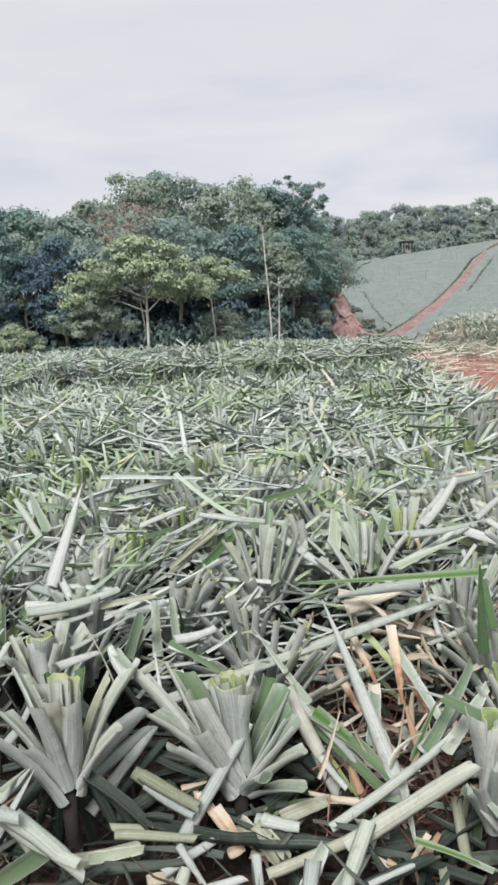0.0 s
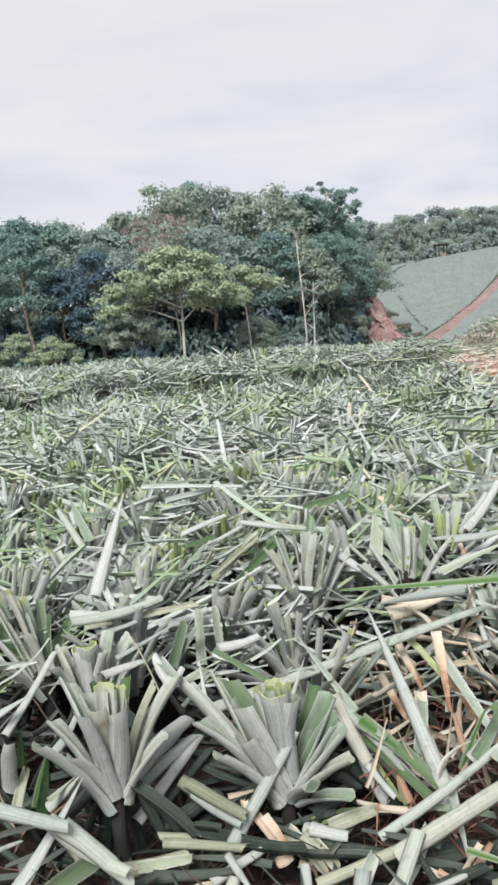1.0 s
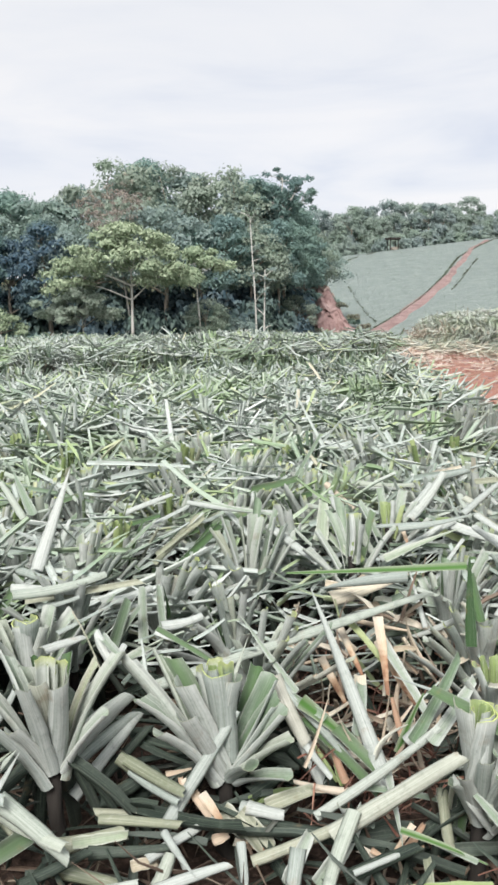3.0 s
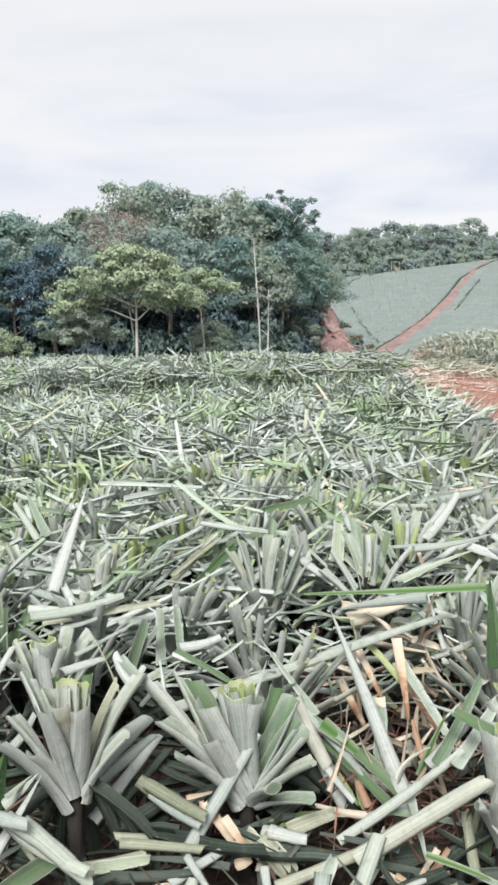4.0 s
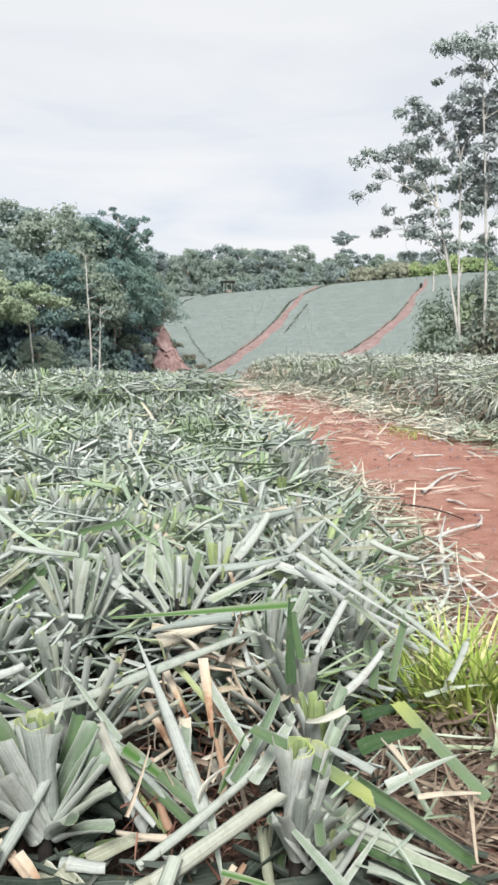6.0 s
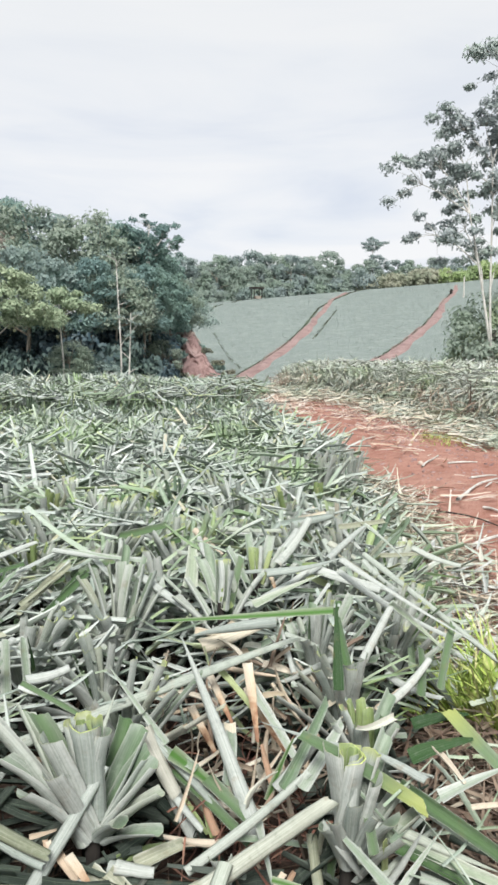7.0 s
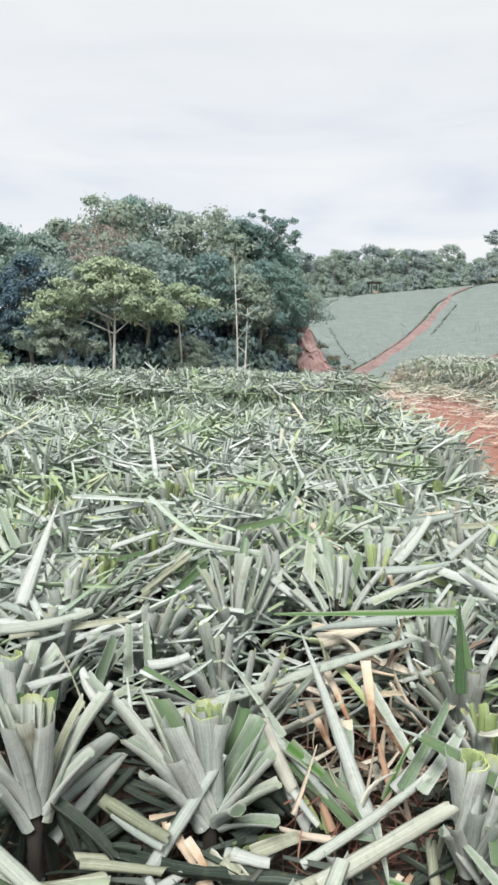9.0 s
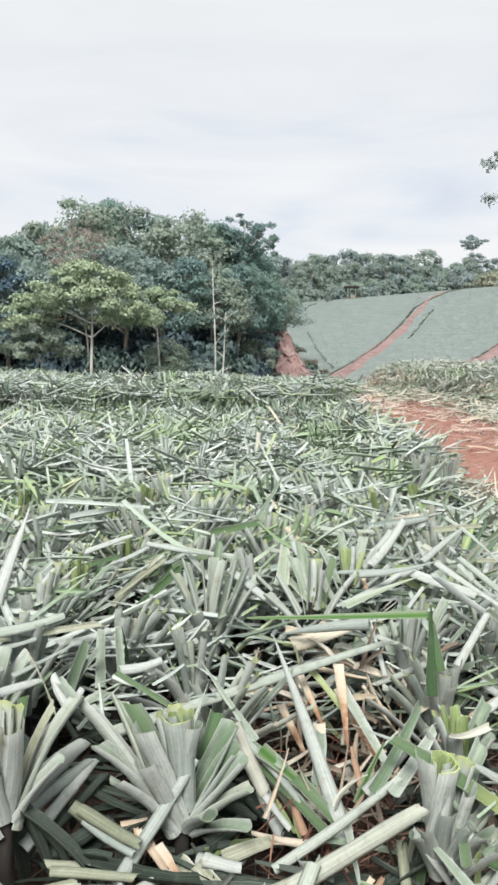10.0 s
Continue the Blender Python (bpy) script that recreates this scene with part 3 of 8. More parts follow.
# ---------------------------------------------------------------- trees
def tube(points, radii, sides=7):
    """A tapered limb along points."""
    p, r = np.array(points, float), np.array(radii, float)
    t = unit(np.gradient(p, axis=0))
    ref = np.where(np.abs(t[:, 2:3]) > 0.9, np.array([[1.0, 0, 0]]), np.array([[0, 0, 1.0]]))
    a = unit(np.cross(t, ref)); b = np.cross(t, a)
    ang = np.linspace(0, 2 * np.pi, sides, endpoint=False)
    ring = p[:, None] + r[:, None, None] * (np.cos(ang)[None, :, None] * a[:, None] + np.sin(ang)[None, :, None] * b[:, None])
    n = len(p)
    i, j = np.meshgrid(np.arange(n - 1), np.arange(sides), indexing="ij")
    q = np.stack([i * sides + j, i * sides + (j + 1) % sides, (i + 1) * sides + (j + 1) % sides, (i + 1) * sides + j], -1).reshape(-1, 4)
    v = ring.reshape(-1, 3)
    return v, q, np.zeros((len(v), 2)), np.zeros(len(q), int)


def limb(r, start, end, thick0, thick1, sag=0.1, steps=6):
    start, end = np.array(start, float), np.array(end, float)
    s = np.linspace(0, 1, steps)[:, None]
    p = start + (end - start) * s
    ln = np.linalg.norm(end - start)
    wob = np.zeros((steps, 3))
    for f in (1, 2):
        wob += np.sin(np.pi * f * s) * r.standard_normal(3) * 0.035 / f
    p += wob * ln * np.array([1, 1, 0.4])
    p[:, 2] += np.sin(np.pi * s[:, 0]) * sag * ln
    return tube(p, np.linspace(thick0, thick1, steps)), p


def leaf_cloud(r, centres, radii, per, size, flat=0.55, shell=0.6):
    """Many small leaves gathered over the tops and sides of clumps round the centres."""
    n = len(centres) * per
    c = np.repeat(np.asarray(centres, float), per, 0)
    rad = np.repeat(np.asarray(radii, float), per)
    d = unit(r.standard_normal((n, 3)))
    d[:, 2] = np.where((d[:, 2] < -0.25) & (r.uniform(0, 1, n) < 0.75), -d[:, 2], d[:, 2])
    dist = r.uniform(shell, 1.0, n) * (1 + 0.16 * r.standard_normal(n))
    base = c + d * (dist * rad)[:, None] * np.array([1, 1, flat])
    along = unit(np.cross(d, r.standard_normal((n, 3))) + 0.35 * d + np.array([0, 0, -0.15]))
    up = unit(d * np.array([1, 1, 1.3]) + np.array([0, 0, 0.45]) + 0.3 * r.standard_normal((n, 3)))
    return blades(base, along, up, size * r.uniform(0.6, 1.3, n), size * r.uniform(0.65, 1.0, n), 0.3, 0.5, 0.12, segs=1, across=2)


def tree_meshes(seed, height, spread, crown_base, clumps, per, leaf, leaf_mat, bark_mat, flat=0.5, limbs=10, thick=0.2):
    """Trunk-with-limbs mesh and domed, lumpy crown mesh of one tree, base at the origin."""
    r = np.random.default_rng(seed)
    mid, tall = (crown_base + height) / 2, (height - crown_base) / 2
    cent, rad = [], []
    bulge = r.uniform(0.75, 1.15, 7)
    for k in range(clumps):
        a = r.uniform(0, 2 * np.pi)
        u = r.uniform(-0.55, 1.0)
        wide = spread * np.interp(a, np.linspace(0, 2 * np.pi, 8), np.r_[bulge, bulge[0]]) * math.sqrt(1 - u * u)
        f = r.uniform(0.62, 0.88)
        cent.append([math.cos(a) * wide * f, math.sin(a) * wide * f, mid + tall * u * 0.88])
        rad.append(spread * r.uniform(0.14, 0.32))
    cent = np.array(cent)
    tr, line = limb(r, (0, 0, -0.4), (0.2, 0, mid + 0.3 * tall), thick, thick * 0.4, 0.0, 8)
    chunks = [tr]
    for k in range(limbs):
        c = cent[k]
        i = int(np.clip(np.searchsorted(line[:, 2], c[2] - 0.35 * spread), 2, 6))
        chunks.append(limb(r, line[i], c, thick * 0.4, thick * 0.08, 0.06)[0])
    cr = leaf_cloud(r, cent, rad, per, leaf, flat)
    wood = gather(chunks)
    return mesh_from("trunk", *wood[:2], [bark_mat], wood[2]), mesh_from("crown", *cr[:2], [leaf_mat], cr[2])


def plant_tree(meshes, x, y, scale=1.0, turn=0.0, label="", group="", stretch=1.0, name="tree", sink=0.0):
    root = new(name)
    root.empty_display_size = 0.5
    root.matrix_basis = pose(x, y, float(land(x, y)) - sink, 0, 0, turn) @ Matrix.Diagonal((scale, scale, scale * stretch, 1))
    part("trunk", meshes[0], root); part("crown", meshes[1], root)
    return tagged(root, label, "tree", group)


FOREST = [  # kinds of forest tree
    tree_meshes(11, 11.0, 3.5, 3.8, 64, 105, 0.215, m_leaf_mid, m_bark, 0.7),
    tree_meshes(12, 12.5, 3.2, 4.4, 62, 105, 0.215, m_leaf_blue, m_bark, 0.72),
    tree_meshes(13, 10.0, 4.0, 3.4, 66, 105, 0.215, m_leaf_grey, m_bark, 0.6),
    tree_meshes(14, 12.0, 3.9, 4.2, 66, 105, 0.215, m_leaf_olive, m_bark, 0.62),
    tree_meshes(15, 9.0, 3.3, 1.2, 58, 105, 0.215, m_leaf_light, m_bark, 0.6),
    # stands where the edge lies in deep shade; its leaf colour is that shade
    tree_meshes(16, 9.5, 2.6, 1.2, 56, 120, 0.2, m_leaf_shade_blue, m_bark, 0.75),
]


def forest():
    # x, y, height wanted, kind
    back = [(-21.5, 71, 13.2, 1), (-18.5, 72, 12.6, 0), (-15.5, 70, 11.6, 2), (-12.5, 73, 12.4, 2), (-9.8, 72, 14.9, 3),
            (-7.5, 76, 15.4, 0), (-5.0, 73, 14.6, 3), (-2.6, 76, 14.3, 2), (-0.5, 73, 14.2, 3), (1.8, 75, 13.8, 0), (3.6, 74, 13.2, 1), (5.2, 79, 12.0, 0), (6.4, 82, 10.4, 3), (-24, 82, 14, 2), (-14, 84, 14.5, 1)]
    front = [(-23, 62, 10, 0), (-18.8, 61.5, 11, 1), (-16.2, 62.5, 8.4, 5), (-13.7, 62.5, 9.6, 5), (-10.6, 64, 9.6, 2), (-8.0, 65, 11.2, 3), (-5.4, 64, 10.6, 2), (-2.9, 64, 9.2, 0),
             (-0.6, 65, 10.2, 1), (1.4, 66, 9.4, 3), (3.2, 67, 10.0, 1), (4.6, 70, 9.8, 0), (3.1, 73.5, 8.8, 2), (3.2, 79, 8.4, 4), (8.2, 86, 8.2, 2), (7.0, 88, 9.6, 0)]
    low = [(-18.2, 57.5, 4.6, 4), (-15.8, 57.3, 4.2, 4), (-2.0, 58.3, 4.4, 3), (-1.4, 59.2, 3.6, 0), (0.4, 60.5, 3.0, 2), (-20.5, 57.5, 4.4, 0), (5.2, 69.5, 4.6, 3)]
    base_h = [11.0, 12.5, 10.0, 12.0, 9.0, 9.5]
    words = ["dense green broadleaf forest tree with layered crown", "tall dark blue-green forest tree", "greyish-green broad forest tree with flat tiers", "high spreading forest tree with olive crown", "light yellow-green forest-edge tree", "tree at the wood's edge with deep shade put into its blue-green leaves"]
    for k, (x, y, h, kind) in enumerate(back + front + low):
        sc = 1.06 * h / base_h[kind]
        plant_tree(FOREST[kind], x, y, sc * (1.0 if h > 6 else 1.15), 47 * k, words[kind], "forest trees", 1.0 if h > 6 else 0.87, sink=0.5 if h > 6 else 0.8 * sc * 2)


forest()


def limb_tree(seed, foot, top, ends, leaf_mat, label, group="", thick=0.15, tufts=7, size=(0.45, 0.85), per=85, leaf=0.22, flat=0.6, spread=(0.8, 0.5), shell=0.35, low=2.6, first=2):
    """A trunk with limbs that reach the given ends, each carrying a few leaf clumps."""
    r = np.random.default_rng(seed)
    o = np.array([foot[0], foot[1], float(land(*foot))])
    tr, line = limb(r, (0, 0, -0.4), np.array(top) - o, thick, thick * 0.3, 0.0, 9)
    line = 0.3 * line + 0.7 * np.linspace(line[0], line[-1], 9)
    chunks, cent, rad = [tube(line, np.linspace(thick, thick * 0.33, 9))], [], []
    for e in ends:
        e = np.array(e) - o
        k = int(np.clip(np.searchsorted(line[:, 2], e[2] - low), first, 8))
        lb, pts = limb(r, line[k], e, thick * 0.42, thick * 0.12, 0.06)
        chunks.append(lb)
        for j in range(tufts):
            c = e + r.standard_normal(3) * np.array([spread[0], spread[0], spread[1]])
            chunks.append(limb(r, pts[4], c, thick * 0.13, thick * 0.05, 0.05, 4)[0])
            cent.append(c); rad.append(r.uniform(*size))
    cr = leaf_cloud(r, cent, rad, per, leaf, flat, shell)
    wood = gather(chunks)
    plant_tree((mesh_from("trunk", *wood[:2], [m_bark_pale], wood[2]), mesh_from("crown", *cr[:2], [leaf_mat], cr[2])), foot[0], foot[1], 1.0, 0, label, group)


def pole_tree(seed, h, lean):
    """A thin straight trunk with a few short twigs and tufts."""
    r = np.random.default_rng(seed)
    tr, line = limb(r, (0, 0, -0.4), (lean, 0, h), 0.075, 0.035, 0.0, 12)
    line[:, :2] *= 0.35
    line[:, 0] += np.linspace(0, lean * 0.65, len(line))
    chunks, cents = [tube(line, np.linspace(0.075, 0.032, len(line)))], []
    for k in range(9):
        f = r.uniform(0.62, 1.0) if k < 7 else r.uniform(0.3, 0.5)
        st = np.array([np.interp(f, np.linspace(0, 1, len(line)), line[:, c]) for c in range(3)])
        a = r.uniform(0, 6.28)
        en = st + np.array([math.cos(a) * 0.9, math.sin(a) * 0.9, r.uniform(0.2, 0.9)]) * r.uniform(0.5, 1.2)
        lb, _ = limb(r, st, en, 0.035, 0.012, 0.05, 5)
        chunks.append(lb); cents.append(en)
    cr = leaf_cloud(r, cents, np.full(len(cents), 0.35), 16, 0.15, 0.5)
    wood = gather(chunks)
    return mesh_from("trunk", *wood[:2], [m_bark_pale], wood[2]), mesh_from("crown", *cr[:2], [m_leaf_grey], cr[2])


def single_trees():
    # bright tiered tree standing free in front of the wood
    limb_tree(31, (-6.5, 54.2), (-6.5, 54.0, 4.4), [(-6.6, 53.8, 6.0), (-7.9, 53.4, 5.4), (-5.4, 54.2, 5.3), (-4.4, 54.5, 4.6), (-9.2, 53.2, 4.6), (-7.3, 52.6, 4.7), (-6.0, 52.8, 4.4), (-3.6, 54.2, 3.6), (-10.2, 53.0, 3.9), (-8.7, 52.8, 3.6), (-4.5, 53.4, 3.2), (-10.6, 53.2, 2.9)],
              m_leaf_light, "free-standing light green tree with pale forked trunk", thick=0.13, tufts=7, size=(0.5, 0.95), per=200, leaf=0.17, flat=0.5, spread=(0.7, 0.3), shell=0.5, low=1.5, first=3)
    limb_tree(39, (-9.7, 54.8), (-9.9, 54.6, 1.7), [(-11.6, 54.0, 1.2), (-10.8, 53.8, 1.7), (-9.9, 53.6, 2.0), (-9.0, 53.8, 1.9), (-10.3, 54.2, 2.4), (-8.3, 54.0, 1.0), (-9.2, 53.6, 0.9), (-10.6, 53.6, 0.7)],
              m_leaf_olive, "low spreading shrubby tree beside the light green tree", thick=0.07, tufts=6, size=(0.4, 0.7), per=170, leaf=0.17, flat=0.5, spread=(0.6, 0.22), shell=0.5, low=1.0)
    # a dry tree with hardly any leaves, pinkish brown among the green
    limb_tree(38, (-8.0, 65.5), (-8.4, 61.2, 7.0), [(-9.8, 60.6, 7.7), (-9.3, 60.5, 8.6), (-8.3, 60.4, 9.1), (-7.4, 60.4, 9.2), (-6.7, 60.5, 8.5), (-9.5, 60.4, 7.0), (-7.8, 60.3, 8.0)],
              m_leaf_dry, "half-dead pinkish-brown tree with bare twigs", thick=0.10, tufts=11, size=(0.25, 0.5), per=22, leaf=0.13, flat=0.6, spread=(0.6, 0.4), low=1.6)
    limb_tree(37, (-2.3, 57.0), (-2.6, 57.0, 4.0), [(-3.3, 56.9, 3.8), (-2.0, 57.0, 4.3), (-1.3, 57.5, 3.9), (-2.6, 57.4, 4.7), (-3.6, 56.4, 2.9)],
              m_leaf_light, "small leaning tree with pale trunk at the wood's edge", thick=0.09, tufts=6, size=(0.4, 0.7), per=200, leaf=0.17, flat=0.55, spread=(0.5, 0.22), shell=0.6, low=1.4)
    # slim pale trunks, nearly bare
    for x, y, h, lean, seed in ((1.45, 60.0, 9.6, -0.25, 32), (1.95, 60.4, 6.0, 0.25, 33)):
        plant_tree(pole_tree(seed, h, lean), x, y, 1.0, 0, "slender pale-trunked tree, almost leafless", "pale trunks")
    # open dark crown above the wood's shoulder
    limb_tree(34, (4.2, 72.0), (4.2, 72.0, 10.0), [(2.8, 72.0, 10.9), (4.2, 71.9, 11.5), (5.5, 71.8, 10.7), (6.0, 71.8, 9.6), (4.6, 71.8, 9.8), (3.2, 71.9, 9.6), (4.0, 71.9, 8.8)],
              m_leaf_blue, "tall dark-leaved tree with an open airy crown", thick=0.2, tufts=8, size=(0.3, 0.5), per=60, leaf=0.21, flat=0.7, spread=(0.6, 0.5))
    # tall trees beside the hill track, limbs reaching out over the lane
    tall = "tall slim pale-trunked tree with open grey-green crown"
    lane_leaf = dict(tufts=8, size=(0.3, 0.65), per=85, leaf=0.19, flat=0.6, spread=(0.8, 0.6))
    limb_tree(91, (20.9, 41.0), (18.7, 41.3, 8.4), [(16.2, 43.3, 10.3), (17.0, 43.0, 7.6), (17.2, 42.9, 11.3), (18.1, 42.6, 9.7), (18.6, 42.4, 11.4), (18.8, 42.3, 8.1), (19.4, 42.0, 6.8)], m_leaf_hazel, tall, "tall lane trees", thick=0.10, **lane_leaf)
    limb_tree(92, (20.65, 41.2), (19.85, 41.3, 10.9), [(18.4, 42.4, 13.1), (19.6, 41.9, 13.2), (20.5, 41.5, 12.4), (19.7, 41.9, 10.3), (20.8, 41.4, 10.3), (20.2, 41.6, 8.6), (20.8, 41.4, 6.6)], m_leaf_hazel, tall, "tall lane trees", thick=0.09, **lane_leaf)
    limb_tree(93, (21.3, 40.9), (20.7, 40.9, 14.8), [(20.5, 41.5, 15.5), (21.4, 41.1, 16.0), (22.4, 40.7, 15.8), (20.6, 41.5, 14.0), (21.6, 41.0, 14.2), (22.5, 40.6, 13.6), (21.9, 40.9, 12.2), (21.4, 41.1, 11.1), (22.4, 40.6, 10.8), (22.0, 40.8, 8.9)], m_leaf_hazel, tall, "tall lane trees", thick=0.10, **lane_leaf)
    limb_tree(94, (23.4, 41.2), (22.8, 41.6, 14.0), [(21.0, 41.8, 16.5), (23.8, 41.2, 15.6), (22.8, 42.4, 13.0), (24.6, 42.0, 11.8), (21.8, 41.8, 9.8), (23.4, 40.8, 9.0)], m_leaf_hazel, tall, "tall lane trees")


single_trees()


def bush_mesh(seed, size, height, leaf, mat, clumps=26, per=50):
    r = np.random.default_rng(seed)
    a, q = r.uniform(0, 2 * np.pi, clumps), np.sqrt(r.uniform(0, 1, clumps)) * size
    c = np.stack([np.cos(a) * q, np.sin(a) * q, height * r.uniform(0.15, 0.85, clumps) * (1 - 0.4 * (q / size) ** 2)], -1)
    cr = leaf_cloud(r, c, r.uniform(0.25, 0.5, clumps) * size, per, leaf, 0.75)
    return mesh_from("bush", *cr[:2], [mat], cr[2])


def ridge():
    r = np.random.default_rng(5)
    # ridge crowns use the leaf colours with haze mixed in
    kinds = [tree_meshes(70, 10.0, 4.6, 0.0, 44, 88, 0.35, m_leaf_haze, m_bark, 0.8, 3), tree_meshes(71, 10.0, 4.0, 0.4, 38, 88, 0.35, m_leaf_haze_blue, m_bark, 0.7, 3),
             tree_meshes(72, 10.0, 4.8, 0.0, 44, 88, 0.35, m_leaf_haze, m_bark, 0.75, 3), tree_meshes(73, 10.0, 3.4, 0.8, 32, 88, 0.35, m_leaf_haze_blue, m_bark, 0.7, 3)]
    scrub = [bush_mesh(80, 2.4, 3.4, 0.4, m_leaf_haze, 26, 50), bush_mesh(81, 2.4, 3.2, 0.4, m_leaf_lime, 26, 50), bush_mesh(82, 2.4, 3.6, 0.4, m_leaf_haze_blue, 26, 50), bush_mesh(83, 2.4, 3.0, 0.4, m_leaf_scrub, 26, 50)]
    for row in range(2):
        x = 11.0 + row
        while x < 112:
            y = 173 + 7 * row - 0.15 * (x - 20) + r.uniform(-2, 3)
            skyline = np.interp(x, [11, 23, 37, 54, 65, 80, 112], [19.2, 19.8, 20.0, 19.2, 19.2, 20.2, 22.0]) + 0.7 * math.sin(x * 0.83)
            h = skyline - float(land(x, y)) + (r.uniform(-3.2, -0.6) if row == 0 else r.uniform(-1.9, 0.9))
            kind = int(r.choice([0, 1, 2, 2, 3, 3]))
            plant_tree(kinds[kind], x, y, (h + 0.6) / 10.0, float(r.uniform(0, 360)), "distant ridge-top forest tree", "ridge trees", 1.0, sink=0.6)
            x += r.uniform(1.9, 3.2)
    for k, x in enumerate(np.arange(12, 112, 1.9)):
        y = 168.5 - 0.15 * (x - 20) + r.uniform(-1.5, 2.5)
        b = new("bush", scrub[1 if 68 < x < 84 else 3 if 53 < x <= 68 else (2 if k % 3 == 0 else 0)])
        b.matrix_basis = pose(x, y, float(land(x, y)) - 0.4, 0, 0, 50 * k) @ Matrix.Diagonal((1.0, 1.0, r.uniform(0.8, 1.6), 1))
        tagged(b, "low scrub along the top edge of the hill field", "bush", "ridge scrub")
    g = float(land(56.5, 172))
    limb_tree(50, (56.5, 172), (56.7, 172, g + 9.5), [(55.4, 172, g + 9.9), (56.8, 172, g + 10.8), (58.3, 172, g + 9.8), (56.6, 172, g + 9.0), (55.9, 171, g + 6.4), (57.2, 171, g + 7.2), (58.2, 171, g + 6.2), (56.8, 170, g + 5.2)], m_leaf_haze_blue, "umbrella-crowned tree standing above the ridge", thick=0.16, tufts=6, size=(0.45, 0.95), per=80, leaf=0.28, flat=0.4, spread=(0.75, 0.28))


ridge()


def bushes():
    twiggy = bush_mesh(63, 1.8, 4.6, 0.11, m_twiggy, 56, 120)
    brush = bush_mesh(68, 1.5, 2.7, 0.10, m_twiggy, 44, 120)
    lush = bush_mesh(67, 1.8, 5.6, 0.13, m_leaf_olive, 56, 130)
    bright = bush_mesh(77, 1.1, 3.2, 0.12, m_leaf_light, 30, 110)
    dark = [bush_mesh(60, 1.8, 2.2, 0.30, m_leaf_mid), bush_mesh(61, 1.7, 2.0, 0.28, m_leaf_blue), bush_mesh(62, 1.7, 2.2, 0.22, m_leaf_olive, 26, 80)]
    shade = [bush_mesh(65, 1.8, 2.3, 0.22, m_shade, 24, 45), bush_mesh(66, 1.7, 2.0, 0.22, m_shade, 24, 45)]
    r = np.random.default_rng(6)
    for k, x in enumerate(np.arange(-30, 5.6, 1.7)):
        y = 58.5 + 0.20 * max(0, x + 6) + 0.35 * max(0, x) + r.uniform(-1.2, 1.2)
        if -12.5 < x < -2.8 or x > 1.4:
            continue   # here the edge stands open into the dark wood
        b = new("bush", dark[int(r.integers(0, 2)) if k % 4 else 2])
        s = r.uniform(0.8, 1.3) * (0.62 if -12 < x < 1.5 else 0.5 if 1.5 < x else 1.0)
        b.matrix_basis = pose(x, y, float(land(x, y)) - 0.3, 0, 0, 40 * k) @ Matrix.Diagonal((s, s, s, 1))
        tagged(b, "dense green bush at the forest edge", "bush", "forest edge bushes")
    # two rows of undergrowth fill the hollow wood, shade put into their colour
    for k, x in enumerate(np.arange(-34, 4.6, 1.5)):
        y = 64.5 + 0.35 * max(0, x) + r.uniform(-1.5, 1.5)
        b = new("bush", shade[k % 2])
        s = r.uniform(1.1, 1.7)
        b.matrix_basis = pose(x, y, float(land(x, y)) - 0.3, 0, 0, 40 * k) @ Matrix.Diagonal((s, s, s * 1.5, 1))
        tagged(b, "tall undergrowth inside the wood, its leaf colour darkened for shade", "bush", "undergrowth")
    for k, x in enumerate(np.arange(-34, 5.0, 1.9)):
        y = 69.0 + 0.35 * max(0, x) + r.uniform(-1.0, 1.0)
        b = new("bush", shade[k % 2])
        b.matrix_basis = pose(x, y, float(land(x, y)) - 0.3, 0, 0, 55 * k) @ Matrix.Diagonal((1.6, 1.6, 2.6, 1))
        tagged(b, "tall undergrowth inside the wood, its leaf colour darkened for shade", "bush", "undergrowth")
    for k, (x, y, s, m) in enumerate([(21.0, 43.8, 1.05, 2), (20.7, 42.7, 0.95, 0), (21.2, 41.9, 0.9, 0), (21.9, 40.6, 1.0, 0), (21.6, 42.8, 1.5, 2), (22.6, 41.2, 1.3, 0), (23.9, 40.8, 1.5, 0), (24.4, 42.4, 1.7, 2), (25.8, 41.0, 1.5, 0), (20.6, 41.6, 1.0, 1), (22.0, 39.9, 1.1, 1), (23.6, 39.6, 1.2, 1), (20.1, 43.4, 1.0, 0), (20.4, 43.9, 1.15, 3), (20.0, 43.6, 0.95, 3), (21.2, 43.0, 1.3, 3)]):
        b = new("bush", (twiggy, brush, lush, bright)[m])
        b.matrix_basis = pose(x, y, float(land(x, y)) - 0.2, 0, 0, 70 * k) @ Matrix.Diagonal((s, s, s * (1.75 if m == 3 else 1.0), 1))
        tagged(b, "fresh light green bush beside the lane trees" if m == 3 else "tall brownish-green bush under the lane trees", "bush", "lane bushes")


bushes()


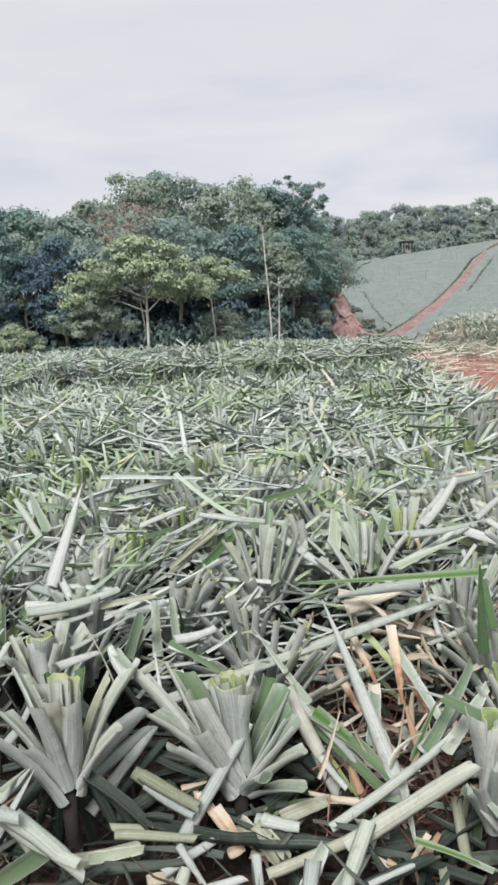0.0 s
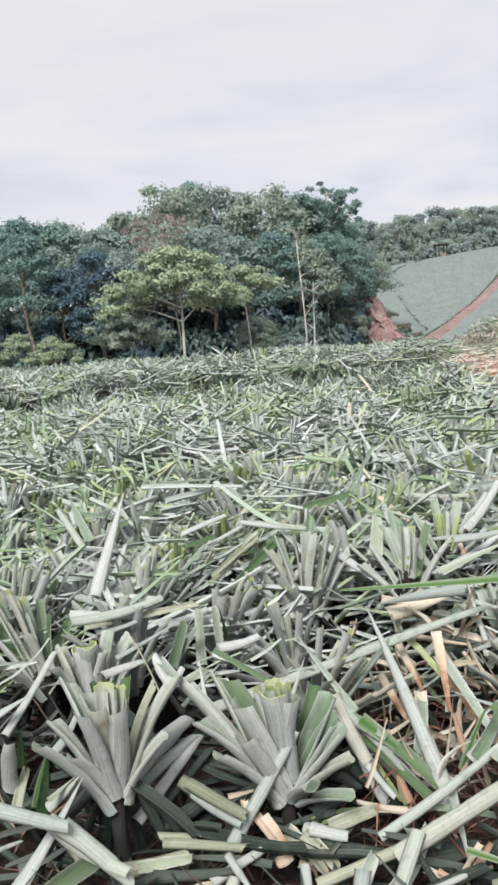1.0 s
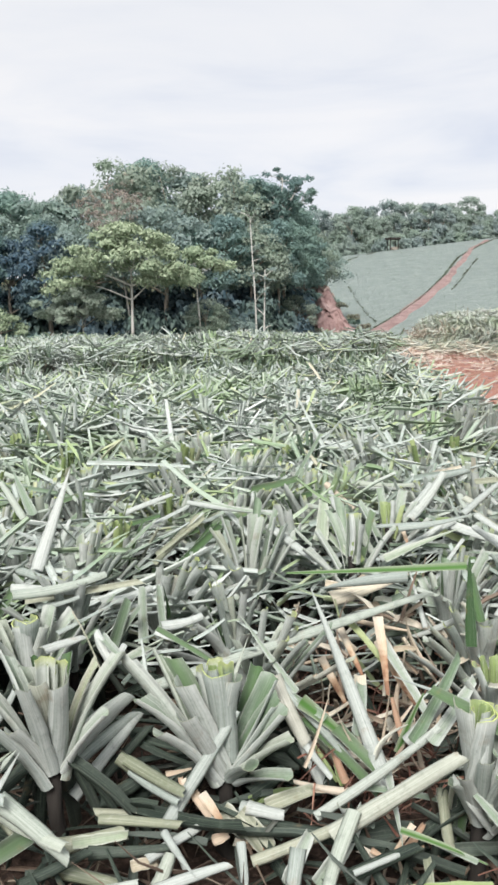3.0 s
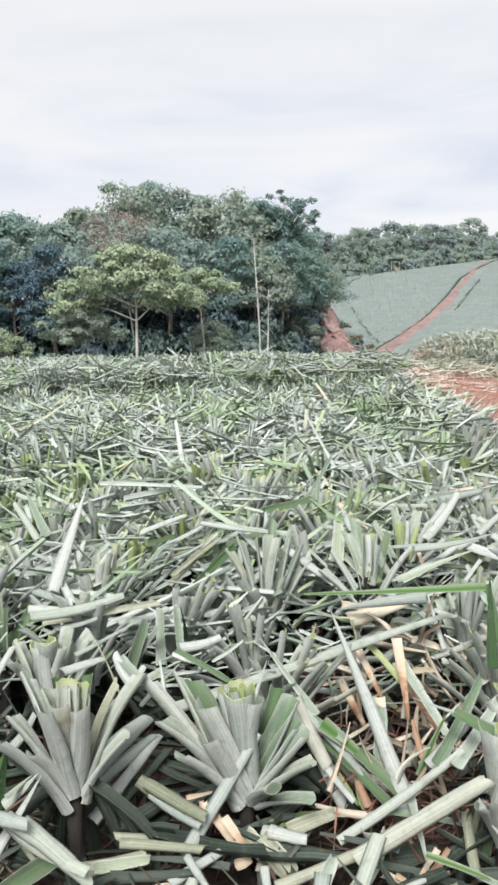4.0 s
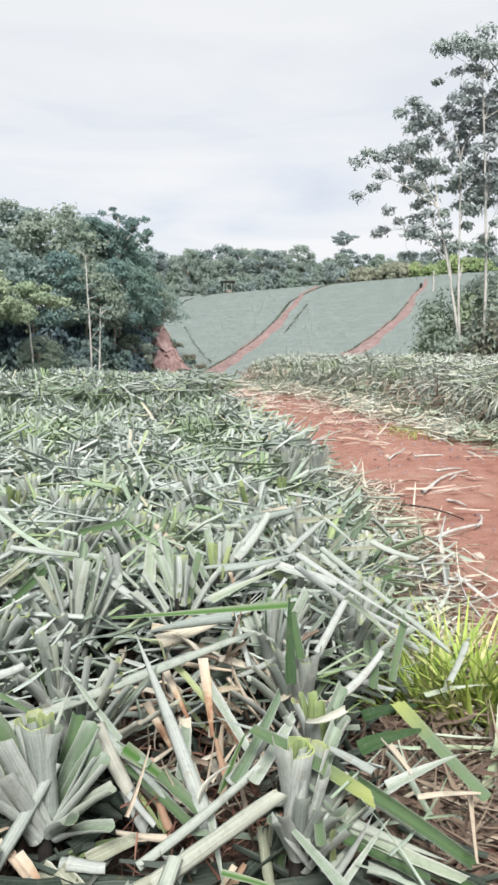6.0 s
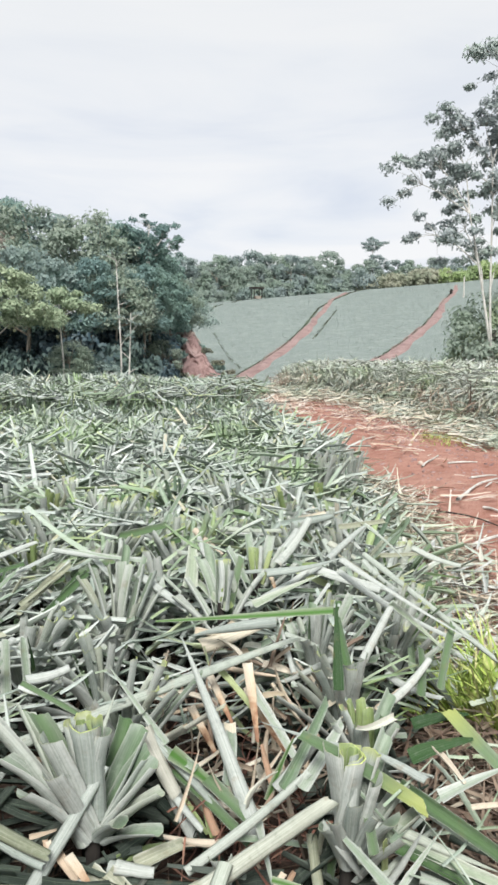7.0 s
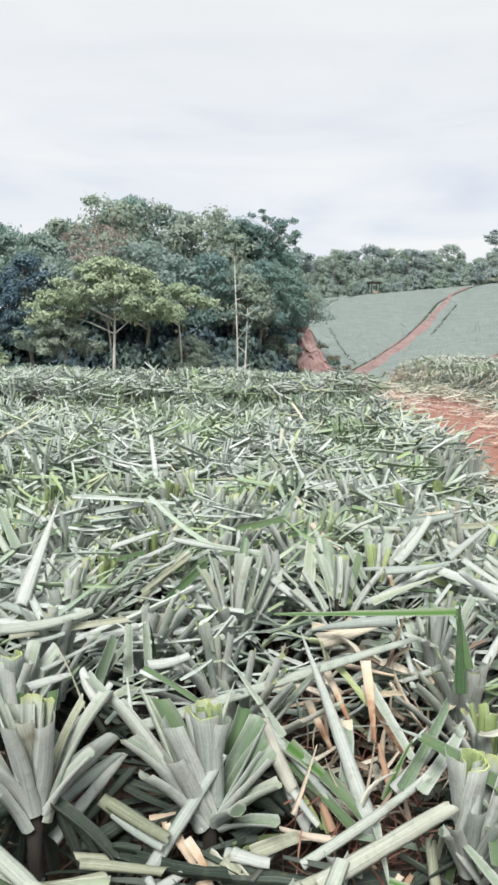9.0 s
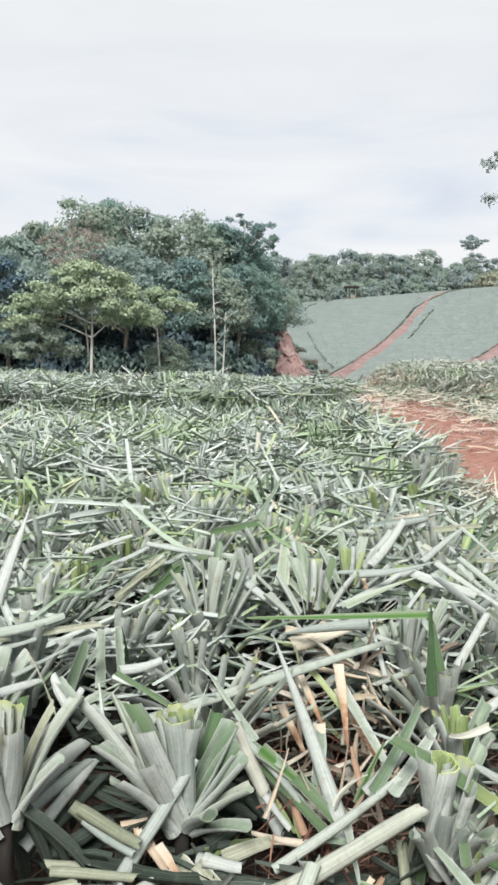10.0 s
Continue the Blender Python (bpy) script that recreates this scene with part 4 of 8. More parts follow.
def earth_bank():
    """Eroded red cut at the wood's corner, gullied and crumbling."""
    n, k = 60, 60
    u, v = np.meshgrid(np.linspace(0, 1, n), np.linspace(0, 1, k), indexing="ij")
    rough = 0.5 * value_noise(u * 6, v * 4, 21) + 0.3 * value_noise(u * 14, v * 9, 22) + 0.2 * value_noise(u * 31, v * 25, 23)
    h = 6.4 * np.clip(1.0 - 0.97 * np.maximum((u - 0.38) / 0.62, 0) ** 1.9 + 0.12 * value_noise(u * 9, v * 0, 26), 0.05, 1.1)
    x = 6.5 + 5.2 * u - 1.2 * v + 0.25 * rough
    y = 78.0 - 0.4 * u + 4.6 * v ** 1.2 + 1.3 * rough - 0.22 * np.abs(np.sin(u * 11 + 2 * value_noise(u * 5, v * 3, 25))) * (1 - v)
    z = land(x, y * 0 + 78) - 0.4 + h * v ** 0.85 + 0.22 * rough
    i, j = np.meshgrid(np.arange(n - 1), np.arange(k - 1), indexing="ij")
    q = np.stack([i * k + j, (i + 1) * k + j, (i + 1) * k + j + 1, i * k + j + 1], -1).reshape(-1, 4)
    top = np.stack([x, y, z], -1).reshape(-1, 3)
    backv = top + np.array([-0.6, 3.0, -1.0])
    m = len(top)
    i2 = np.arange(n - 1)
    rim = np.stack([i2 * k + k - 1, (i2 + 1) * k + k - 1, (i2 + 1) * k + k - 1 + m, i2 * k + k - 1 + m], -1)
    me = mesh_from("earth_bank", np.concatenate([top, backv]), np.concatenate([q, q[:, ::-1] + m, rim]), [m_bank])
    tagged(new("earth_bank", me), "bare eroded red earth bank at the forest corner", "bank", kind="structure")
    # the washed, paler lip that runs down its open side
    lip = (u > 0.42) & (v > 0.80)
    cells = lip[:-1, :-1] & lip[1:, 1:]
    me = mesh_from("washed_lip", top + np.array([0.05, -0.10, 0.05]), q.reshape(n - 1, k - 1, 4)[cells], [m_lip])
    tagged(new("washed_lip", me), "pale washed edge of the red earth bank", "bank", kind="structure")
    brush = bush_mesh(69, 0.7, 0.9, 0.13, m_twiggy, 16, 60)
    for j, (bx, by, bz, bs) in enumerate([(6.3, 77.6, -1.6, 1.3), (7.2, 77.4, -1.9, 1.1), (5.4, 77.8, -1.6, 1.5), (10.2, 80.2, 0.6, 0.8), (11.2, 79.3, -0.6, 0.9), (12.0, 78.6, -1.5, 0.9), (6.6, 77.8, 0.2, 1.0)]):
        b = new("bush", brush)
        b.matrix_basis = pose(bx, by, bz, 0, 0, 75 * j) @ Matrix.Diagonal((bs, bs, bs, 1))
        tagged(b, "dry brownish brush at the edge of the earth bank", "bush", "bank bushes")
    tuft = bush_mesh(64, 0.8, 0.9, 0.22, m_leaf_mid, 14, 60)
    for j, (x, y, z, s) in enumerate([(6.9, 80.6, 3.2, 1.2), (7.8, 81.2, 2.6, 1.0), (7.0, 78.4, 0.2, 1.1), (7.2, 79.2, 1.5, 0.9), (9.4, 81.4, 0.9, 0.8), (11.0, 79.4, -0.9, 0.8)]):
        b = new("bush", tuft)
        b.matrix_basis = pose(x, y, z, 0, 0, 60 * j) @ Matrix.Diagonal((s, s, s, 1))
        tagged(b, "small green bush clinging to the earth bank", "bush", "bank bushes")


earth_bank()

# ---------------------------------------------------------------- near field
def row_front(x):
    """Line of the furrow in front of the taller block of plants."""
    return np.interp(x, [-5, -3.6, -2, 0, 1.5, 3.2], [13.2, 13.5, 14.2, 14.0, 14.7, 16.8])


def canopy(x, y):
    """Top of the trash and stumps over the soil."""
    hump = 0.10 * value_noise(x * 1.9, y * 1.9, 30) + 0.07 * value_noise(x * 4.3, y * 4.3, 31)
    c = 0.60 + hump
    gap = np.exp(-((y - row_front(x)) / 0.70) ** 2) * (0.35 + 0.65 * smooth(value_noise(x * 0.8, x * 0, 37), -0.5, 0.1))
    c = c - 0.50 * gap + 0.22 * smooth(y - row_front(x), 0.4, 1.2) + 0.03 * smooth(y, 5, 8) - 0.24 * smooth(y, 16.5, 22.0)
    edge = smooth(x - lane_left(y), -0.35, 0.1)
    c = c - 0.16 * edge - 0.16 * smooth(x - lane_left(y), -0.7, 0.0) * (1 - smooth(y, 4.5, 7.0))
    c = c - 0.34 * np.exp(-(((x - 0.42) / 0.26) ** 2 + ((y - 2.85) / 0.40) ** 2))
    c = c - 0.26 * np.exp(-(((x - 1.9) / 0.55) ** 2 + ((y - 7.35) / 0.30) ** 2))
    across_lane = smooth(x - lane_right(y), 0.0, 0.6)
    return c * (1 - across_lane) + across_lane * (0.78 + 0.8 * hump)


def in_field(x, y):
    return x < lane_left(y) - 0.12 + 0.22 * value_noise(y * 2.3, y * 0, 33)


def litter(x, y, r, segs, across, wide, long, lay=0.24, mat=None, depth=0.14, pts=0.55, steep=14.0):
    """Cut leaves strewn over the stubble."""
    n = len(x)
    drift = 0.30 + 0.9 * value_noise(x * 0.7, y * 0.7, 77) + 0.5 * value_noise(x * 1.9, y * 1.9, 78)
    a = np.where(r.uniform(0, 1, n) < 0.60, drift + r.normal(0, 0.42, n), r.uniform(0, 2 * np.pi, n)) + np.pi * (r.uniform(0, 1, n) < 0.5)
    tilt = np.radians(r.normal(3, steep, n))
    d = np.stack([np.cos(a) * np.cos(tilt), np.sin(a) * np.cos(tilt), np.sin(tilt)], -1)
    L = long * r.uniform(0.3, 1.5, n)
    z = land(x, y) + canopy(x, y) - np.abs(r.normal(0, depth, n)) + 0.02
    base = np.stack([x, y, z], -1) - d * L[:, None] * 0.5
    nr = np.stack([r.normal(0, lay, n), r.normal(0, lay, n) - 0.15, np.where(r.uniform(0, 1, n) < 0.75, 1.0, -1.0)], -1)
    tip = np.where(r.uniform(0, 1, n) < pts, r.uniform(0.45, 0.95, n), r.uniform(0.05, 0.3, n))
    return blades(base, d, nr, L, wide * r.uniform(0.5, 1.15, n), r.normal(0.15, 0.28, n), tip, r.uniform(0.3, 0.66, n), r.normal(0, 0.3, n), segs, across)


def scatter(r, n, y0, y1, left, right):
    """Points, even over the ground between two lines that spread with the distance."""
    y = np.sqrt(r.uniform(y0 ** 2, y1 ** 2, n))
    x = r.uniform(0, 1, n)
    return left(y) + x * (right(y) - left(y)), y


def stubble(x, y, r, per, segs, across, wide, long, top=0.04):
    """Stumps of cut leaves fanning up out of the trash."""
    n = len(x)
    X, Y = np.repeat(x, per), np.repeat(y, per)
    a = r.uniform(0, 2 * np.pi, n * per); tilt = np.radians(np.abs(r.normal(0, 26, n * per)) + 4)
    lean = np.repeat(r.normal(0, 0.22, (n, 2)), per, 0)
    d = np.stack([np.cos(a) * np.sin(tilt) + lean[:, 0], np.sin(a) * np.sin(tilt) + lean[:, 1], np.cos(tilt)], -1)
    nr = np.stack([-np.cos(a) * np.cos(tilt), -np.sin(a) * np.cos(tilt), np.sin(tilt) + 0.05], -1)
    L = long * r.uniform(0.6, 1.1, n * per)
    z = land(X, Y) + canopy(X, Y) - long + np.repeat(r.normal(top, 0.05, n), per)
    b = np.stack([X + 0.03 * np.cos(a), Y + 0.03 * np.sin(a), z], -1)
    return blades(b, d, nr, L, wide * r.uniform(0.7, 1.15, n * per), r.normal(0.15, 0.2, n * per), r.uniform(0.0, 0.25, n * per), r.uniform(0.3, 0.6, n * per), 0.0, segs, across)


def field_a():
    r = np.random.default_rng(21)
    lf, rt = (lambda y: -0.40 * y - 1.0), (lambda y: np.minimum(0.56 * y + 0.8, lane_left(y) + 0.2))
    chunks = []
    for n, y0, y1, sg, ac, wd, lg, dp, st in ((1700, 3.2, 6.0, 4, 5, 0.040, 0.42, 0.13, 18), (10500, 5.8, 12.3, 3, 3, 0.045, 0.52, 0.17, 17), (14000, 12.1, 26.5, 2, 3, 0.053, 0.58, 0.16, 15)):
        x, y = scatter(r, n, y0, y1, lf, rt)
        front = y - row_front(x)
        k = in_field(x, y) & ((front < -0.45) | (front > 0.85) | (r.uniform(0, 1, n) < 0.06)) & (((x - 1.92) / 0.60) ** 2 + ((y - 7.25) / 0.50) ** 2 > 1)
        chunks.append(litter(x[k], y[k], r, sg, ac, wd, lg, depth=dp, steep=st))
    # the field goes on to the side and behind
    y = r.uniform(-9.0, 24.0, 15000)
    x = np.where(y < 1.6, r.uniform(-14, 1, 15000), -0.40 * y - 1.0 - 12 * r.uniform(0, 1, 15000) ** 1.5)
    k = in_field(x, y) & (x < lane_left(y) - 0.2) & (np.hypot(x, y) > 1.5) & ((y < 0.8) | (x < -0.45 * y - 0.8))
    chunks.append(litter(x[k], y[k], r, 2, 2, 0.055, 0.50, depth=0.12, steep=14))
    # low trash between the nearest stumps, its green darkened for shade
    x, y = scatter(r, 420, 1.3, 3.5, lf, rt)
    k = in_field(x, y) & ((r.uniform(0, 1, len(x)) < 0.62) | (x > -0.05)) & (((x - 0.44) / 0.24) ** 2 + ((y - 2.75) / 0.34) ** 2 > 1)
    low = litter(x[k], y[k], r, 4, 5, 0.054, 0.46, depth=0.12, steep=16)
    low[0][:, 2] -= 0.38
    tagged(new("lower_leaf_litter", mesh_from("lower_leaf_litter", *low[:2], [m_lower_shade], low[2])), "dull green older leaves, darkened for shade, lying between the near stumps", "leaf litter", kind="stuff")
    c = gather(chunks)
    tagged(new("cut_leaf_litter", mesh_from("cut_leaf_litter", *c[:2], [m_litter], c[2])), "thick layer of cut grey-green pineapple leaves over the field", "leaf litter", kind="stuff")
    chunks = []
    for n, y0, y1, sg, ac, per in ((100, 4.6, 6.5, 3, 5, 13), (640, 6.5, 13, 3, 3, 13), (620, 13, 26.5, 2, 3, 10)):
        x, y = scatter(r, n, y0, y1, lf, rt)
        k = in_field(x + 0.15, y) & (np.abs(y - row_front(x)) > 0.55) & (((x - 1.92) / 0.6) ** 2 + ((y - 7.45) / 0.45) ** 2 > 1)
        chunks.append(stubble(x[k], y[k], r, per, sg, ac, 0.046, 0.36, 0.09))
    c = gather(chunks)
    tagged(new("pineapple_stubble", mesh_from("pineapple_stubble", *c[:2], [m_litter], c[2])), "rows of cut pineapple stumps with upright leaf bases", "stubble", kind="stuff")
    # brown trash below
    x, y = scatter(r, 4200, 1.2, 9.0, lf, lambda y: lane_left(y) + 0.3)
    n = len(x)
    a = r.uniform(0, 2 * np.pi, n); tilt = np.radians(r.normal(0, 16, n))
    d = np.stack([np.cos(a) * np.cos(tilt), np.sin(a) * np.cos(tilt), np.sin(tilt)], -1)
    z = land(x, y) + r.uniform(0.02, 0.17, n) * np.where(in_field(x, y), 1, 0.4)
    c = blades(np.stack([x, y, z], -1), d, np.stack([r.normal(0, 0.4, n), r.normal(0, 0.4, n), np.ones(n)], -1), r.uniform(0.12, 0.42, n), r.uniform(0.007, 0.026, n), r.normal(0, 0.8, n), 0.85, 0.5, r.normal(0, 1.2, n), 4, 3)
    tagged(new("dry_leaf_litter", mesh_from("dry_leaf_litter", *c[:2], [m_dry], c[2])), "dead reddish-brown leaf trash under the cut plants", "leaf litter", kind="stuff")
    # upright dark leaves along the trimmed edge of the next block
    x = r.uniform(-5.0, 3.0, 240); y = row_front(x) + 0.68 + r.normal(0, 0.17, 240)
    c = stubble(x, y, r, 14, 3, 3, 0.045, 0.52, 0.02)
    tagged(new("pineapple_stubble", mesh_from("pineapple_stubble", *c[:2], [m_deep], c[2])), "row of upright dark green pineapple leaves at a block's edge", "stubble", kind="stuff")
    # dark green plants here and there among the cut ones
    x, y = scatter(r, 210, 5.0, 16.0, lf, rt)
    k = in_field(x + 0.15, y) & (value_noise(x * 0.8, y * 0.5, 71) > -0.1)
    c = stubble(x[k], y[k], r, 11, 3, 3, 0.040, 0.36, 0.05)
    tagged(new("pineapple_stubble", mesh_from("pineapple_stubble", *c[:2], [m_deep], c[2])), "clumps of dark green upright leaves among the cut stumps", "stubble", kind="stuff")
    # plants left standing along the far edge
    x, y = scatter(r, 700, 18, 27, lambda y: -0.42 * y - 1, lambda y: 0.06 * y - 0.5)
    c = stubble(x, y, r, 12, 2, 2, 0.05, 0.62, 0.10)
    tagged(new("standing_pineapples", mesh_from("standing_pineapples", *c[:2], [m_standing], c[2])), "uncut blue-green pineapple plants along the far field edge", "crop", kind="stuff")


field_a()


def field_b():
    """The field across the lane, on a low bank."""
    r = np.random.default_rng(22)
    chunks = []
    lf, rt = (lambda y: lane_right(y) + 0.25), (lambda y: 0.76 * y + 1.5)
    x, y = scatter(r, 18000, 9.5, 34, lf, rt)
    k = x > lane_right(y) + 0.2
    x, y = x[k], y[k]
    c1 = litter(x, y, r, 2, 3, 0.046, 0.46, depth=0.10, steep=15)
    x, y = scatter(r, 320, 9.5, 34, lf, rt)
    c2 = stubble(x, y, r, 9, 2, 3, 0.042, 0.34, 0.02)
    # the face along the lane: leaves hanging down
    yy = np.repeat(np.sqrt(r.uniform(9.5 ** 2, 30 ** 2, 460)), 9)
    yy = yy[value_noise(yy * 1.1, yy * 0, 35) > r.normal(-0.25, 0.25, len(yy))]
    xx = lane_right(yy) + r.uniform(0.05, 0.6, len(yy)) + 0.3 * value_noise(yy * 0.9, yy * 0, 34)
    n = len(yy)
    a = r.normal(np.pi, 1.3, n); tilt = np.radians(r.normal(14, 34, n))
    d = np.stack([np.cos(a) * np.cos(tilt), np.sin(a) * np.cos(tilt), np.sin(tilt)], -1)
    nr = np.stack([-np.cos(a) * np.sin(tilt), -np.sin(a) * np.sin(tilt), np.cos(tilt)], -1)
    c3 = blades(np.stack([xx + 0.2, yy, land(xx, yy) + r.uniform(0.20, 0.70, n)], -1), d, nr, r.uniform(0.22, 0.55, n), r.uniform(0.028, 0.055, n), r.uniform(0.3, 1.5, n), 0.7, 0.3, 0, 3, 3)
    tagged(new("hanging_leaves", mesh_from("hanging_leaves", *c3[:2], [m_face], c3[2])), "pale grey-green leaves hanging down the bank beside the lane", "leaf litter", kind="stuff")
    yy = np.sqrt(r.uniform(10 ** 2, 30 ** 2, 150))
    xx = lane_right(yy) + r.uniform(0.15, 0.75, 150)
    c4 = stubble(xx, yy, r, 14, 3, 3, 0.042, 0.38, 0.0)
    x, y = scatter(r, 3600, 9.5, 34, lf, rt)
    c5 = litter(x, y, r, 2, 3, 0.036, 0.42, depth=0.03, steep=13)
    tagged(new("cut_leaf_litter", mesh_from("cut_leaf_litter", *c5[:2], [m_bleached], c5[2])), "silvery dried leaves lying over the bank's top", "leaf litter", kind="stuff")
    # cream straw hanging over the bank
    n = 700
    yy = np.sqrt(r.uniform(9.5 ** 2, 30 ** 2, n)); xx = lane_right(yy) + r.uniform(-0.15, 0.45, n)
    a = r.normal(np.pi, 1.0, n); tilt = np.radians(r.normal(-35, 30, n))
    d = np.stack([np.cos(a) * np.cos(tilt), np.sin(a) * np.cos(tilt), np.sin(tilt)], -1)
    b0 = np.stack([xx + 0.15, yy, land(xx, yy) + r.uniform(0.15, 0.65, n)], -1)
    c6 = blades(b0, d, np.stack([r.normal(0, 0.5, n), r.normal(-0.5, 0.5, n), np.ones(n)], -1), r.uniform(0.15, 0.42, n), r.uniform(0.012, 0.032, n), r.uniform(0.0, 0.9, n), 0.8, 0.3, 0, 3, 2)
    tagged(new("straw", mesh_from("straw", *c6[:2], [m_cream], c6[2])), "cream straw hanging down the bank's face", "straw", kind="stuff")
    c = gather([c1, c2, c4])
    tagged(new("cut_leaf_litter", mesh_from("cut_leaf_litter", *c[:2], [m_face], c[2])), "bank of half-cut pineapple plants across the lane", "leaf litter", kind="stuff")
    # withered stems and straw showing on the face
    n = 1500
    yy = np.sqrt(r.uniform(9.5 ** 2, 30 ** 2, n))
    yy = yy[value_noise(yy * 1.1, yy * 0, 35) < r.normal(0.15, 0.3, n)]; n = len(yy)
    xx = lane_right(yy) + r.uniform(-0.10, 0.50, n)
    a = r.normal(np.pi, 1.2, n); tilt = np.radians(r.normal(-5, 45, n))
    d = np.stack([np.cos(a) * np.cos(tilt), np.sin(a) * np.cos(tilt), np.sin(tilt)], -1)
    b0 = np.stack([xx, yy, land(xx, yy) + r.uniform(0.05, 0.6, n)], -1)
    c = blades(b0, d, np.stack([r.normal(0, 0.5, n), r.normal(-0.5, 0.5, n), np.ones(n)], -1), r.uniform(0.2, 0.5, n), r.uniform(0.015, 0.04, n), r.uniform(0.0, 0.9, n), 0.8, 0.3, 0, 3, 2)
    tagged(new("dry_leaf_litter", mesh_from("dry_leaf_litter", *c[:2], [m_dry], c[2])), "withered brown leaves along the bank's face", "leaf litter", kind="stuff")


field_b()


# ---------------------------------------------------------------- nearest plants, leaf by leaf
m_lime = blade_material("lime_leaf", [(0.0, (0.15, 0.22, 0.07)), (0.5, (0.24, 0.31, 0.11)), (1.0, (0.36, 0.41, 0.20))], True, 0.5, 0.3, silver=0.5)
m_dark = blade_material("deep_green_leaf", [(0.0, (0.014, 0.042, 0.011)), (1.0, (0.030, 0.072, 0.022))], True, 0.55, 0.2, silver=0.05, gloss=0.10)
m_vivid = blade_material("green_channel_leaf", [(0.0, (0.15, 0.21, 0.11)), (1.0, (0.27, 0.32, 0.21))], True, 0.5, 0.3, 1.0, silver=0.5, gloss=0.18)
m_olive = blade_material("olive_leaf_base", [(0.0, (0.165, 0.185, 0.115)), (0.5, (0.25, 0.265, 0.18)), (1.0, (0.34, 0.35, 0.265))], True, 0.55, 0.4)
m_cream_one = blade_material("cream_leaf", [(0.0, (0.40, 0.33, 0.23)), (0.5, (0.55, 0.49, 0.37)), (1.0, (0.62, 0.60, 0.50))], True, 0.7, 0.3)
m_dead = blade_material("dead_leaf", [(0.0, (0.042, 0.027, 0.022)), (0.6, (0.096, 0.063, 0.050)), (1.0, (0.180, 0.132, 0.102))], True, 0.8, 0.3, silver=0.15)
# Older leaves, nearly black: the shade at the plants' feet is in the colour.
m_old_shade = blade_material("old_leaf_shade", [(0.0, (0.016, 0.025, 0.020)), (0.6, (0.034, 0.046, 0.038)), (1.0, (0.075, 0.09, 0.075))], True, 0.6, 0.3, silver=0.1, gloss=0.12)
m_green = blade_material("green_leaf_upper", [(0.0, (0.035, 0.070, 0.028)), (0.5, (0.075, 0.118, 0.060)), (1.0, (0.155, 0.20, 0.135))], True, 0.5, 0.3, 0.4, silver=0.25, gloss=0.18)
m_fresh = blade_material("fresh_ended_leaf", [(0.0, (0.075, 0.125, 0.060)), (1.0, (0.16, 0.215, 0.13))], True, 0.5, 0.3, 0.3, 3.4, silver=0.3, gloss=0.2)
m_husk = husk()
LEAF = {}


def curled(seed, arc, tip, mats, base=1.0, thick=0.05, segs=6, across=7, ragged=0.5, slant=0.09):
    """A leaf one metre long on y and one wide on x, rolled up about its length by arc degrees, with a ragged cut end."""
    r = np.random.default_rng(seed)
    s = np.linspace(0, 1, segs + 1)[:, None]
    u = np.linspace(-1, 1, across)[None]
    half = np.radians(arc) / 2 * (1.08 - 0.10 * s + 0.08 * np.sin(s * r.uniform(2, 6) + r.uniform(0, 6)))
    rad = 0.5 / np.sin(np.minimum(half, np.pi / 2))
    w = (1 + (base - 1) * (1 - s) ** 2) * (1 - tip * s ** 1.7) * (1 + 0.05 * r.standard_normal(s.shape))
    phi = u * half
    turn = r.normal(0, 0.28) * s + 0.10 * np.sin(4 * s + r.uniform(0, 6))
    sway = 0.25 * r.normal(0, 1) * s * (1 - s)
    blunt = max(0.0, 1 - 1.3 * tip)
    cut = blunt * (slant * r.uniform(-1, 1) * u + 0.022 * ragged * r.standard_normal(u.shape))

    def ring(grow):
        x, z = (rad + grow) * np.sin(phi) * w, (rad - (rad + grow) * np.cos(phi)) * w
        y = np.broadcast_to(s, x.shape).copy()
        y[-1] += cut[0]
        return np.stack([x * np.cos(turn) - z * np.sin(turn) + sway, y, x * np.sin(turn) + z * np.cos(turn)], -1)
    rings = np.concatenate([ring(0.0), ring(thick * (1 - 0.75 * u ** 2))[:, ::-1]], 1)
    k = 2 * across
    i, j = np.meshgrid(np.arange(segs), np.arange(k), indexing="ij")
    j2 = (j + 1) % k
    quad = np.stack([i * k + j, i * k + j2, (i + 1) * k + j2, (i + 1) * k + j], -1).reshape(-1, 4)
    slot = np.where(j.ravel() < across - 1, 0, 1)
    cap = [[e * k + a, e * k + a + 1, e * k + k - 2 - a, e * k + k - 1 - a] for e in (0, segs) for a in range(across - 1)]
    uu = np.broadcast_to(u * 0.5 + 0.5, (segs + 1, across))
    uv = np.stack([np.concatenate([uu, uu[:, ::-1]], 1), np.broadcast_to(s * 0.5, (segs + 1, k))], -1).reshape(-1, 2)
    return mesh_from("leaf", rings.reshape(-1, 3), np.concatenate([quad, np.array(cap)]), mats, uv, np.r_[slot, np.full(len(cap), 2)])


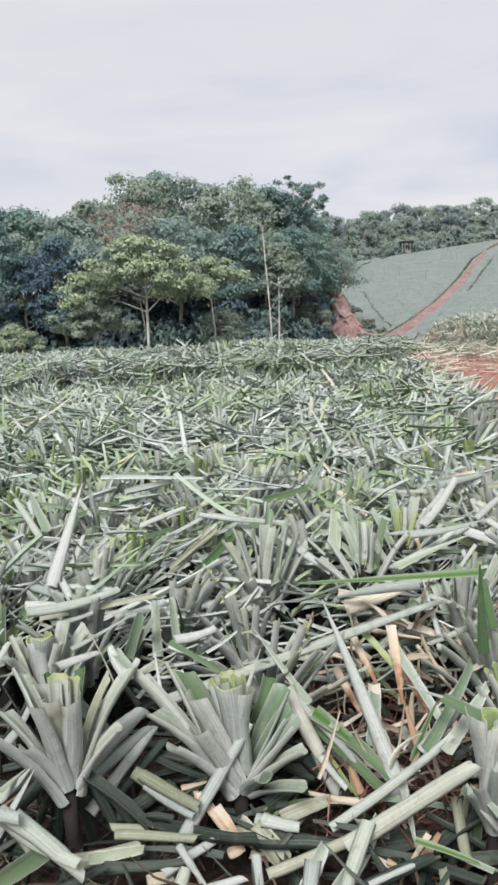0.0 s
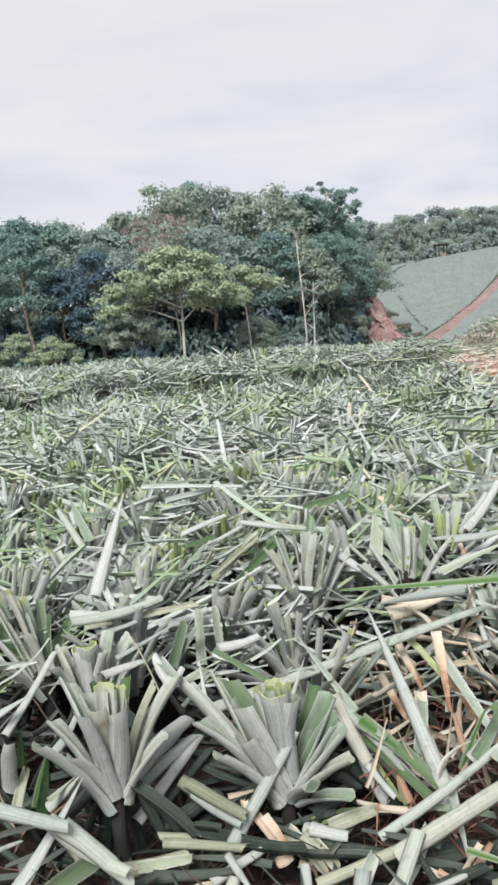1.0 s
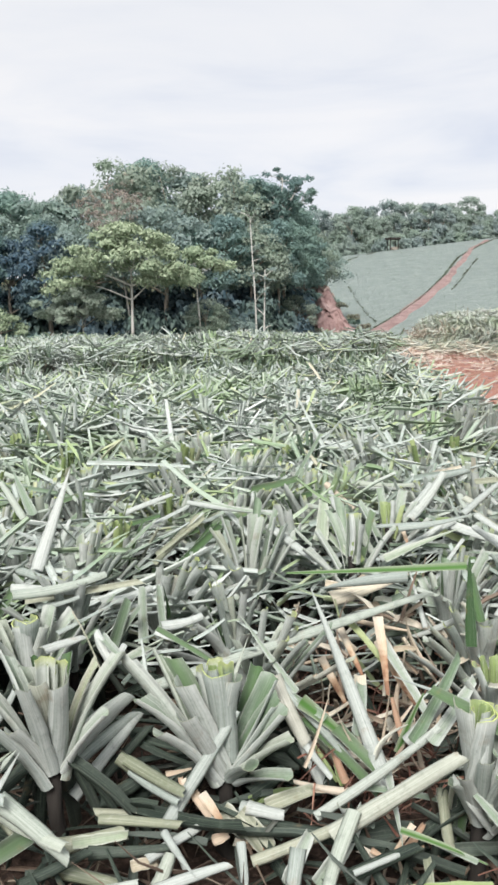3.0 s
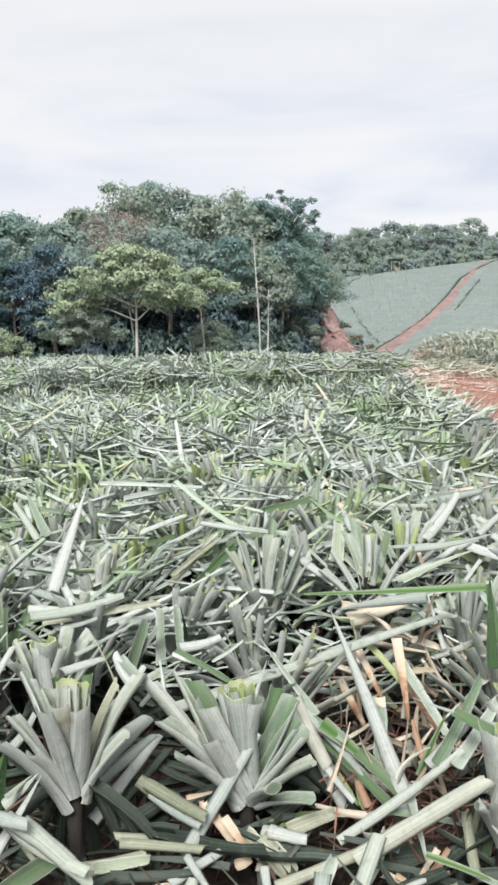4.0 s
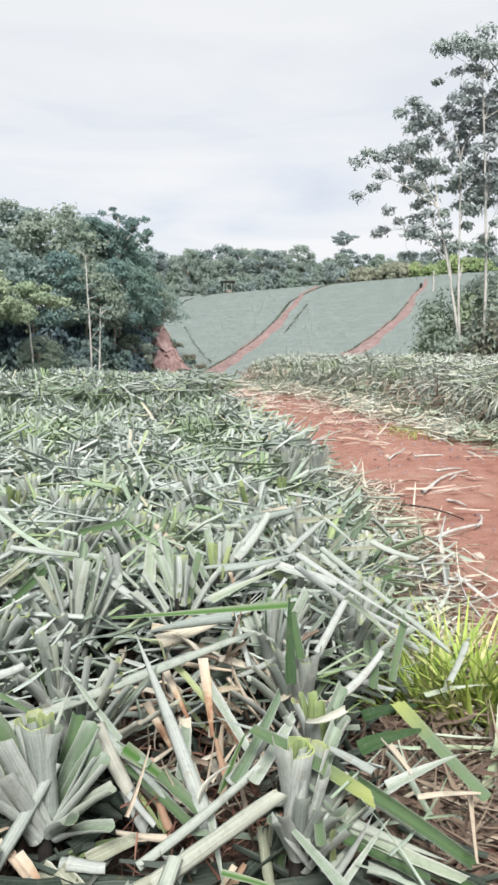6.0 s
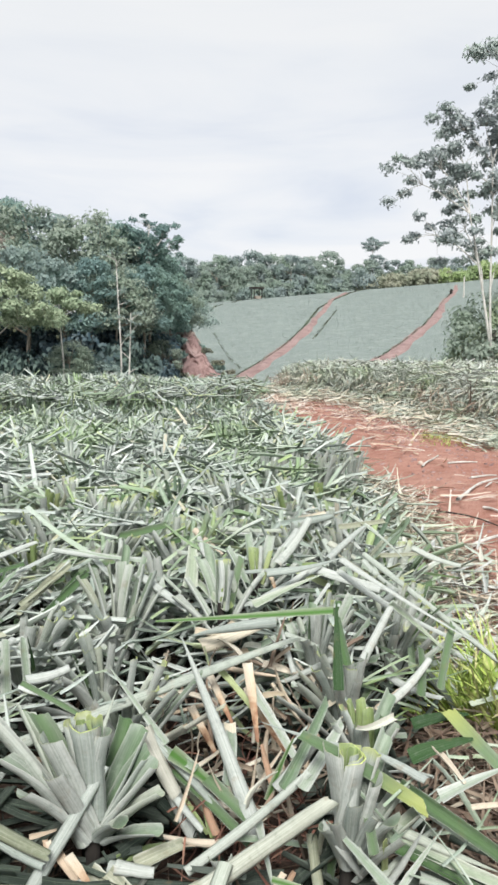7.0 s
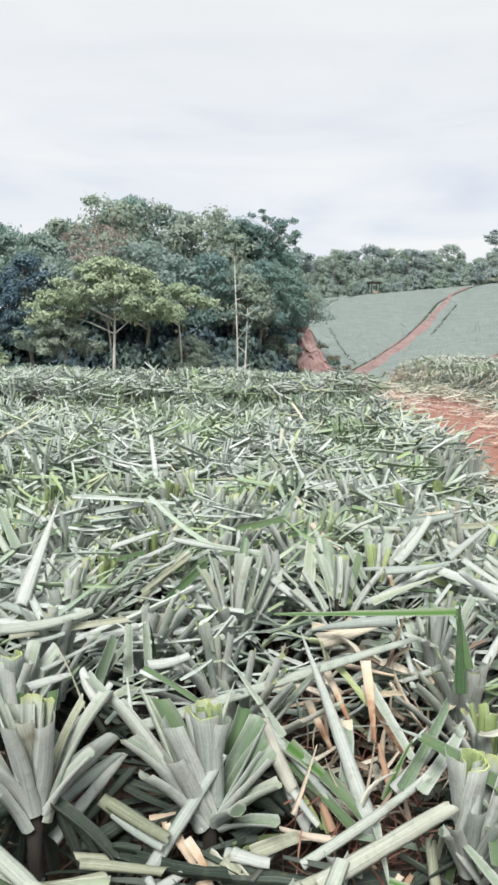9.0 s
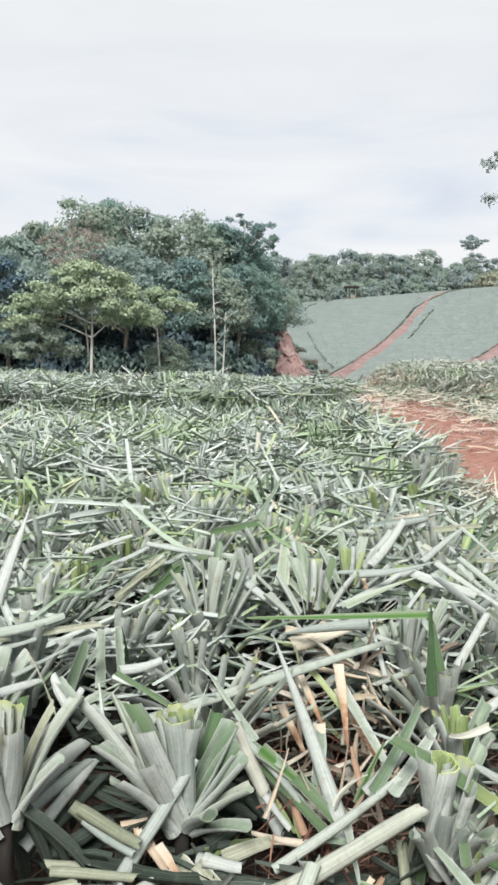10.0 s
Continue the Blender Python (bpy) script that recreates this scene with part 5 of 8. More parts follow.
def leaf_kinds():
    """Four meshes of each kind of leaf; each use stretches them to size."""
    kinds = (("pale", 95, 0.10, [m_upper, m_under, m_cut_dull], 1.02), ("point", 105, 0.95, [m_upper, m_under, m_under], 1.0), ("roll", 165, 0.06, [m_upper, m_under, m_cut_dull], 1.05),
             ("tube", 150, -0.04, [m_cup_in, m_cup, m_cut], 0.9), ("strap", 112, 0.35, [m_upper, m_under, m_cut_dull], 0.95), ("core", 300, 0.0, [m_lime, m_cup, m_cut], 0.9), ("flat", 65, 0.03, [m_upper, m_under, m_cut_dull], 1.0), ("green", 110, 0.2, [m_green, m_under, m_cut_dull], 1.02),
             ("vivid", 70, 0.75, [m_vivid, m_under, m_vivid], 1.0), ("olive", 140, 0.08, [m_olive] * 3, 1.0), ("cream", 120, 0.45, [m_cream_one] * 3, 1.0), ("fresh", 95, 0.05, [m_fresh, m_fresh, m_cut], 1.0),
             ("dark", 80, 0.85, [m_dark, m_dark, m_dark], 1.0), ("lime", 120, 0.1, [m_lime, m_lime, m_cut], 1.0), ("dead", 200, 0.5, [m_dead] * 3, 1.05), ("old", 150, 0.25, [m_old_shade] * 3, 1.05), ("dry", 170, 0.5, [m_dry_one] * 3, 1.0), ("husk", 75, 0.72, [m_husk] * 3, 0.9))
    for n, (key, arc, tip, mats, base) in enumerate(kinds):
        for k, b in enumerate((0.06, 0.2, -0.1, 0.3)):
            LEAF.setdefault(key, []).append((curled(100 * n + k, arc, tip, mats, base, slant=0.012 if key == "tube" else 0.08), b))


leaf_kinds()
pick = random.Random(4)


def bowed(key, ratio, arch=0.0):
    """A leaf mesh of that kind, bowed along its length; kept for others of like proportions."""
    me, b = pick.choice(LEAF[key])
    ratio = round(ratio * 2) / 2
    tag = (me.name, ratio, arch)
    if tag not in BOWED:
        m2 = me.copy()
        for v in m2.vertices:
            v.co.z += 4 * arch * v.co.y * (1 - v.co.y) * ratio if arch else -b * v.co.y * v.co.y * ratio * 0.5
        BOWED[tag] = m2
    return BOWED[tag]


BOWED = {}


def leaf_pose(a, b, width, normal):
    """Lays a leaf from a to b with that width and upper side."""
    a, b = Vector(a), Vector(b)
    y = (b - a).normalized()
    z = Vector(normal)
    z = (z - z.dot(y) * y).normalized()
    x = y.cross(z)
    L = (b - a).length
    m = Matrix((x * width, y * L, z * width)).transposed().to_4x4()
    m.translation = a
    return m, L


FAR = []


def cut_leaf(a, b, width, kind, back=None):
    """A cut leaf lying from a to b; back: its silvery outer side is turned upwards."""
    if kind in ("roll", "pale"):
        kind = "strap"
    if min(a[1], b[1]) > 4.6:
        FAR.append((a, b, width, kind))
        return
    n = Vector((pick.uniform(-0.5, 0.5), -0.75 + pick.uniform(-0.4, 0.4), 1.0))
    if back or (back is None and kind in ("strap", "point", "flat") and pick.random() < 0.45):
        n = -n
    m, L = leaf_pose(a, b, width, n)
    ob = new("cut_leaf", bowed(kind, min(L / width, 12.0)))
    ob.matrix_basis = m
    words = {"dry": "withered orange-brown pineapple leaf on the cut field", "lime": "fresh yellow-green cut pineapple leaf", "dark": "glossy deep green pineapple leaf", "green": "green-sided cut pineapple leaf lying on stumps", "vivid": "long bright green pineapple leaf with pale margins", "olive": "dull olive-green rolled pineapple leaf", "cream": "cream-coloured withered pineapple leaf", "husk": "withered cream and orange-stained pineapple leaf", "old": "older pineapple leaf darkened for shade low among the stumps", "dead": "blackened upright dead leaf stump", "fresh": "cut pineapple leaf with a fresh yellow-green end"}
    tagged(ob, words.get(kind, "silvery grey-green cut pineapple leaf lying on stumps"), "leaf", "cut leaves")


def far_leaves():
    """The loose cut leaves farther off, joined by colour."""
    r = np.random.default_rng(72)
    green, dry = ("lime", "olive", "green", "vivid", "dark", "fresh"), ("cream", "dry", "husk")
    for mat, words, kinds in ((m_deep, "green cut leaves lying farther out on the field", green), (m_cream, "withered cut leaves lying farther out on the field", dry), (m_litter, "silvery cut leaves lying farther out on the field", ())):
        some = [f for f in FAR if f[3] in kinds or (not kinds and f[3] not in green + dry)]
        if not some:
            continue
        a, b = np.array([f[0] for f in some]), np.array([f[1] for f in some])
        n = len(some)
        up = np.stack([r.normal(0, 0.3, n), r.normal(-0.6, 0.3, n), np.ones(n)], -1)
        c = blades(a, unit(b - a), up, np.linalg.norm(b - a, axis=1), np.array([f[2] for f in some]), r.normal(0.1, 0.15, n), r.uniform(0.05, 0.6, n), r.uniform(0.4, 0.7, n), r.normal(0, 0.2, n), 5, 5)
        tagged(new("cut_leaf_litter", mesh_from("cut_leaf_litter", *c[:2], [mat], c[2])), words, "leaf litter", kind="stuff")


def pineapple_plant(x, y, z, label):
    """Stem of a cut plant on the soil; its leaf bases are added to it."""
    root = new("pineapple_plant")
    g = float(land(x, y))
    root.matrix_basis = pose(x, y, g - 0.02)
    h = z - g + 0.10
    me = STEM.get("me")
    ob = part("stem", me, root, "stubby brown stem wrapped in old leaf bases")
    ob.matrix_basis = Matrix.Diagonal((1, 1, h, 1))
    root["heart"] = h
    # drooping older leaves whose colour holds the shade round the stem
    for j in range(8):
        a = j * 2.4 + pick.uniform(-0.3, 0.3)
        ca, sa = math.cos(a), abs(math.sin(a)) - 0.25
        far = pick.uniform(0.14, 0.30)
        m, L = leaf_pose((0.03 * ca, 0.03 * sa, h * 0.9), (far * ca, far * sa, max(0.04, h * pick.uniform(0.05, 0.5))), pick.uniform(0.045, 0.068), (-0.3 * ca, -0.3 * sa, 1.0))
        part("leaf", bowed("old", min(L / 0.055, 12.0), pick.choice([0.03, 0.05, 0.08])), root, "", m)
    return tagged(root, label, "pineapple plant", "cut pineapple plants")


STEM = {}


def stem_mesh():
    r = np.random.default_rng(3)
    s = np.linspace(0, 1, 7)
    p = np.stack([0.008 * r.standard_normal(7), 0.008 * r.standard_normal(7), s], -1)
    v, q, uv, sl = tube(p, np.array([0.026, 0.024, 0.025, 0.023, 0.024, 0.022, 0.010]), 9)
    v[:, :2] *= 1 + 0.12 * r.standard_normal((len(v), 1))
    STEM["me"] = mesh_from("stem", v, q, [m_stem], uv)


stem_mesh()


def stump_leaf(plant, end, width, kind):
    """A cut leaf base from the stem's top up to end, hollow side to the stem."""
    o = plant.matrix_basis.translation
    h = plant["heart"]
    start = Vector((0, 0, h * 0.94))
    tip = Vector(end) - o
    out = Vector((tip.x, tip.y, 0))
    reach = min(out.length / 0.28, 1.0)
    start = out.normalized() * (0.02 + 0.03 * reach) + Vector((0, 0, h * (1.0 - 0.30 * reach)))
    n = -out.normalized() * 0.9 + Vector((0, 0, 0.45))
    m, L = leaf_pose(start, tip, width * 1.12, n)
    ob = new("leaf", bowed(kind, min(L / width, 12.0), pick.choice([0.015, 0.03, 0.05, 0.07]) * (0.4 + 0.6 * reach)))
    ob.parent = plant
    ob.matrix_basis = m
    if kind in ("lime", "green"):
        tagged(ob, "fresh lime-green leaf base" if kind == "lime" else "green inner leaf base")


def front_plants():
    p = pineapple_plant(-0.10, 2.42, 0.27, "cut pineapple plant with pale lime-rimmed cup of leaf bases")
    stump_leaf(p, (-0.135, 2.36, 0.625), 0.080, "tube")
    stump_leaf(p, (-0.185, 2.42, 0.62), 0.048, "tube")
    stump_leaf(p, (-0.090, 2.47, 0.62), 0.048, "tube")
    stump_leaf(p, (-0.145, 2.49, 0.615), 0.060, "tube")
    stump_leaf(p, (-0.150, 2.43, 0.618), 0.030, "core")
    stump_leaf(p, (-0.120, 2.44, 0.612), 0.026, "lime")
    stump_leaf(p, (-0.05, 2.38, 0.60), 0.062, "roll")
    stump_leaf(p, (-0.24, 2.35, 0.60), 0.079, "roll")
    stump_leaf(p, (-0.27, 2.51, 0.62), 0.062, "green")
    stump_leaf(p, (0.06, 2.48, 0.56), 0.065, "roll")
    stump_leaf(p, (0.07, 2.42, 0.51), 0.063, "roll")
    stump_leaf(p, (0.09, 2.36, 0.50), 0.061, "roll")
    stump_leaf(p, (-0.41, 2.42, 0.65), 0.071, "roll")
    stump_leaf(p, (-0.36, 2.33, 0.57), 0.058, "roll")
    stump_leaf(p, (0.10, 2.30, 0.44), 0.053, "roll")
    stump_leaf(p, (-0.32, 2.58, 0.60), 0.053, "roll")
    stump_leaf(p, (-0.02, 2.22, 0.40), 0.048, "roll")
    stump_leaf(p, (-0.30, 2.28, 0.48), 0.047, "roll")
    stump_leaf(p, (-0.22, 2.27, 0.53), 0.056, "roll")
    stump_leaf(p, (0.09, 2.25, 0.35), 0.042, "roll")
    stump_leaf(p, (0.01, 2.60, 0.54), 0.056, "green")
    p = pineapple_plant(-0.61, 2.32, 0.36, "cut pineapple plant with stiff upright leaf bases")
    stump_leaf(p, (-0.64, 2.23, 0.67), 0.067, "roll")
    stump_leaf(p, (-0.55, 2.23, 0.67), 0.057, "roll")
    stump_leaf(p, (-0.62, 2.34, 0.71), 0.046, "tube")
    stump_leaf(p, (-0.69, 2.32, 0.69), 0.056, "roll")
    stump_leaf(p, (-0.67, 2.39, 0.69), 0.036, "green")
    stump_leaf(p, (-0.57, 2.35, 0.69), 0.060, "tube")
    stump_leaf(p, (-0.60, 2.35, 0.69), 0.030, "core")
    stump_leaf(p, (-0.76, 2.38, 0.70), 0.047, "roll")
    stump_leaf(p, (-0.48, 2.40, 0.66), 0.028, "roll")
    stump_leaf(p, (-0.40, 2.39, 0.69), 0.049, "roll")
    stump_leaf(p, (-0.66, 2.18, 0.68), 0.043, "roll")
    stump_leaf(p, (-0.78, 2.27, 0.63), 0.045, "roll")
    stump_leaf(p, (-0.79, 2.16, 0.60), 0.050, "roll")
    stump_leaf(p, (-0.44, 2.31, 0.54), 0.044, "roll")
    stump_leaf(p, (-0.58, 2.48, 0.66), 0.048, "green")
    stump_leaf(p, (-0.70, 2.19, 0.55), 0.043, "roll")
    p = pineapple_plant(-0.80, 2.84, 0.37, "cut pineapple stump with lime-green cut cup")
    stump_leaf(p, (-0.84, 2.81, 0.62), 0.076, "tube")
    stump_leaf(p, (-0.79, 2.79, 0.64), 0.076, "tube")
    stump_leaf(p, (-0.77, 2.85, 0.63), 0.064, "tube")
    stump_leaf(p, (-0.80, 2.82, 0.63), 0.036, "core")
    stump_leaf(p, (-0.72, 2.81, 0.61), 0.050, "roll")
    stump_leaf(p, (-0.92, 2.86, 0.62), 0.061, "roll")
    stump_leaf(p, (-0.72, 2.91, 0.65), 0.052, "roll")
    stump_leaf(p, (-0.92, 2.75, 0.59), 0.055, "roll")
    stump_leaf(p, (-0.65, 2.93, 0.61), 0.056, "roll")
    stump_leaf(p, (-0.61, 2.89, 0.59), 0.055, "roll")
    p = pineapple_plant(0.61, 2.12, 0.28, "cut pineapple stump with rolled leaf core and pale plates")
    stump_leaf(p, (0.54, 2.12, 0.63), 0.080, "flat")
    stump_leaf(p, (0.595, 2.15, 0.62), 0.066, "tube")
    stump_leaf(p, (0.635, 2.09, 0.61), 0.092, "tube")
    stump_leaf(p, (0.635, 2.13, 0.622), 0.062, "core")
    stump_leaf(p, (0.632, 2.13, 0.620), 0.030, "core")
    stump_leaf(p, (0.69, 2.13, 0.61), 0.060, "tube")
    stump_leaf(p, (0.67, 2.04, 0.57), 0.041, "roll")
    stump_leaf(p, (0.76, 2.24, 0.60), 0.045, "roll")
    stump_leaf(p, (0.58, 2.00, 0.53), 0.039, "roll")
    stump_leaf(p, (0.69, 1.97, 0.49), 0.046, "roll")
    stump_leaf(p, (0.68, 1.89, 0.49), 0.032, "green")
    stump_leaf(p, (0.49, 2.01, 0.47), 0.039, "roll")
    stump_leaf(p, (0.52, 1.98, 0.50), 0.039, "green")
    stump_leaf(p, (0.77, 2.10, 0.52), 0.049, "roll")
    stump_leaf(p, (0.80, 2.04, 0.48), 0.041, "roll")
    stump_leaf(p, (0.63, 1.97, 0.51), 0.033, "green")
    p = pineapple_plant(0.75, 2.42, 0.37, "cut pineapple stump with bright lime leaf ends")
    stump_leaf(p, (0.70, 2.47, 0.61), 0.041, "lime")
    stump_leaf(p, (0.74, 2.48, 0.61), 0.041, "lime")
    stump_leaf(p, (0.77, 2.45, 0.59), 0.037, "lime")
    stump_leaf(p, (0.67, 2.44, 0.60), 0.041, "tube")
    stump_leaf(p, (0.82, 2.45, 0.55), 0.038, "green")
    stump_leaf(p, (0.63, 2.40, 0.57), 0.043, "roll")
    stump_leaf(p, (0.70, 2.36, 0.57), 0.047, "roll")
    stump_leaf(p, (0.85, 2.39, 0.55), 0.041, "roll")
    stump_leaf(p, (0.88, 2.54, 0.59), 0.043, "roll")
    p = pineapple_plant(-0.00, 3.60, 0.39, "cut pineapple plant with a fan of upright pale leaves")
    stump_leaf(p, (-0.12, 3.62, 0.78), 0.040, "roll")
    stump_leaf(p, (-0.04, 3.60, 0.77), 0.047, "flat")
    stump_leaf(p, (0.02, 3.66, 0.78), 0.042, "roll")
    stump_leaf(p, (0.07, 3.62, 0.77), 0.047, "roll")
    stump_leaf(p, (0.13, 3.68, 0.78), 0.038, "roll")
    stump_leaf(p, (0.17, 3.60, 0.74), 0.042, "roll")
    stump_leaf(p, (-0.07, 3.45, 0.59), 0.050, "tube")
    stump_leaf(p, (0.21, 3.61, 0.68), 0.047, "roll")
    stump_leaf(p, (-0.17, 3.60, 0.73), 0.047, "roll")
    stump_leaf(p, (0.05, 3.80, 0.82), 0.038, "roll")
    stump_leaf(p, (0.09, 3.50, 0.64), 0.035, "roll")
    stump_leaf(p, (-0.21, 3.49, 0.66), 0.046, "roll")
    stump_leaf(p, (-0.12, 3.48, 0.63), 0.050, "roll")
    p = pineapple_plant(0.45, 3.49, 0.55, "cut pineapple stump with two pale leaf tubes")
    stump_leaf(p, (0.45, 3.55, 0.80), 0.058, "tube")
    stump_leaf(p, (0.45, 3.56, 0.80), 0.045, "core")
    stump_leaf(p, (0.36, 3.64, 0.79), 0.042, "roll")
    stump_leaf(p, (0.49, 3.47, 0.77), 0.046, "flat")
    stump_leaf(p, (0.56, 3.66, 0.78), 0.036, "green")
    stump_leaf(p, (0.29, 3.59, 0.71), 0.040, "roll")
    stump_leaf(p, (0.63, 3.49, 0.74), 0.040, "roll")
    stump_leaf(p, (0.23, 3.49, 0.66), 0.046, "roll")
    stump_leaf(p, (0.42, 3.78, 0.81), 0.040, "roll")
    p = pineapple_plant(0.68, 3.89, 0.56, "cut pineapple stump with yellow-green cut heart")
    stump_leaf(p, (0.66, 3.95, 0.75), 0.036, "lime")
    stump_leaf(p, (0.71, 3.94, 0.75), 0.036, "core")
    stump_leaf(p, (0.76, 3.95, 0.73), 0.030, "lime")
    stump_leaf(p, (0.65, 4.05, 0.79), 0.040, "roll")
    stump_leaf(p, (0.78, 4.08, 0.77), 0.040, "roll")
    stump_leaf(p, (0.82, 3.92, 0.75), 0.042, "roll")
    stump_leaf(p, (0.54, 4.01, 0.73), 0.042, "roll")
    stump_leaf(p, (0.87, 3.85, 0.68), 0.040, "roll")


front_plants()


def top_leaves():
    cut_leaf((0.39, 2.36, 0.25), (0.20, 2.76, 0.74), 0.055, "point", True)
    cut_leaf((0.15, 2.04, 0.16), (0.30, 2.22, 0.27), 0.053, "pale")
    cut_leaf((0.13, 2.55, 0.47), (-0.05, 2.90, 0.61), 0.024, "point")
    cut_leaf((-0.33, 2.70, 0.64), (-0.12, 2.50, 0.61), 0.019, "green")
    cut_leaf((0.76, 2.85, 0.78), (0.13, 3.12, 0.69), 0.035, "vivid", False)
    cut_leaf((0.59, 3.04, 0.69), (0.26, 3.19, 0.60), 0.050, "point")
    cut_leaf((0.69, 2.53, 0.62), (0.72, 2.69, 0.86), 0.034, "dark")
    cut_leaf((0.46, 2.96, 0.56), (0.45, 2.72, 0.36), 0.046, "husk", False)
    cut_leaf((0.36, 2.98, 0.53), (0.46, 2.86, 0.43), 0.028, "lime")
    cut_leaf((0.47, 2.91, 0.48), (0.57, 2.62, 0.37), 0.041, "pale")
    cut_leaf((0.67, 2.30, 0.54), (0.44, 2.56, 0.50), 0.018, "point")
    cut_leaf((0.45, 2.28, 0.44), (0.66, 2.54, 0.59), 0.039, "pale")
    cut_leaf((0.50, 2.25, 0.45), (0.67, 2.41, 0.57), 0.042, "pale")
    cut_leaf((0.06, 2.00, 0.20), (0.13, 2.12, 0.26), 0.045, "pale")
    cut_leaf((-0.53, 2.14, 0.24), (-0.38, 2.17, 0.24), 0.035, "roll")
    cut_leaf((-0.32, 2.10, 0.22), (-0.14, 2.25, 0.23), 0.035, "pale")
    cut_leaf((-0.20, 2.09, 0.16), (-0.28, 2.18, 0.25), 0.016, "point")
    cut_leaf((-0.75, 2.12, 0.47), (-0.70, 2.24, 0.47), 0.022, "point")
    cut_leaf((-0.87, 2.92, 0.70), (-0.57, 3.10, 0.67), 0.049, "roll")
    cut_leaf((-0.88, 3.34, 0.65), (-0.80, 3.72, 0.97), 0.058, "point")
    cut_leaf((-1.09, 4.16, 0.67), (-1.30, 4.62, 0.83), 0.049, "point")
    cut_leaf((-1.13, 4.15, 0.66), (-1.31, 4.41, 0.81), 0.045, "pale")
    cut_leaf((-0.92, 4.81, 0.80), (-0.32, 4.89, 0.76), 0.039, "roll")
    cut_leaf((-0.50, 4.17, 0.60), (-0.19, 4.40, 0.72), 0.034, "point")
    cut_leaf((-0.43, 3.68, 0.55), (-0.21, 3.94, 0.70), 0.030, "olive")
    cut_leaf((-0.32, 3.59, 0.56), (-0.12, 3.85, 0.71), 0.038, "green")
    cut_leaf((0.14, 3.85, 0.72), (-0.26, 3.94, 0.77), 0.028, "point")
    cut_leaf((0.09, 3.70, 0.72), (0.29, 3.49, 0.60), 0.047, "pale")
    cut_leaf((0.32, 3.64, 0.65), (0.35, 3.78, 0.80), 0.065, "pale")
    cut_leaf((0.46, 3.47, 0.60), (0.35, 3.66, 0.70), 0.036, "pale")
    cut_leaf((0.48, 3.49, 0.60), (0.38, 3.70, 0.72), 0.037, "lime")
    cut_leaf((0.65, 3.54, 0.74), (1.00, 3.51, 0.77), 0.042, "point")
    cut_leaf((0.56, 3.35, 0.65), (0.91, 3.48, 0.75), 0.040, "point")
    cut_leaf((0.76, 3.82, 0.70), (0.97, 4.09, 0.82), 0.050, "roll")
    cut_leaf((0.95, 4.40, 0.75), (1.24, 4.53, 0.78), 0.047, "roll")
    cut_leaf((-0.54, 2.80, 0.58), (-0.43, 2.56, 0.58), 0.039, "pale")
    cut_leaf((-0.71, 2.66, 0.60), (-0.60, 2.79, 0.58), 0.053, "roll")
    cut_leaf((-0.11, 2.40, 0.48), (-0.03, 2.75, 0.56), 0.022, "point")
    cut_leaf((0.22, 2.49, 0.41), (0.03, 2.60, 0.51), 0.026, "point")
    cut_leaf((0.32, 2.48, 0.35), (0.37, 2.72, 0.43), 0.049, "pale")
    cut_leaf((0.37, 2.37, 0.22), (0.15, 2.50, 0.41), 0.032, "green")
    cut_leaf((0.58, 2.12, 0.43), (0.61, 2.01, 0.37), 0.031, "pale")
    cut_leaf((0.27, 2.38, 0.25), (0.23, 2.49, 0.33), 0.025, "dry")
    cut_leaf((0.48, 2.56, 0.30), (0.46, 2.66, 0.39), 0.023, "dry")
    cut_leaf((0.30, 2.06, 0.19), (0.45, 2.10, 0.23), 0.015, "dry")
    cut_leaf((0.27, 2.13, 0.20), (0.35, 2.07, 0.20), 0.022, "dry")
    cut_leaf((0.39, 2.06, 0.23), (0.46, 2.15, 0.27), 0.025, "dry")
    cut_leaf((0.56, 1.97, 0.27), (0.40, 2.11, 0.27), 0.015, "point")
    cut_leaf((0.35, 2.98, 0.39), (0.20, 3.19, 0.40), 0.027, "dry")
    cut_leaf((0.56, 3.15, 0.47), (0.71, 3.02, 0.47), 0.032, "dry")
    cut_leaf((0.80, 2.89, 0.60), (0.62, 3.04, 0.44), 0.031, "pale")
    cut_leaf((-0.33, 2.88, 0.58), (-0.19, 2.94, 0.58), 0.042, "roll")
    cut_leaf((0.87, 2.33, 0.58), (1.04, 2.31, 0.63), 0.044, "dark")
    cut_leaf((0.81, 2.19, 0.55), (0.99, 2.17, 0.62), 0.052, "dark")
    cut_leaf((0.84, 2.04, 0.51), (1.05, 2.03, 0.59), 0.039, "point")
    cut_leaf((0.65, 1.88, 0.34), (0.81, 1.94, 0.49), 0.021, "point")
    cut_leaf((0.66, 1.85, 0.35), (0.53, 2.08, 0.47), 0.033, "point")
    cut_leaf((0.94, 3.35, 0.84), (1.24, 2.66, 0.68), 0.040, "point")
    cut_leaf((1.07, 3.11, 0.71), (1.20, 2.73, 0.63), 0.032, "point")
    cut_leaf((0.80, 2.04, 0.57), (0.71, 2.17, 0.59), 0.036, "roll")
    cut_leaf((0.88, 2.22, 0.57), (0.91, 2.04, 0.55), 0.024, "dry")
    cut_leaf((0.91, 1.99, 0.50), (1.08, 1.96, 0.53), 0.016, "dry")
    cut_leaf((1.12, 2.11, 0.46), (1.00, 1.83, 0.40), 0.016, "dry")
    cut_leaf((0.88, 2.54, 0.57), (1.06, 2.69, 0.62), 0.032, "pale")
    cut_leaf((1.00, 2.60, 0.55), (1.12, 2.87, 0.65), 0.034, "green")
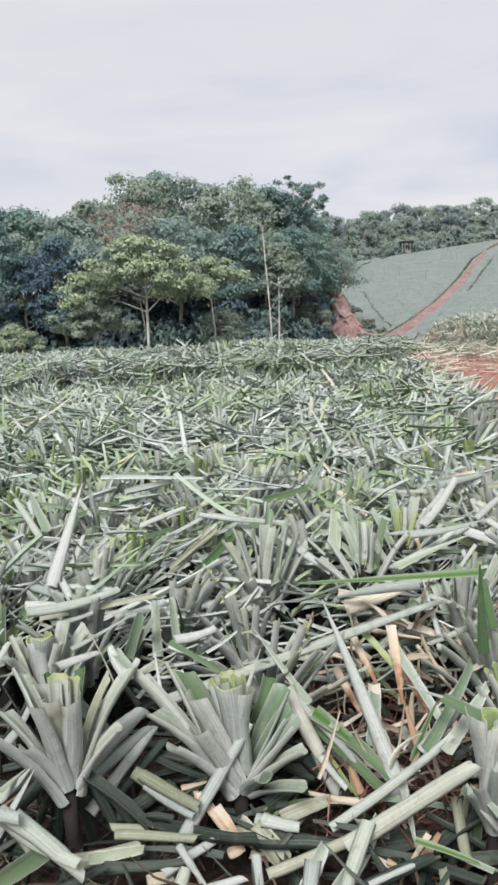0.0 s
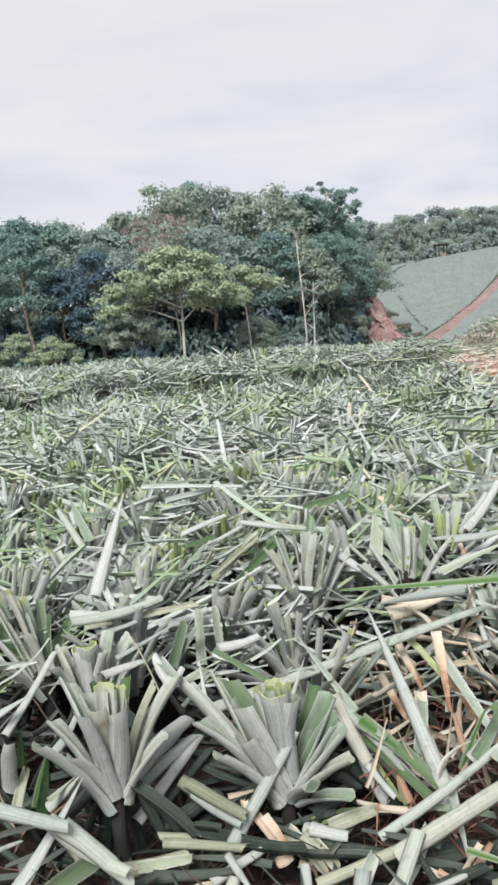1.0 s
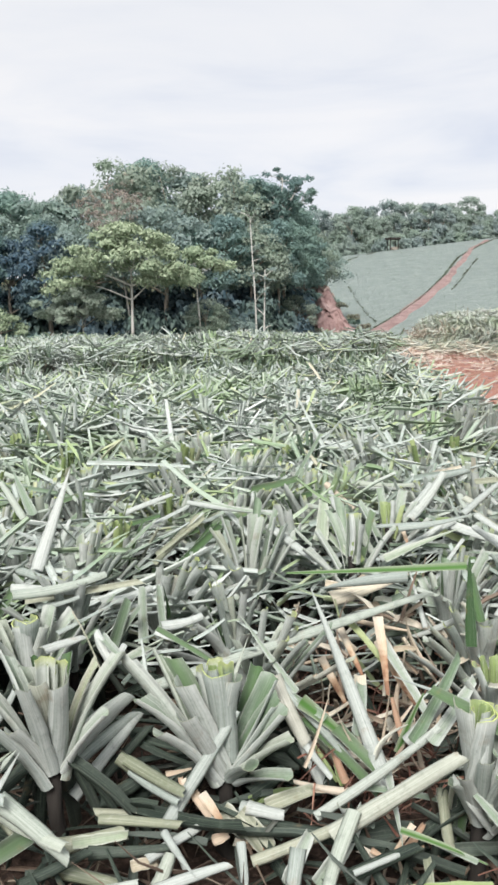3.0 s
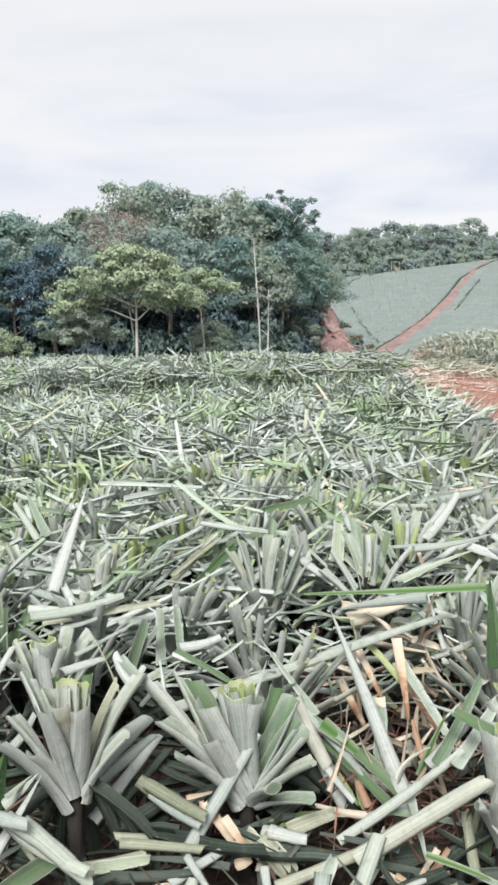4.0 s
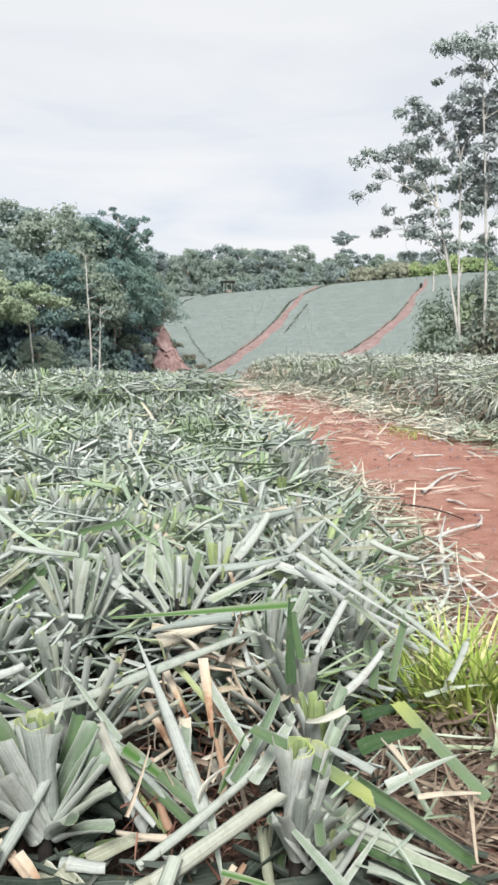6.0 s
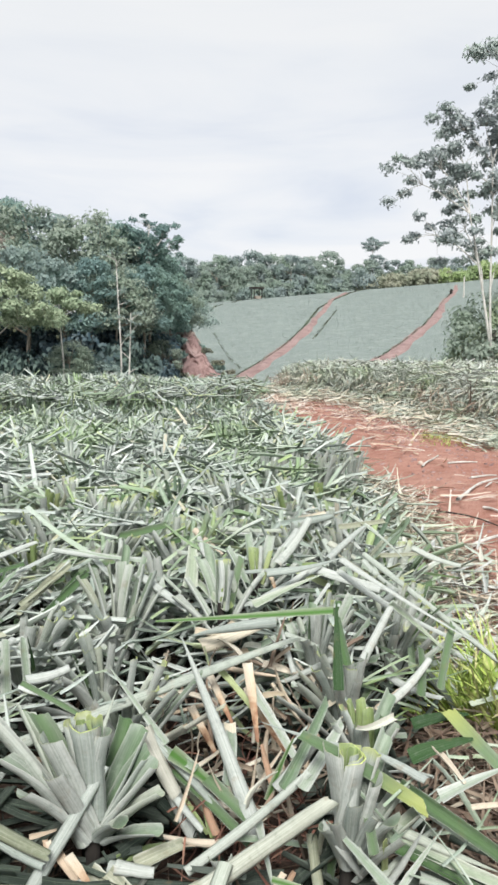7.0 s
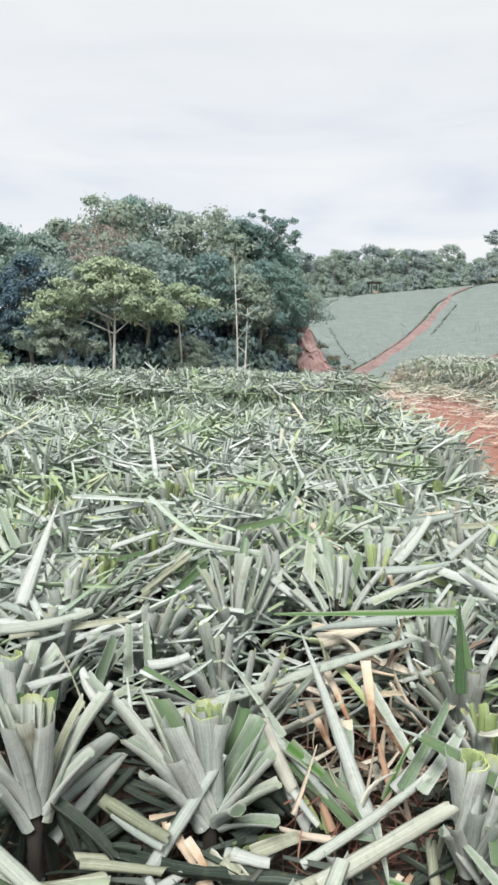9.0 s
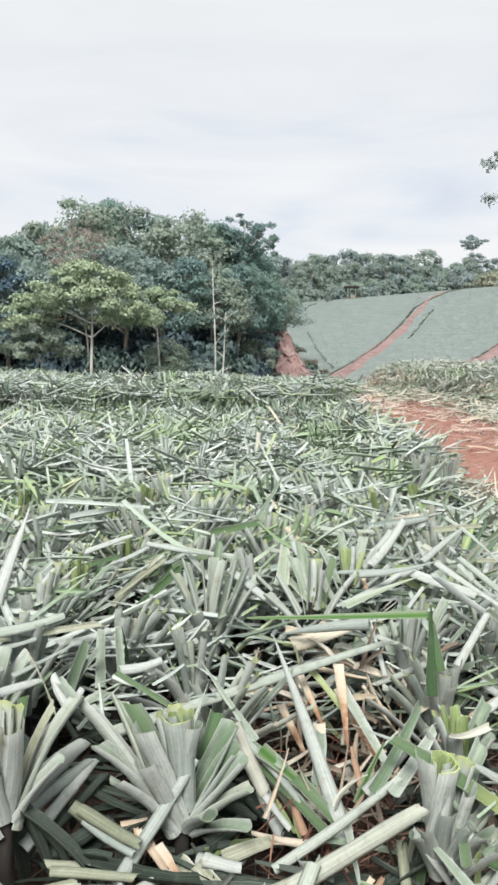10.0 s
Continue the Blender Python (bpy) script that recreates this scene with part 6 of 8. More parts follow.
    cut_leaf((1.06, 2.58, 0.58), (1.21, 2.84, 0.70), 0.030, "green")
    cut_leaf((0.79, 2.78, 0.60), (0.81, 2.98, 0.72), 0.035, "green")
    cut_leaf((0.88, 2.85, 0.59), (1.03, 3.01, 0.72), 0.036, "pale")
    cut_leaf((1.28, 4.40, 0.80), (1.48, 3.91, 0.70), 0.040, "point")
    cut_leaf((1.02, 3.85, 0.71), (1.27, 4.09, 0.80), 0.036, "pale")
    cut_leaf((1.18, 4.22, 0.77), (1.47, 4.34, 0.76), 0.034, "olive")
    cut_leaf((0.62, 1.94, 0.43), (0.64, 2.09, 0.48), 0.028, "green")

    cut_leaf((-0.62, 2.48, 0.32), (-0.42, 2.59, 0.46), 0.075, "roll", True)
    cut_leaf((-0.61, 2.46, 0.27), (-0.40, 2.58, 0.40), 0.046, "roll", True)
    cut_leaf((-0.58, 2.40, 0.22), (-0.39, 2.60, 0.38), 0.046, "roll", True)
    cut_leaf((-0.54, 2.46, 0.20), (-0.36, 2.62, 0.32), 0.036, "old", True)
    cut_leaf((-0.44, 2.43, 0.33), (-0.25, 2.36, 0.22), 0.044, "olive", True)
    cut_leaf((-0.26, 2.31, 0.20), (-0.50, 2.34, 0.20), 0.032, "olive", True)
    cut_leaf((-0.29, 2.24, 0.20), (-0.07, 2.38, 0.50), 0.045, "roll", True)
    cut_leaf((-0.20, 2.32, 0.27), (-0.13, 2.24, 0.20), 0.028, "dry", False)
    cut_leaf((-0.29, 2.42, 0.27), (-0.21, 2.43, 0.28), 0.017, "dry", False)
    cut_leaf((-0.24, 2.39, 0.28), (-0.23, 2.33, 0.24), 0.015, "dry", False)
    cut_leaf((-0.12, 2.31, 0.21), (-0.04, 2.25, 0.17), 0.063, "olive", False)
    cut_leaf((-0.03, 2.36, 0.20), (0.12, 2.39, 0.22), 0.043, "lime", False)
    cut_leaf((-0.06, 2.30, 0.24), (0.05, 2.25, 0.24), 0.039, "pale", True)
    cut_leaf((-0.05, 2.30, 0.20), (0.14, 2.25, 0.19), 0.025, "old", True)
    cut_leaf((0.29, 2.34, 0.25), (0.11, 2.39, 0.24), 0.026, "dry", True)
    cut_leaf((0.16, 2.23, 0.24), (0.54, 2.32, 0.45), 0.033, "roll", True)
    cut_leaf((0.19, 2.08, 0.28), (0.55, 2.10, 0.50), 0.055, "roll", True)
    cut_leaf((0.26, 2.28, 0.12), (0.25, 2.24, 0.28), 0.059, "pale", True)
    cut_leaf((0.54, 2.32, 0.10), (0.49, 2.16, 0.40), 0.024, "dead", False)
    cut_leaf((0.56, 2.31, 0.10), (0.50, 2.10, 0.42), 0.034, "olive", True)
    cut_leaf((0.51, 2.06, 0.46), (0.63, 2.04, 0.30), 0.027, "roll", True)
    cut_leaf((0.08, 2.57, 0.50), (0.33, 2.42, 0.25), 0.038, "roll", True)
    cut_leaf((0.14, 2.51, 0.46), (0.40, 2.46, 0.25), 0.046, "vivid", False)
    cut_leaf((0.06, 2.57, 0.52), (0.15, 2.46, 0.34), 0.061, "pale", True)
    cut_leaf((0.15, 2.47, 0.35), (0.20, 2.43, 0.22), 0.053, "pale", True)
    cut_leaf((0.18, 2.57, 0.28), (0.25, 2.47, 0.20), 0.016, "lime", False)
    cut_leaf((0.15, 2.66, 0.33), (0.26, 2.53, 0.22), 0.019, "olive", True)
    cut_leaf((-0.36, 2.60, 0.48), (0.65, 3.05, 0.60), 0.046, "roll", True)
    cut_leaf((-0.44, 2.77, 0.50), (-0.38, 2.91, 0.50), 0.044, "flat", False)
    cut_leaf((-0.56, 2.57, 0.48), (-0.44, 2.72, 0.56), 0.037, "roll", True)
    cut_leaf((-0.47, 2.68, 0.52), (-0.55, 2.78, 0.60), 0.046, "pale", True)
    cut_leaf((-0.41, 3.03, 0.45), (-0.42, 3.05, 0.66), 0.046, "roll", False)
    cut_leaf((-0.34, 3.04, 0.48), (-0.36, 3.08, 0.66), 0.036, "roll", False)
    cut_leaf((-0.33, 3.14, 0.50), (-0.32, 3.08, 0.66), 0.028, "dark", False)
    cut_leaf((-0.53, 3.01, 0.46), (-0.46, 2.96, 0.64), 0.046, "roll", False)
    cut_leaf((-0.51, 3.04, 0.46), (-0.43, 2.95, 0.62), 0.031, "roll", False)
    cut_leaf((-0.91, 3.05, 0.68), (-0.64, 3.06, 0.66), 0.042, "roll", True)
    cut_leaf((-0.86, 3.05, 0.62), (-0.42, 3.10, 0.66), 0.030, "olive", False)
    cut_leaf((-0.80, 2.99, 0.62), (-0.65, 3.03, 0.63), 0.025, "pale", True)
    cut_leaf((-0.70, 2.84, 0.58), (-0.45, 3.05, 0.64), 0.027, "point", True)
    cut_leaf((-0.98, 3.67, 0.55), (-0.92, 3.74, 0.72), 0.035, "roll", True)
    cut_leaf((-0.90, 3.66, 0.55), (-0.84, 3.76, 0.72), 0.038, "roll", True)
    cut_leaf((-0.93, 3.54, 0.55), (-0.76, 3.79, 0.70), 0.028, "point", True)
    cut_leaf((-0.84, 3.54, 0.55), (-0.70, 3.77, 0.71), 0.033, "roll", True)
    cut_leaf((-0.96, 3.33, 0.66), (-0.80, 3.19, 0.66), 0.040, "roll", True)
    cut_leaf((0.56, 3.46, 0.62), (0.93, 3.74, 0.68), 0.035, "pale", True)
    cut_leaf((1.16, 3.48, 0.66), (0.90, 3.76, 0.68), 0.043, "roll", True)
    cut_leaf((0.33, 3.01, 0.50), (0.40, 2.90, 0.34), 0.032, "husk", True)
    cut_leaf((0.25, 2.93, 0.42), (0.33, 2.84, 0.26), 0.036, "husk", True)
    cut_leaf((0.40, 3.03, 0.52), (0.58, 3.04, 0.46), 0.019, "dry", True)
    cut_leaf((0.47, 2.98, 0.46), (0.58, 2.80, 0.28), 0.046, "husk", False)
    cut_leaf((0.32, 3.20, 0.55), (0.64, 3.33, 0.60), 0.064, "cream", True)
    cut_leaf((0.30, 3.26, 0.58), (0.43, 3.25, 0.56), 0.034, "cream", False)
    cut_leaf((0.51, 2.88, 0.46), (0.60, 2.90, 0.46), 0.025, "cream", False)
    cut_leaf((0.57, 2.91, 0.44), (0.69, 2.95, 0.36), 0.027, "cream", True)
    cut_leaf((0.66, 3.20, 0.58), (0.77, 3.08, 0.56), 0.027, "pale", True)
    cut_leaf((0.65, 2.99, 0.50), (0.65, 3.31, 0.60), 0.022, "point", True)
    cut_leaf((0.38, 2.85, 0.38), (0.36, 2.58, 0.20), 0.044, "cream", False)
    cut_leaf((0.51, 2.81, 0.24), (0.51, 2.83, 0.36), 0.024, "dry", True)
    cut_leaf((0.45, 2.68, 0.22), (0.54, 2.70, 0.34), 0.015, "dry", False)
    cut_leaf((0.38, 2.76, 0.24), (0.43, 2.70, 0.20), 0.014, "dry", False)
    cut_leaf((0.27, 2.67, 0.22), (0.25, 2.75, 0.30), 0.017, "dry", False)
    cut_leaf((0.45, 2.49, 0.28), (0.52, 2.46, 0.50), 0.028, "vivid", False)
    cut_leaf((0.47, 2.45, 0.34), (0.61, 2.46, 0.50), 0.042, "roll", True)
    cut_leaf((0.50, 2.28, 0.60), (0.77, 1.98, 0.56), 0.040, "fresh", False)
    cut_leaf((0.74, 2.10, 0.52), (1.05, 1.91, 0.34), 0.042, "green", False)
    cut_leaf((0.73, 2.07, 0.42), (1.00, 1.96, 0.33), 0.038, "point", True)
    cut_leaf((0.71, 2.03, 0.38), (0.93, 1.94, 0.29), 0.040, "green", False)
    cut_leaf((0.80, 2.03, 0.36), (1.07, 1.92, 0.27), 0.034, "green", False)
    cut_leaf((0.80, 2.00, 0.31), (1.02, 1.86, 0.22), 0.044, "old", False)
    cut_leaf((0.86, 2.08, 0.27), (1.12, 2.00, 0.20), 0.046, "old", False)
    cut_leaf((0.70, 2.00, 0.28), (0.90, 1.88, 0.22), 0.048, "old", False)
    cut_leaf((0.62, 2.11, 0.45), (0.67, 2.05, 0.30), 0.034, "green", False)
    cut_leaf((0.69, 2.06, 0.25), (0.64, 1.96, 0.46), 0.028, "lime", False)
    cut_leaf((0.54, 2.17, 0.36), (0.53, 2.16, 0.18), 0.050, "old", False)
    cut_leaf((0.57, 2.14, 0.36), (0.56, 2.16, 0.18), 0.036, "green", False)
    cut_leaf((0.95, 2.20, 0.30), (1.14, 2.02, 0.26), 0.040, "old", True)
    cut_leaf((0.70, 2.07, 0.40), (1.02, 1.93, 0.28), 0.040, "roll", False)
    cut_leaf((0.78, 2.02, 0.36), (0.98, 1.97, 0.26), 0.023, "vivid", False)
    cut_leaf((0.77, 1.99, 0.32), (0.88, 1.97, 0.28), 0.034, "roll", True)
    cut_leaf((0.67, 1.99, 0.30), (0.79, 1.98, 0.48), 0.023, "point", True)
    cut_leaf((1.11, 1.98, 0.48), (0.97, 2.30, 0.62), 0.040, "fresh", False)
    cut_leaf((0.64, 2.10, 0.46), (0.68, 2.07, 0.42), 0.047, "roll", True)
    cut_leaf((0.59, 2.13, 0.55), (0.76, 2.03, 0.36), 0.017, "point", False)
    cut_leaf((1.13, 3.65, 0.78), (1.43, 2.91, 0.55), 0.031, "roll", True)
    cut_leaf((0.96, 3.45, 0.76), (1.23, 2.92, 0.58), 0.037, "roll", True)
    cut_leaf((1.53, 4.05, 0.70), (1.73, 3.92, 0.60), 0.041, "roll", True)
    cut_leaf((1.00, 2.93, 0.50), (1.08, 2.57, 0.50), 0.037, "pale", True)
    cut_leaf((1.66, 3.20, 0.45), (1.47, 2.96, 0.40), 0.028, "flat", True)
    cut_leaf((0.89, 2.73, 0.45), (1.12, 2.89, 0.50), 0.021, "dry", False)
    cut_leaf((2.05, 4.67, 0.15), (1.89, 4.42, 0.12), 0.044, "pale", True)
    cut_leaf((2.60, 5.39, 0.12), (2.39, 4.95, 0.10), 0.062, "pale", True)
    cut_leaf((2.52, 5.45, 0.15), (2.34, 4.96, 0.10), 0.035, "pale", True)
    cut_leaf((-0.89, 2.05, 0.50), (-0.65, 1.97, 0.48), 0.045, "roll", True)
    cut_leaf((-0.68, 1.99, 0.48), (-0.50, 1.95, 0.33), 0.053, "roll", True)
    cut_leaf((-0.83, 1.99, 0.30), (-0.68, 2.19, 0.50), 0.056, "point", True)
    cut_leaf((-0.93, 2.29, 0.40), (-0.88, 2.21, 0.60), 0.056, "pale", True)
    cut_leaf((-0.90, 2.35, 0.44), (-0.85, 2.26, 0.62), 0.046, "dark", False)
    cut_leaf((-0.82, 2.24, 0.36), (-0.77, 2.20, 0.56), 0.036, "dark", False)
    cut_leaf((-0.85, 2.27, 0.36), (-0.79, 2.20, 0.56), 0.021, "vivid", False)
    cut_leaf((-0.99, 2.46, 0.50), (-0.88, 2.72, 0.64), 0.032, "roll", True)
    cut_leaf((-0.83, 2.39, 0.46), (-0.73, 2.42, 0.56), 0.038, "roll", True)
    cut_leaf((-0.71, 2.29, 0.36), (-0.64, 2.33, 0.40), 0.014, "point", True)
    cut_leaf((-0.90, 2.25, 0.36), (-0.88, 2.32, 0.46), 0.030, "olive", False)
    cut_leaf((-0.84, 2.47, 0.40), (-0.71, 2.42, 0.32), 0.029, "old", False)
    cut_leaf((-0.88, 2.01, 0.40), (-0.83, 2.08, 0.38), 0.018, "pale", True)
    cut_leaf((-0.73, 2.16, 0.30), (-0.68, 2.13, 0.26), 0.016, "olive", True)
    cut_leaf((-1.06, 4.80, 0.70), (-0.94, 4.58, 0.62), 0.032, "roll", True)
    cut_leaf((-1.03, 5.44, 0.68), (-0.53, 5.47, 0.70), 0.033, "roll", True)
    cut_leaf((-0.91, 5.26, 0.74), (-0.94, 4.78, 0.62), 0.041, "roll", True)
    cut_leaf((-0.70, 4.64, 0.66), (-0.47, 5.32, 0.72), 0.027, "roll", True)
    cut_leaf((-0.78, 4.79, 0.70), (-0.39, 4.97, 0.74), 0.053, "roll", True)
    cut_leaf((-0.80, 4.71, 0.67), (-0.42, 4.88, 0.69), 0.046, "roll", True)
    cut_leaf((-0.42, 4.85, 0.75), (-0.31, 4.86, 0.62), 0.053, "pale", True)
    cut_leaf((-1.29, 4.73, 0.68), (-0.85, 4.64, 0.64), 0.038, "olive", False)
    cut_leaf((-1.02, 4.56, 0.64), (-0.81, 4.85, 0.66), 0.032, "green", False)
    cut_leaf((-0.49, 4.01, 0.64), (-0.27, 4.23, 0.70), 0.025, "point", True)
    cut_leaf((-0.95, 3.67, 0.60), (-0.93, 3.94, 0.70), 0.026, "roll", True)
    cut_leaf((-0.89, 3.71, 0.60), (-0.85, 3.89, 0.70), 0.026, "roll", True)
    cut_leaf((-0.83, 3.73, 0.58), (-0.69, 4.02, 0.72), 0.029, "roll", True)
    cut_leaf((-0.81, 3.91, 0.58), (-0.65, 4.02, 0.68), 0.027, "roll", True)
    cut_leaf((-0.76, 3.73, 0.58), (-0.62, 3.89, 0.66), 0.024, "roll", True)
    cut_leaf((-0.69, 3.77, 0.62), (-0.55, 4.02, 0.68), 0.021, "olive", False)
    cut_leaf((-1.06, 3.78, 0.62), (-0.91, 3.90, 0.66), 0.037, "pale", True)
    cut_leaf((-1.16, 4.20, 0.66), (-1.04, 4.29, 0.66), 0.023, "roll", True)
    cut_leaf((-0.42, 3.66, 0.60), (-0.25, 3.87, 0.68), 0.021, "olive", False)
    cut_leaf((-0.39, 3.70, 0.60), (-0.25, 3.94, 0.70), 0.024, "olive", False)
    cut_leaf((-1.49, 6.92, 0.72), (-1.10, 6.56, 0.68), 0.032, "roll", True)
    cut_leaf((-1.70, 6.40, 0.68), (-1.37, 6.84, 0.70), 0.027, "olive", False)
    cut_leaf((-0.78, 5.94, 0.70), (-0.59, 6.20, 0.70), 0.025, "roll", True)
    cut_leaf((-0.54, 6.13, 0.70), (-0.31, 5.58, 0.64), 0.036, "roll", True)
    cut_leaf((-0.54, 6.31, 0.66), (-0.65, 7.21, 0.85), 0.046, "pale", True)
    cut_leaf((-0.30, 4.08, 0.74), (0.13, 3.92, 0.70), 0.028, "roll", True)
    cut_leaf((0.12, 4.22, 0.60), (0.48, 5.25, 0.85), 0.029, "roll", False)
    cut_leaf((-0.34, 5.07, 0.68), (0.29, 5.01, 0.70), 0.017, "roll", True)
    cut_leaf((-0.38, 5.94, 0.70), (0.29, 6.08, 0.70), 0.025, "vivid", False)
    cut_leaf((0.26, 6.26, 0.66), (0.67, 6.90, 0.74), 0.058, "roll", True)
    cut_leaf((-0.41, 5.76, 0.70), (-0.17, 5.40, 0.66), 0.030, "green", False)
    cut_leaf((-0.18, 5.80, 0.58), (-0.17, 6.00, 0.68), 0.032, "roll", True)
    cut_leaf((-0.14, 5.80, 0.58), (-0.13, 6.12, 0.68), 0.033, "pale", True)
    cut_leaf((0.45, 4.62, 0.70), (0.57, 4.31, 0.62), 0.037, "dry", True)
    cut_leaf((-0.29, 4.02, 0.60), (-0.12, 4.19, 0.68), 0.020, "olive", False)
    cut_leaf((-0.25, 3.79, 0.60), (-0.15, 4.09, 0.66), 0.019, "green", False)
    cut_leaf((0.00, 3.74, 0.70), (0.30, 3.65, 0.60), 0.033, "roll", False)
    cut_leaf((0.17, 4.08, 0.66), (0.30, 3.75, 0.58), 0.022, "roll", True)
    cut_leaf((0.43, 5.64, 0.56), (0.46, 5.78, 0.68), 0.039, "pale", True)
    cut_leaf((0.51, 5.64, 0.56), (0.54, 5.73, 0.68), 0.039, "pale", True)
    cut_leaf((0.60, 5.73, 0.56), (0.62, 5.78, 0.68), 0.040, "pale", True)
    cut_leaf((-0.03, 4.43, 0.55), (-0.01, 4.48, 0.68), 0.031, "pale", True)
    cut_leaf((0.03, 4.43, 0.55), (0.04, 4.50, 0.69), 0.034, "pale", True)
    cut_leaf((0.09, 4.49, 0.55), (0.10, 4.48, 0.68), 0.028, "pale", True)
    cut_leaf((1.23, 7.18, 0.76), (1.93, 6.98, 0.76), 0.039, "roll", True)
    cut_leaf((1.15, 6.49, 0.62), (1.75, 6.60, 0.62), 0.032, "roll", True)
    cut_leaf((0.64, 4.69, 0.66), (0.96, 4.54, 0.66), 0.045, "roll", True)
    cut_leaf((1.00, 4.82, 0.66), (1.33, 5.03, 0.68), 0.041, "cream", True)
    cut_leaf((0.69, 4.97, 0.70), (0.93, 4.98, 0.68), 0.031, "roll", True)
    cut_leaf((1.29, 4.57, 0.72), (1.30, 4.24, 0.62), 0.040, "roll", True)
    cut_leaf((1.12, 4.28, 0.70), (1.11, 4.00, 0.60), 0.040, "pale", True)
    cut_leaf((1.13, 4.22, 0.70), (1.23, 4.08, 0.64), 0.046, "pale", True)
    cut_leaf((1.47, 5.55, 0.66), (1.84, 5.42, 0.62), 0.034, "roll", True)
    cut_leaf((1.21, 6.62, 0.70), (1.31, 6.12, 0.60), 0.061, "roll", False)
    cut_leaf((0.86, 6.08, 0.70), (0.98, 5.75, 0.62), 0.065, "roll", False)
    cut_leaf((0.96, 5.37, 0.54), (1.10, 5.80, 0.70), 0.062, "pale", True)
    cut_leaf((1.05, 5.32, 0.54), (1.15, 5.58, 0.70), 0.060, "pale", True)
    cut_leaf((0.88, 5.32, 0.54), (0.98, 5.67, 0.70), 0.061, "pale", True)
    cut_leaf((1.12, 5.33, 0.62), (1.41, 5.53, 0.62), 0.023, "lime", False)
    cut_leaf((1.20, 5.63, 0.62), (1.42, 5.75, 0.62), 0.024, "lime", False)
    cut_leaf((2.35, 8.09, 0.40), (2.94, 9.14, 0.50), 0.036, "roll", True)
    cut_leaf((2.08, 7.40, 0.36), (2.20, 7.94, 0.58), 0.058, "green", False)
    cut_leaf((2.11, 7.29, 0.36), (2.30, 7.78, 0.55), 0.047, "olive", False)
    cut_leaf((1.52, 5.83, 0.56), (1.66, 5.89, 0.56), 0.057, "lime", False)
    cut_leaf((-0.78, 2.17, 0.42), (-0.68, 2.19, 0.50), 0.035, "point", True)
    cut_leaf((-0.75, 2.09, 0.44), (-0.51, 1.95, 0.34), 0.051, "strap", True)
    cut_leaf((-0.61, 2.11, 0.30), (-0.74, 1.87, 0.36), 0.050, "green", False)
    cut_leaf((-0.65, 2.01, 0.22), (-0.47, 2.07, 0.26), 0.034, "old", True)
    cut_leaf((-0.48, 2.10, 0.24), (-0.25, 2.13, 0.24), 0.035, "old", True)
    cut_leaf((-0.57, 2.14, 0.24), (-0.39, 2.19, 0.24), 0.048, "olive", True)
    cut_leaf((-0.47, 2.23, 0.26), (-0.23, 2.20, 0.26), 0.033, "olive", True)
    cut_leaf((-0.41, 2.41, 0.34), (-0.22, 2.26, 0.30), 0.041, "olive", True)
    cut_leaf((-0.40, 2.39, 0.31), (-0.23, 2.26, 0.27), 0.031, "strap", True)
    cut_leaf((-0.58, 2.09, 0.20), (-0.37, 2.04, 0.18), 0.040, "olive", True)
    cut_leaf((-0.62, 1.95, 0.22), (-0.33, 1.99, 0.22), 0.027, "strap", True)
    cut_leaf((-0.36, 2.08, 0.20), (-0.29, 2.11, 0.20), 0.038, "cream", False)
    cut_leaf((-0.29, 2.01, 0.18), (-0.25, 2.06, 0.26), 0.046, "strap", True)
    cut_leaf((-0.50, 2.40, 0.20), (-0.33, 2.50, 0.24), 0.054, "old", True)
    cut_leaf((-0.51, 2.47, 0.18), (-0.35, 2.48, 0.18), 0.047, "old", False)
    cut_leaf((-0.34, 1.94, 0.22), (-0.09, 1.98, 0.28), 0.035, "strap", True)
    cut_leaf((-0.27, 2.10, 0.30), (-0.17, 1.96, 0.24), 0.024, "point", True)
    cut_leaf((-0.17, 2.24, 0.32), (-0.10, 2.20, 0.22), 0.030, "husk", False)
    cut_leaf((-0.23, 2.35, 0.30), (-0.21, 2.29, 0.26), 0.019, "husk", False)
    cut_leaf((-0.14, 2.16, 0.22), (-0.09, 2.19, 0.22), 0.029, "dry", False)
    cut_leaf((0.14, 2.37, 0.24), (0.36, 2.36, 0.24), 0.025, "husk", False)
    cut_leaf((0.02, 2.31, 0.22), (0.16, 2.34, 0.26), 0.045, "olive", False)
    cut_leaf((-0.04, 2.28, 0.25), (0.07, 2.24, 0.24), 0.047, "strap", True)
    cut_leaf((-0.01, 2.26, 0.22), (0.18, 2.21, 0.20), 0.030, "old", True)
    cut_leaf((-0.07, 2.28, 0.22), (0.02, 2.19, 0.16), 0.066, "olive", False)
    cut_leaf((-0.08, 2.24, 0.16), (0.02, 2.20, 0.15), 0.025, "husk", False)
    cut_leaf((-0.03, 2.10, 0.20), (0.24, 2.16, 0.26), 0.035, "olive", True)
    cut_leaf((0.09, 2.01, 0.30), (0.07, 1.95, 0.20), 0.048, "strap", True)
    cut_leaf((-0.06, 2.10, 0.26), (-0.05, 1.98, 0.18), 0.028, "strap", True)
    cut_leaf((0.25, 2.08, 0.36), (0.16, 1.92, 0.22), 0.045, "strap", True)
    cut_leaf((0.21, 1.94, 0.26), (0.41, 2.00, 0.30), 0.035, "old", True)
    cut_leaf((0.23, 1.93, 0.28), (0.41, 1.99, 0.31), 0.018, "strap", True)
    cut_leaf((0.37, 2.04, 0.32), (0.59, 1.98, 0.26), 0.021, "vivid", False)
    cut_leaf((0.52, 2.17, 0.36), (0.52, 2.11, 0.22), 0.038, "olive", True)
